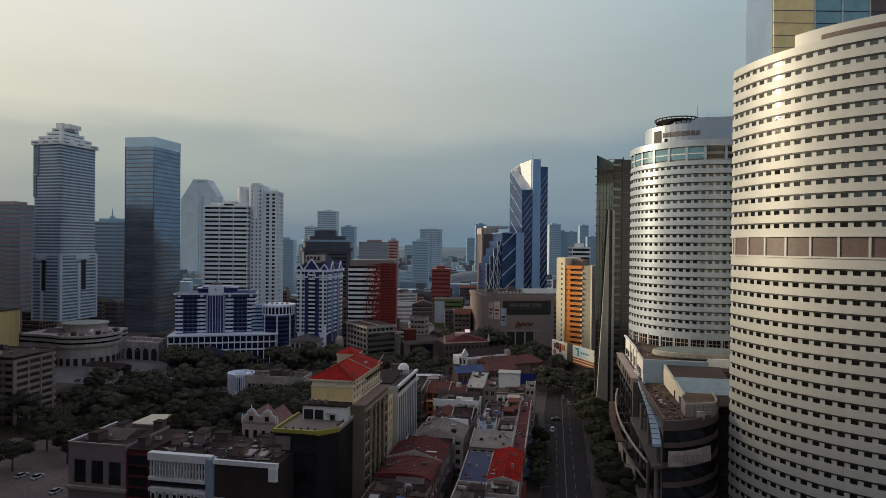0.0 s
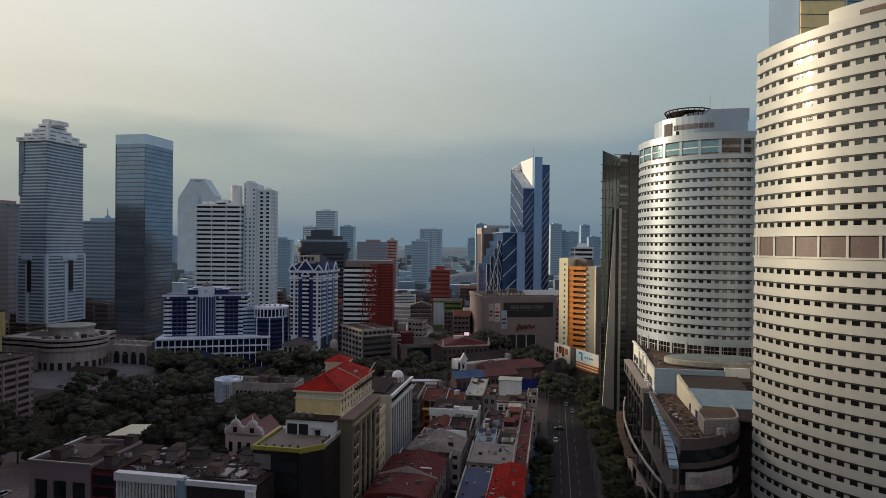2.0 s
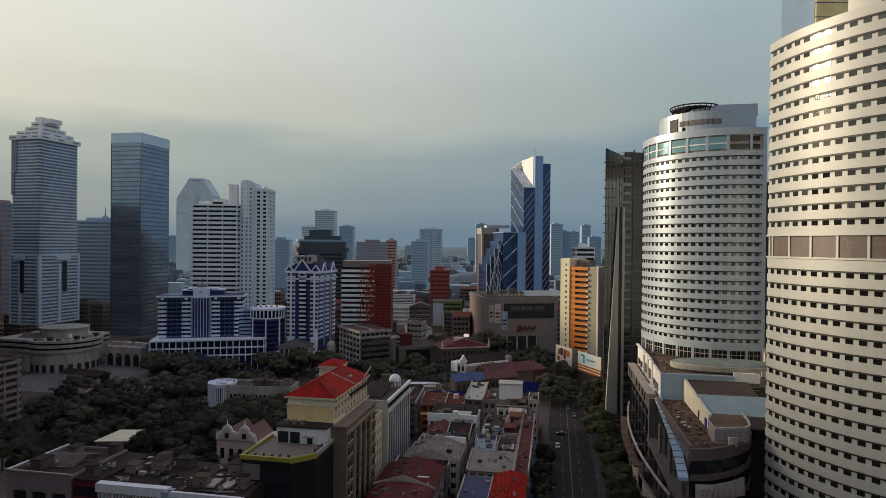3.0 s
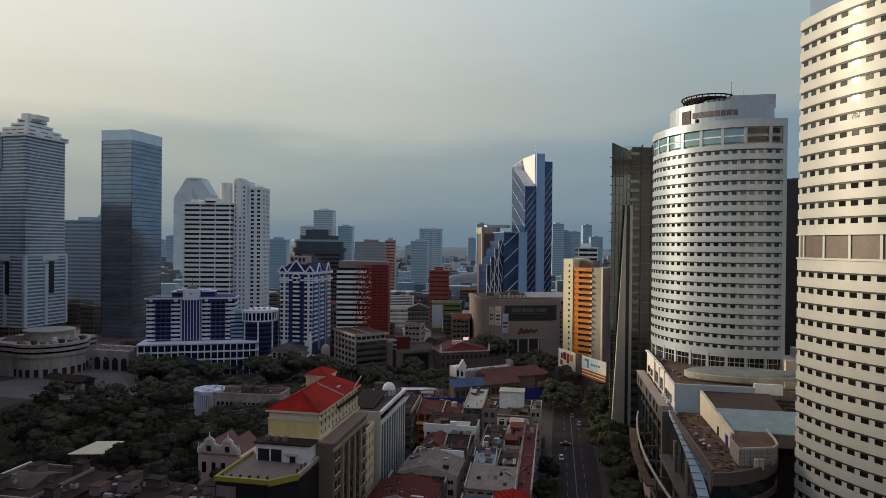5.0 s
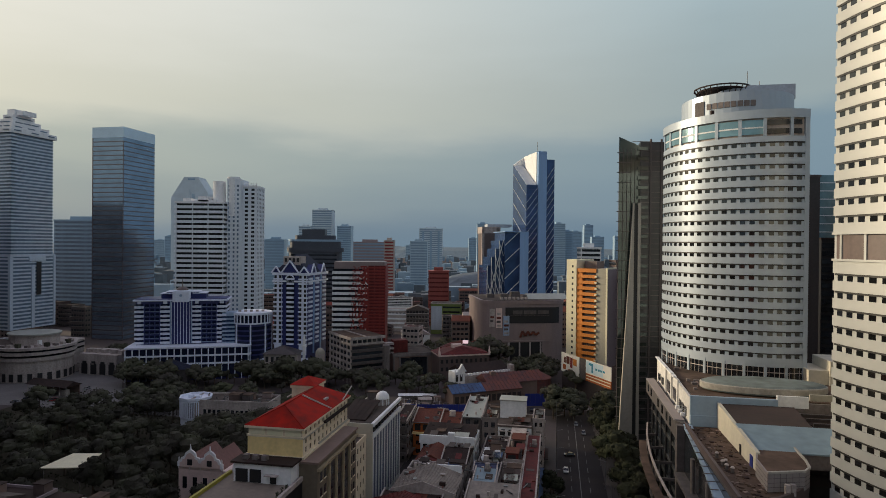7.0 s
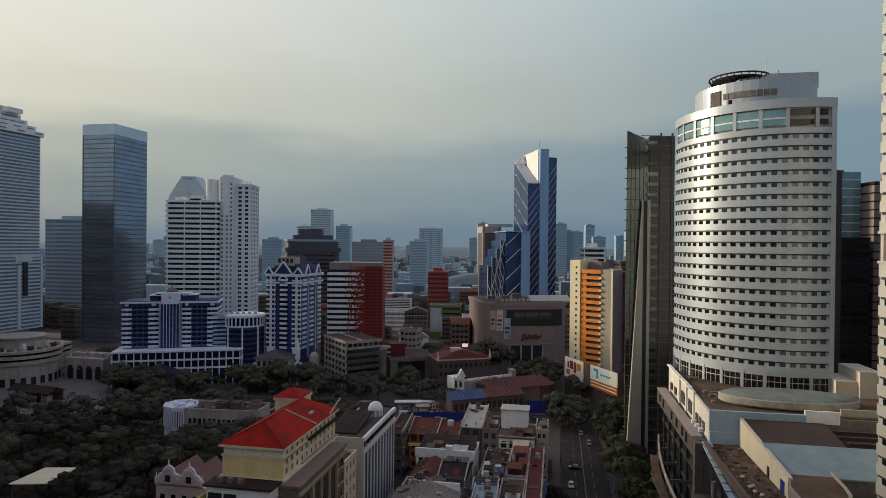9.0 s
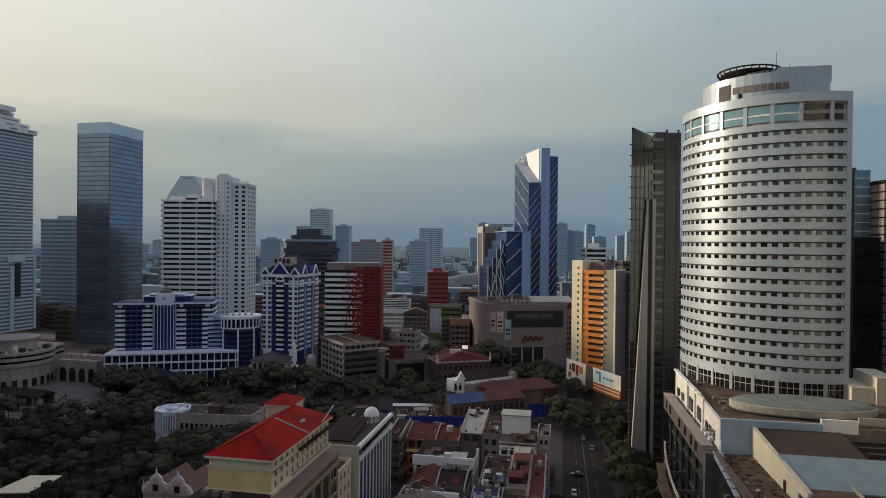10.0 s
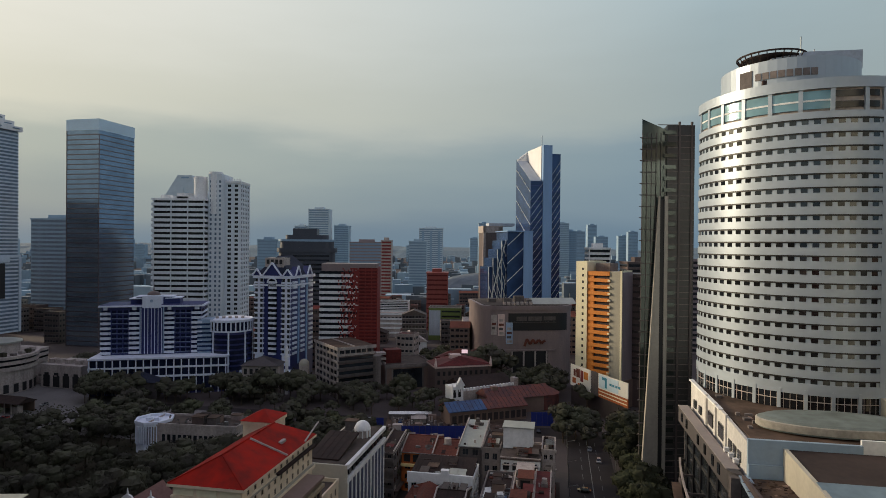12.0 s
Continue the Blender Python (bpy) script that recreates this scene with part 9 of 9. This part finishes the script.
CABIN.v = [(-0.84, -1.7, 0.82), (0.84, -1.7, 0.82), (0.84, 1.2, 0.82), (-0.84, 1.2, 0.82), (-0.66, -1.15, 1.4), (0.66, -1.15, 1.4), (0.66, 0.5, 1.4), (-0.66, 0.5, 1.4)]
CABIN.f = [(4, 5, 6, 7), (0, 1, 5, 4), (1, 2, 6, 5), (2, 3, 7, 6), (3, 0, 4, 7)]
CABIN.m = [0] * 5
ROOFP = Geo().box(-0.64, 0.64, -1.1, 0.45, 1.4, 1.45)
WHEEL = Geo().cyl(0, 0, 0.31, -0.1, 0.1, 12).mesh("wheel", TYRE)
BODIES = [(BODY.mesh("body", p), ROOFP.mesh("roof_panel", p)) for p in CAR_PAINT]
CABIN_ME = CABIN.mesh("cabin", GLASS)


def car(x, y, turn, k):
    T = thing("car", ("white", "silver-grey", "black", "dark red", "dark blue")[k] + " saloon car standing on the tarmac", "car", x, y, 0.03, turn, group="cars")
    part("body", BODIES[k][0], None, T)
    part("cabin", CABIN_ME, None, T)
    part("roof_panel", BODIES[k][1], None, T)
    for sx in (-0.82, 0.82):
        for sy in (-1.35, 1.35):
            part("wheel", WHEEL, None, T, at=pose(sx, sy, 0.31, 0, 90, 0))


rc = random.Random(2)
spots = [(-186 + 3.1 * (k % 16), 150 + 9 * (k // 16) + rc.uniform(-0.5, 0.5)) for k in range(64) if rc.random() < 0.4] + [(rc.uniform(-0.5, 11.5), rc.uniform(150, 330)) for k in range(3)]
spots += [(rc.uniform(-285, -160), rc.uniform(303, 344)) for k in range(22)] + [(rc.uniform(-110, 40), rc.uniform(340, 350)) for k in range(14)]
used = []
for a, b in spots:
    x, y = grid(a, b)
    if all(math.hypot(x - p, y - q) > 5 for p, q in used + stand):
        used.append((x, y))
        car(x, y, -GRID + rc.choice((0, 0, 90, 180)), rc.choice((0, 0, 1, 1, 2, 3, 4)))


def street_lamp(a, b, side):
    T = gthing("street_lamp", "tall grey street lamp with curved arm", "street lamp", a, b, group="street lamps")
    part("pole", Geo().cyl(0, 0, 0.12, 0.0, 9, 8, 0.07), METAL, T)
    part("arm", Geo().beam((0, 0, 8.9), (side * 2.2, 0, 9.4), 0.09), METAL, T)
    part("lamp_head", Geo().box(side * 2.0 - 0.15, side * 2.0 + 0.45, -0.15, 0.15, 9.3, 9.45), GREY, T)


for k in range(8):
    x, y = grid(4.6 + k * 1.1, 354)
    T = thing("crossing_stripe", "worn white stripe of a street crossing", "road marking", x, y, 0, -GRID, group="crossing stripes")
    part("stripe", Geo().box(-0.3, 0.3, -2, 2, 0.015, 0.03), LINE, T)
for k in range(9):
    street_lamp(12.8, 150 + k * 21, -1)
    street_lamp(-3.2, 160 + k * 21, 1)


for a, b, turn, k in ((-6, 343, 78, 0), (1, 347, 78, 1), (9, 342, 80, 0), (16, 348, 80, 2), (5.5, 326, -12, 1)):
    x, y = grid(a, b)
    if all(math.hypot(x - p, y - q) > 5 for p, q in used + stand):
        car(x, y, turn, k)


# ---- unseen blocks added to shape shade and reflections ----
# random boxes behind the camera, added as a brown reflection for the glass
behind = Geo()
rb = random.Random(33)
for k in range(900):
    a, r = rb.uniform(-2.75, -0.25), 240 + 1500 * rb.random() ** 1.3
    x, y = r * math.cos(a), r * math.sin(a)
    tall = rb.uniform(50, 120) if rb.random() < 0.16 else rb.uniform(8, 34)
    w, d = rb.uniform(14, 34), rb.uniform(14, 30)
    behind.box(x, x + w, y, y + d, 0, tall, rb.randrange(5))
ob = new("rear_town", behind.mesh("rear_town", PINK_TILE, TAN, FLAT_BEIGE, PINK_TILE, BRICK))
tagged(ob, "unseen brown and mauve boxes added behind for glass reflections", "buildings", kind="stuff")
# added out of view: cut light from the right, darken window reflections
for x, y, h in ((210, -120, 120), (185, -40, 105), (200, 40, 130), (225, 120, 110), (260, 200, 125)):
    T = thing("shade_block", "unseen dark block added to cut light from the east", "building", x, y, 0, 20, group="eastern blocks")
    part("wall", Geo().box(-20, 20, -26, 26, 0, h), DGREY, T)
    for j in range(int(h / 18)):
        part("window_band", Geo().box(-20.1, -19.9, -25, 25, 4 + j * 18, 12 + j * 18), GLASS, T)
    part("roof", Geo().box(-20.4, 20.4, -26.4, 26.4, h, h + 0.8), FLAT_ROOF, T)
# added out of view: block the low sun over town and tower feet
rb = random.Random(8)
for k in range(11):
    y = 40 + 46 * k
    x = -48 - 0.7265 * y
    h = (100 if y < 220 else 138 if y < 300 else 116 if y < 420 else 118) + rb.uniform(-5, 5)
    T = thing("shade_block", "unseen grey block added to shade the town from the west", "building", x, y, 0, 36, group="western blocks")
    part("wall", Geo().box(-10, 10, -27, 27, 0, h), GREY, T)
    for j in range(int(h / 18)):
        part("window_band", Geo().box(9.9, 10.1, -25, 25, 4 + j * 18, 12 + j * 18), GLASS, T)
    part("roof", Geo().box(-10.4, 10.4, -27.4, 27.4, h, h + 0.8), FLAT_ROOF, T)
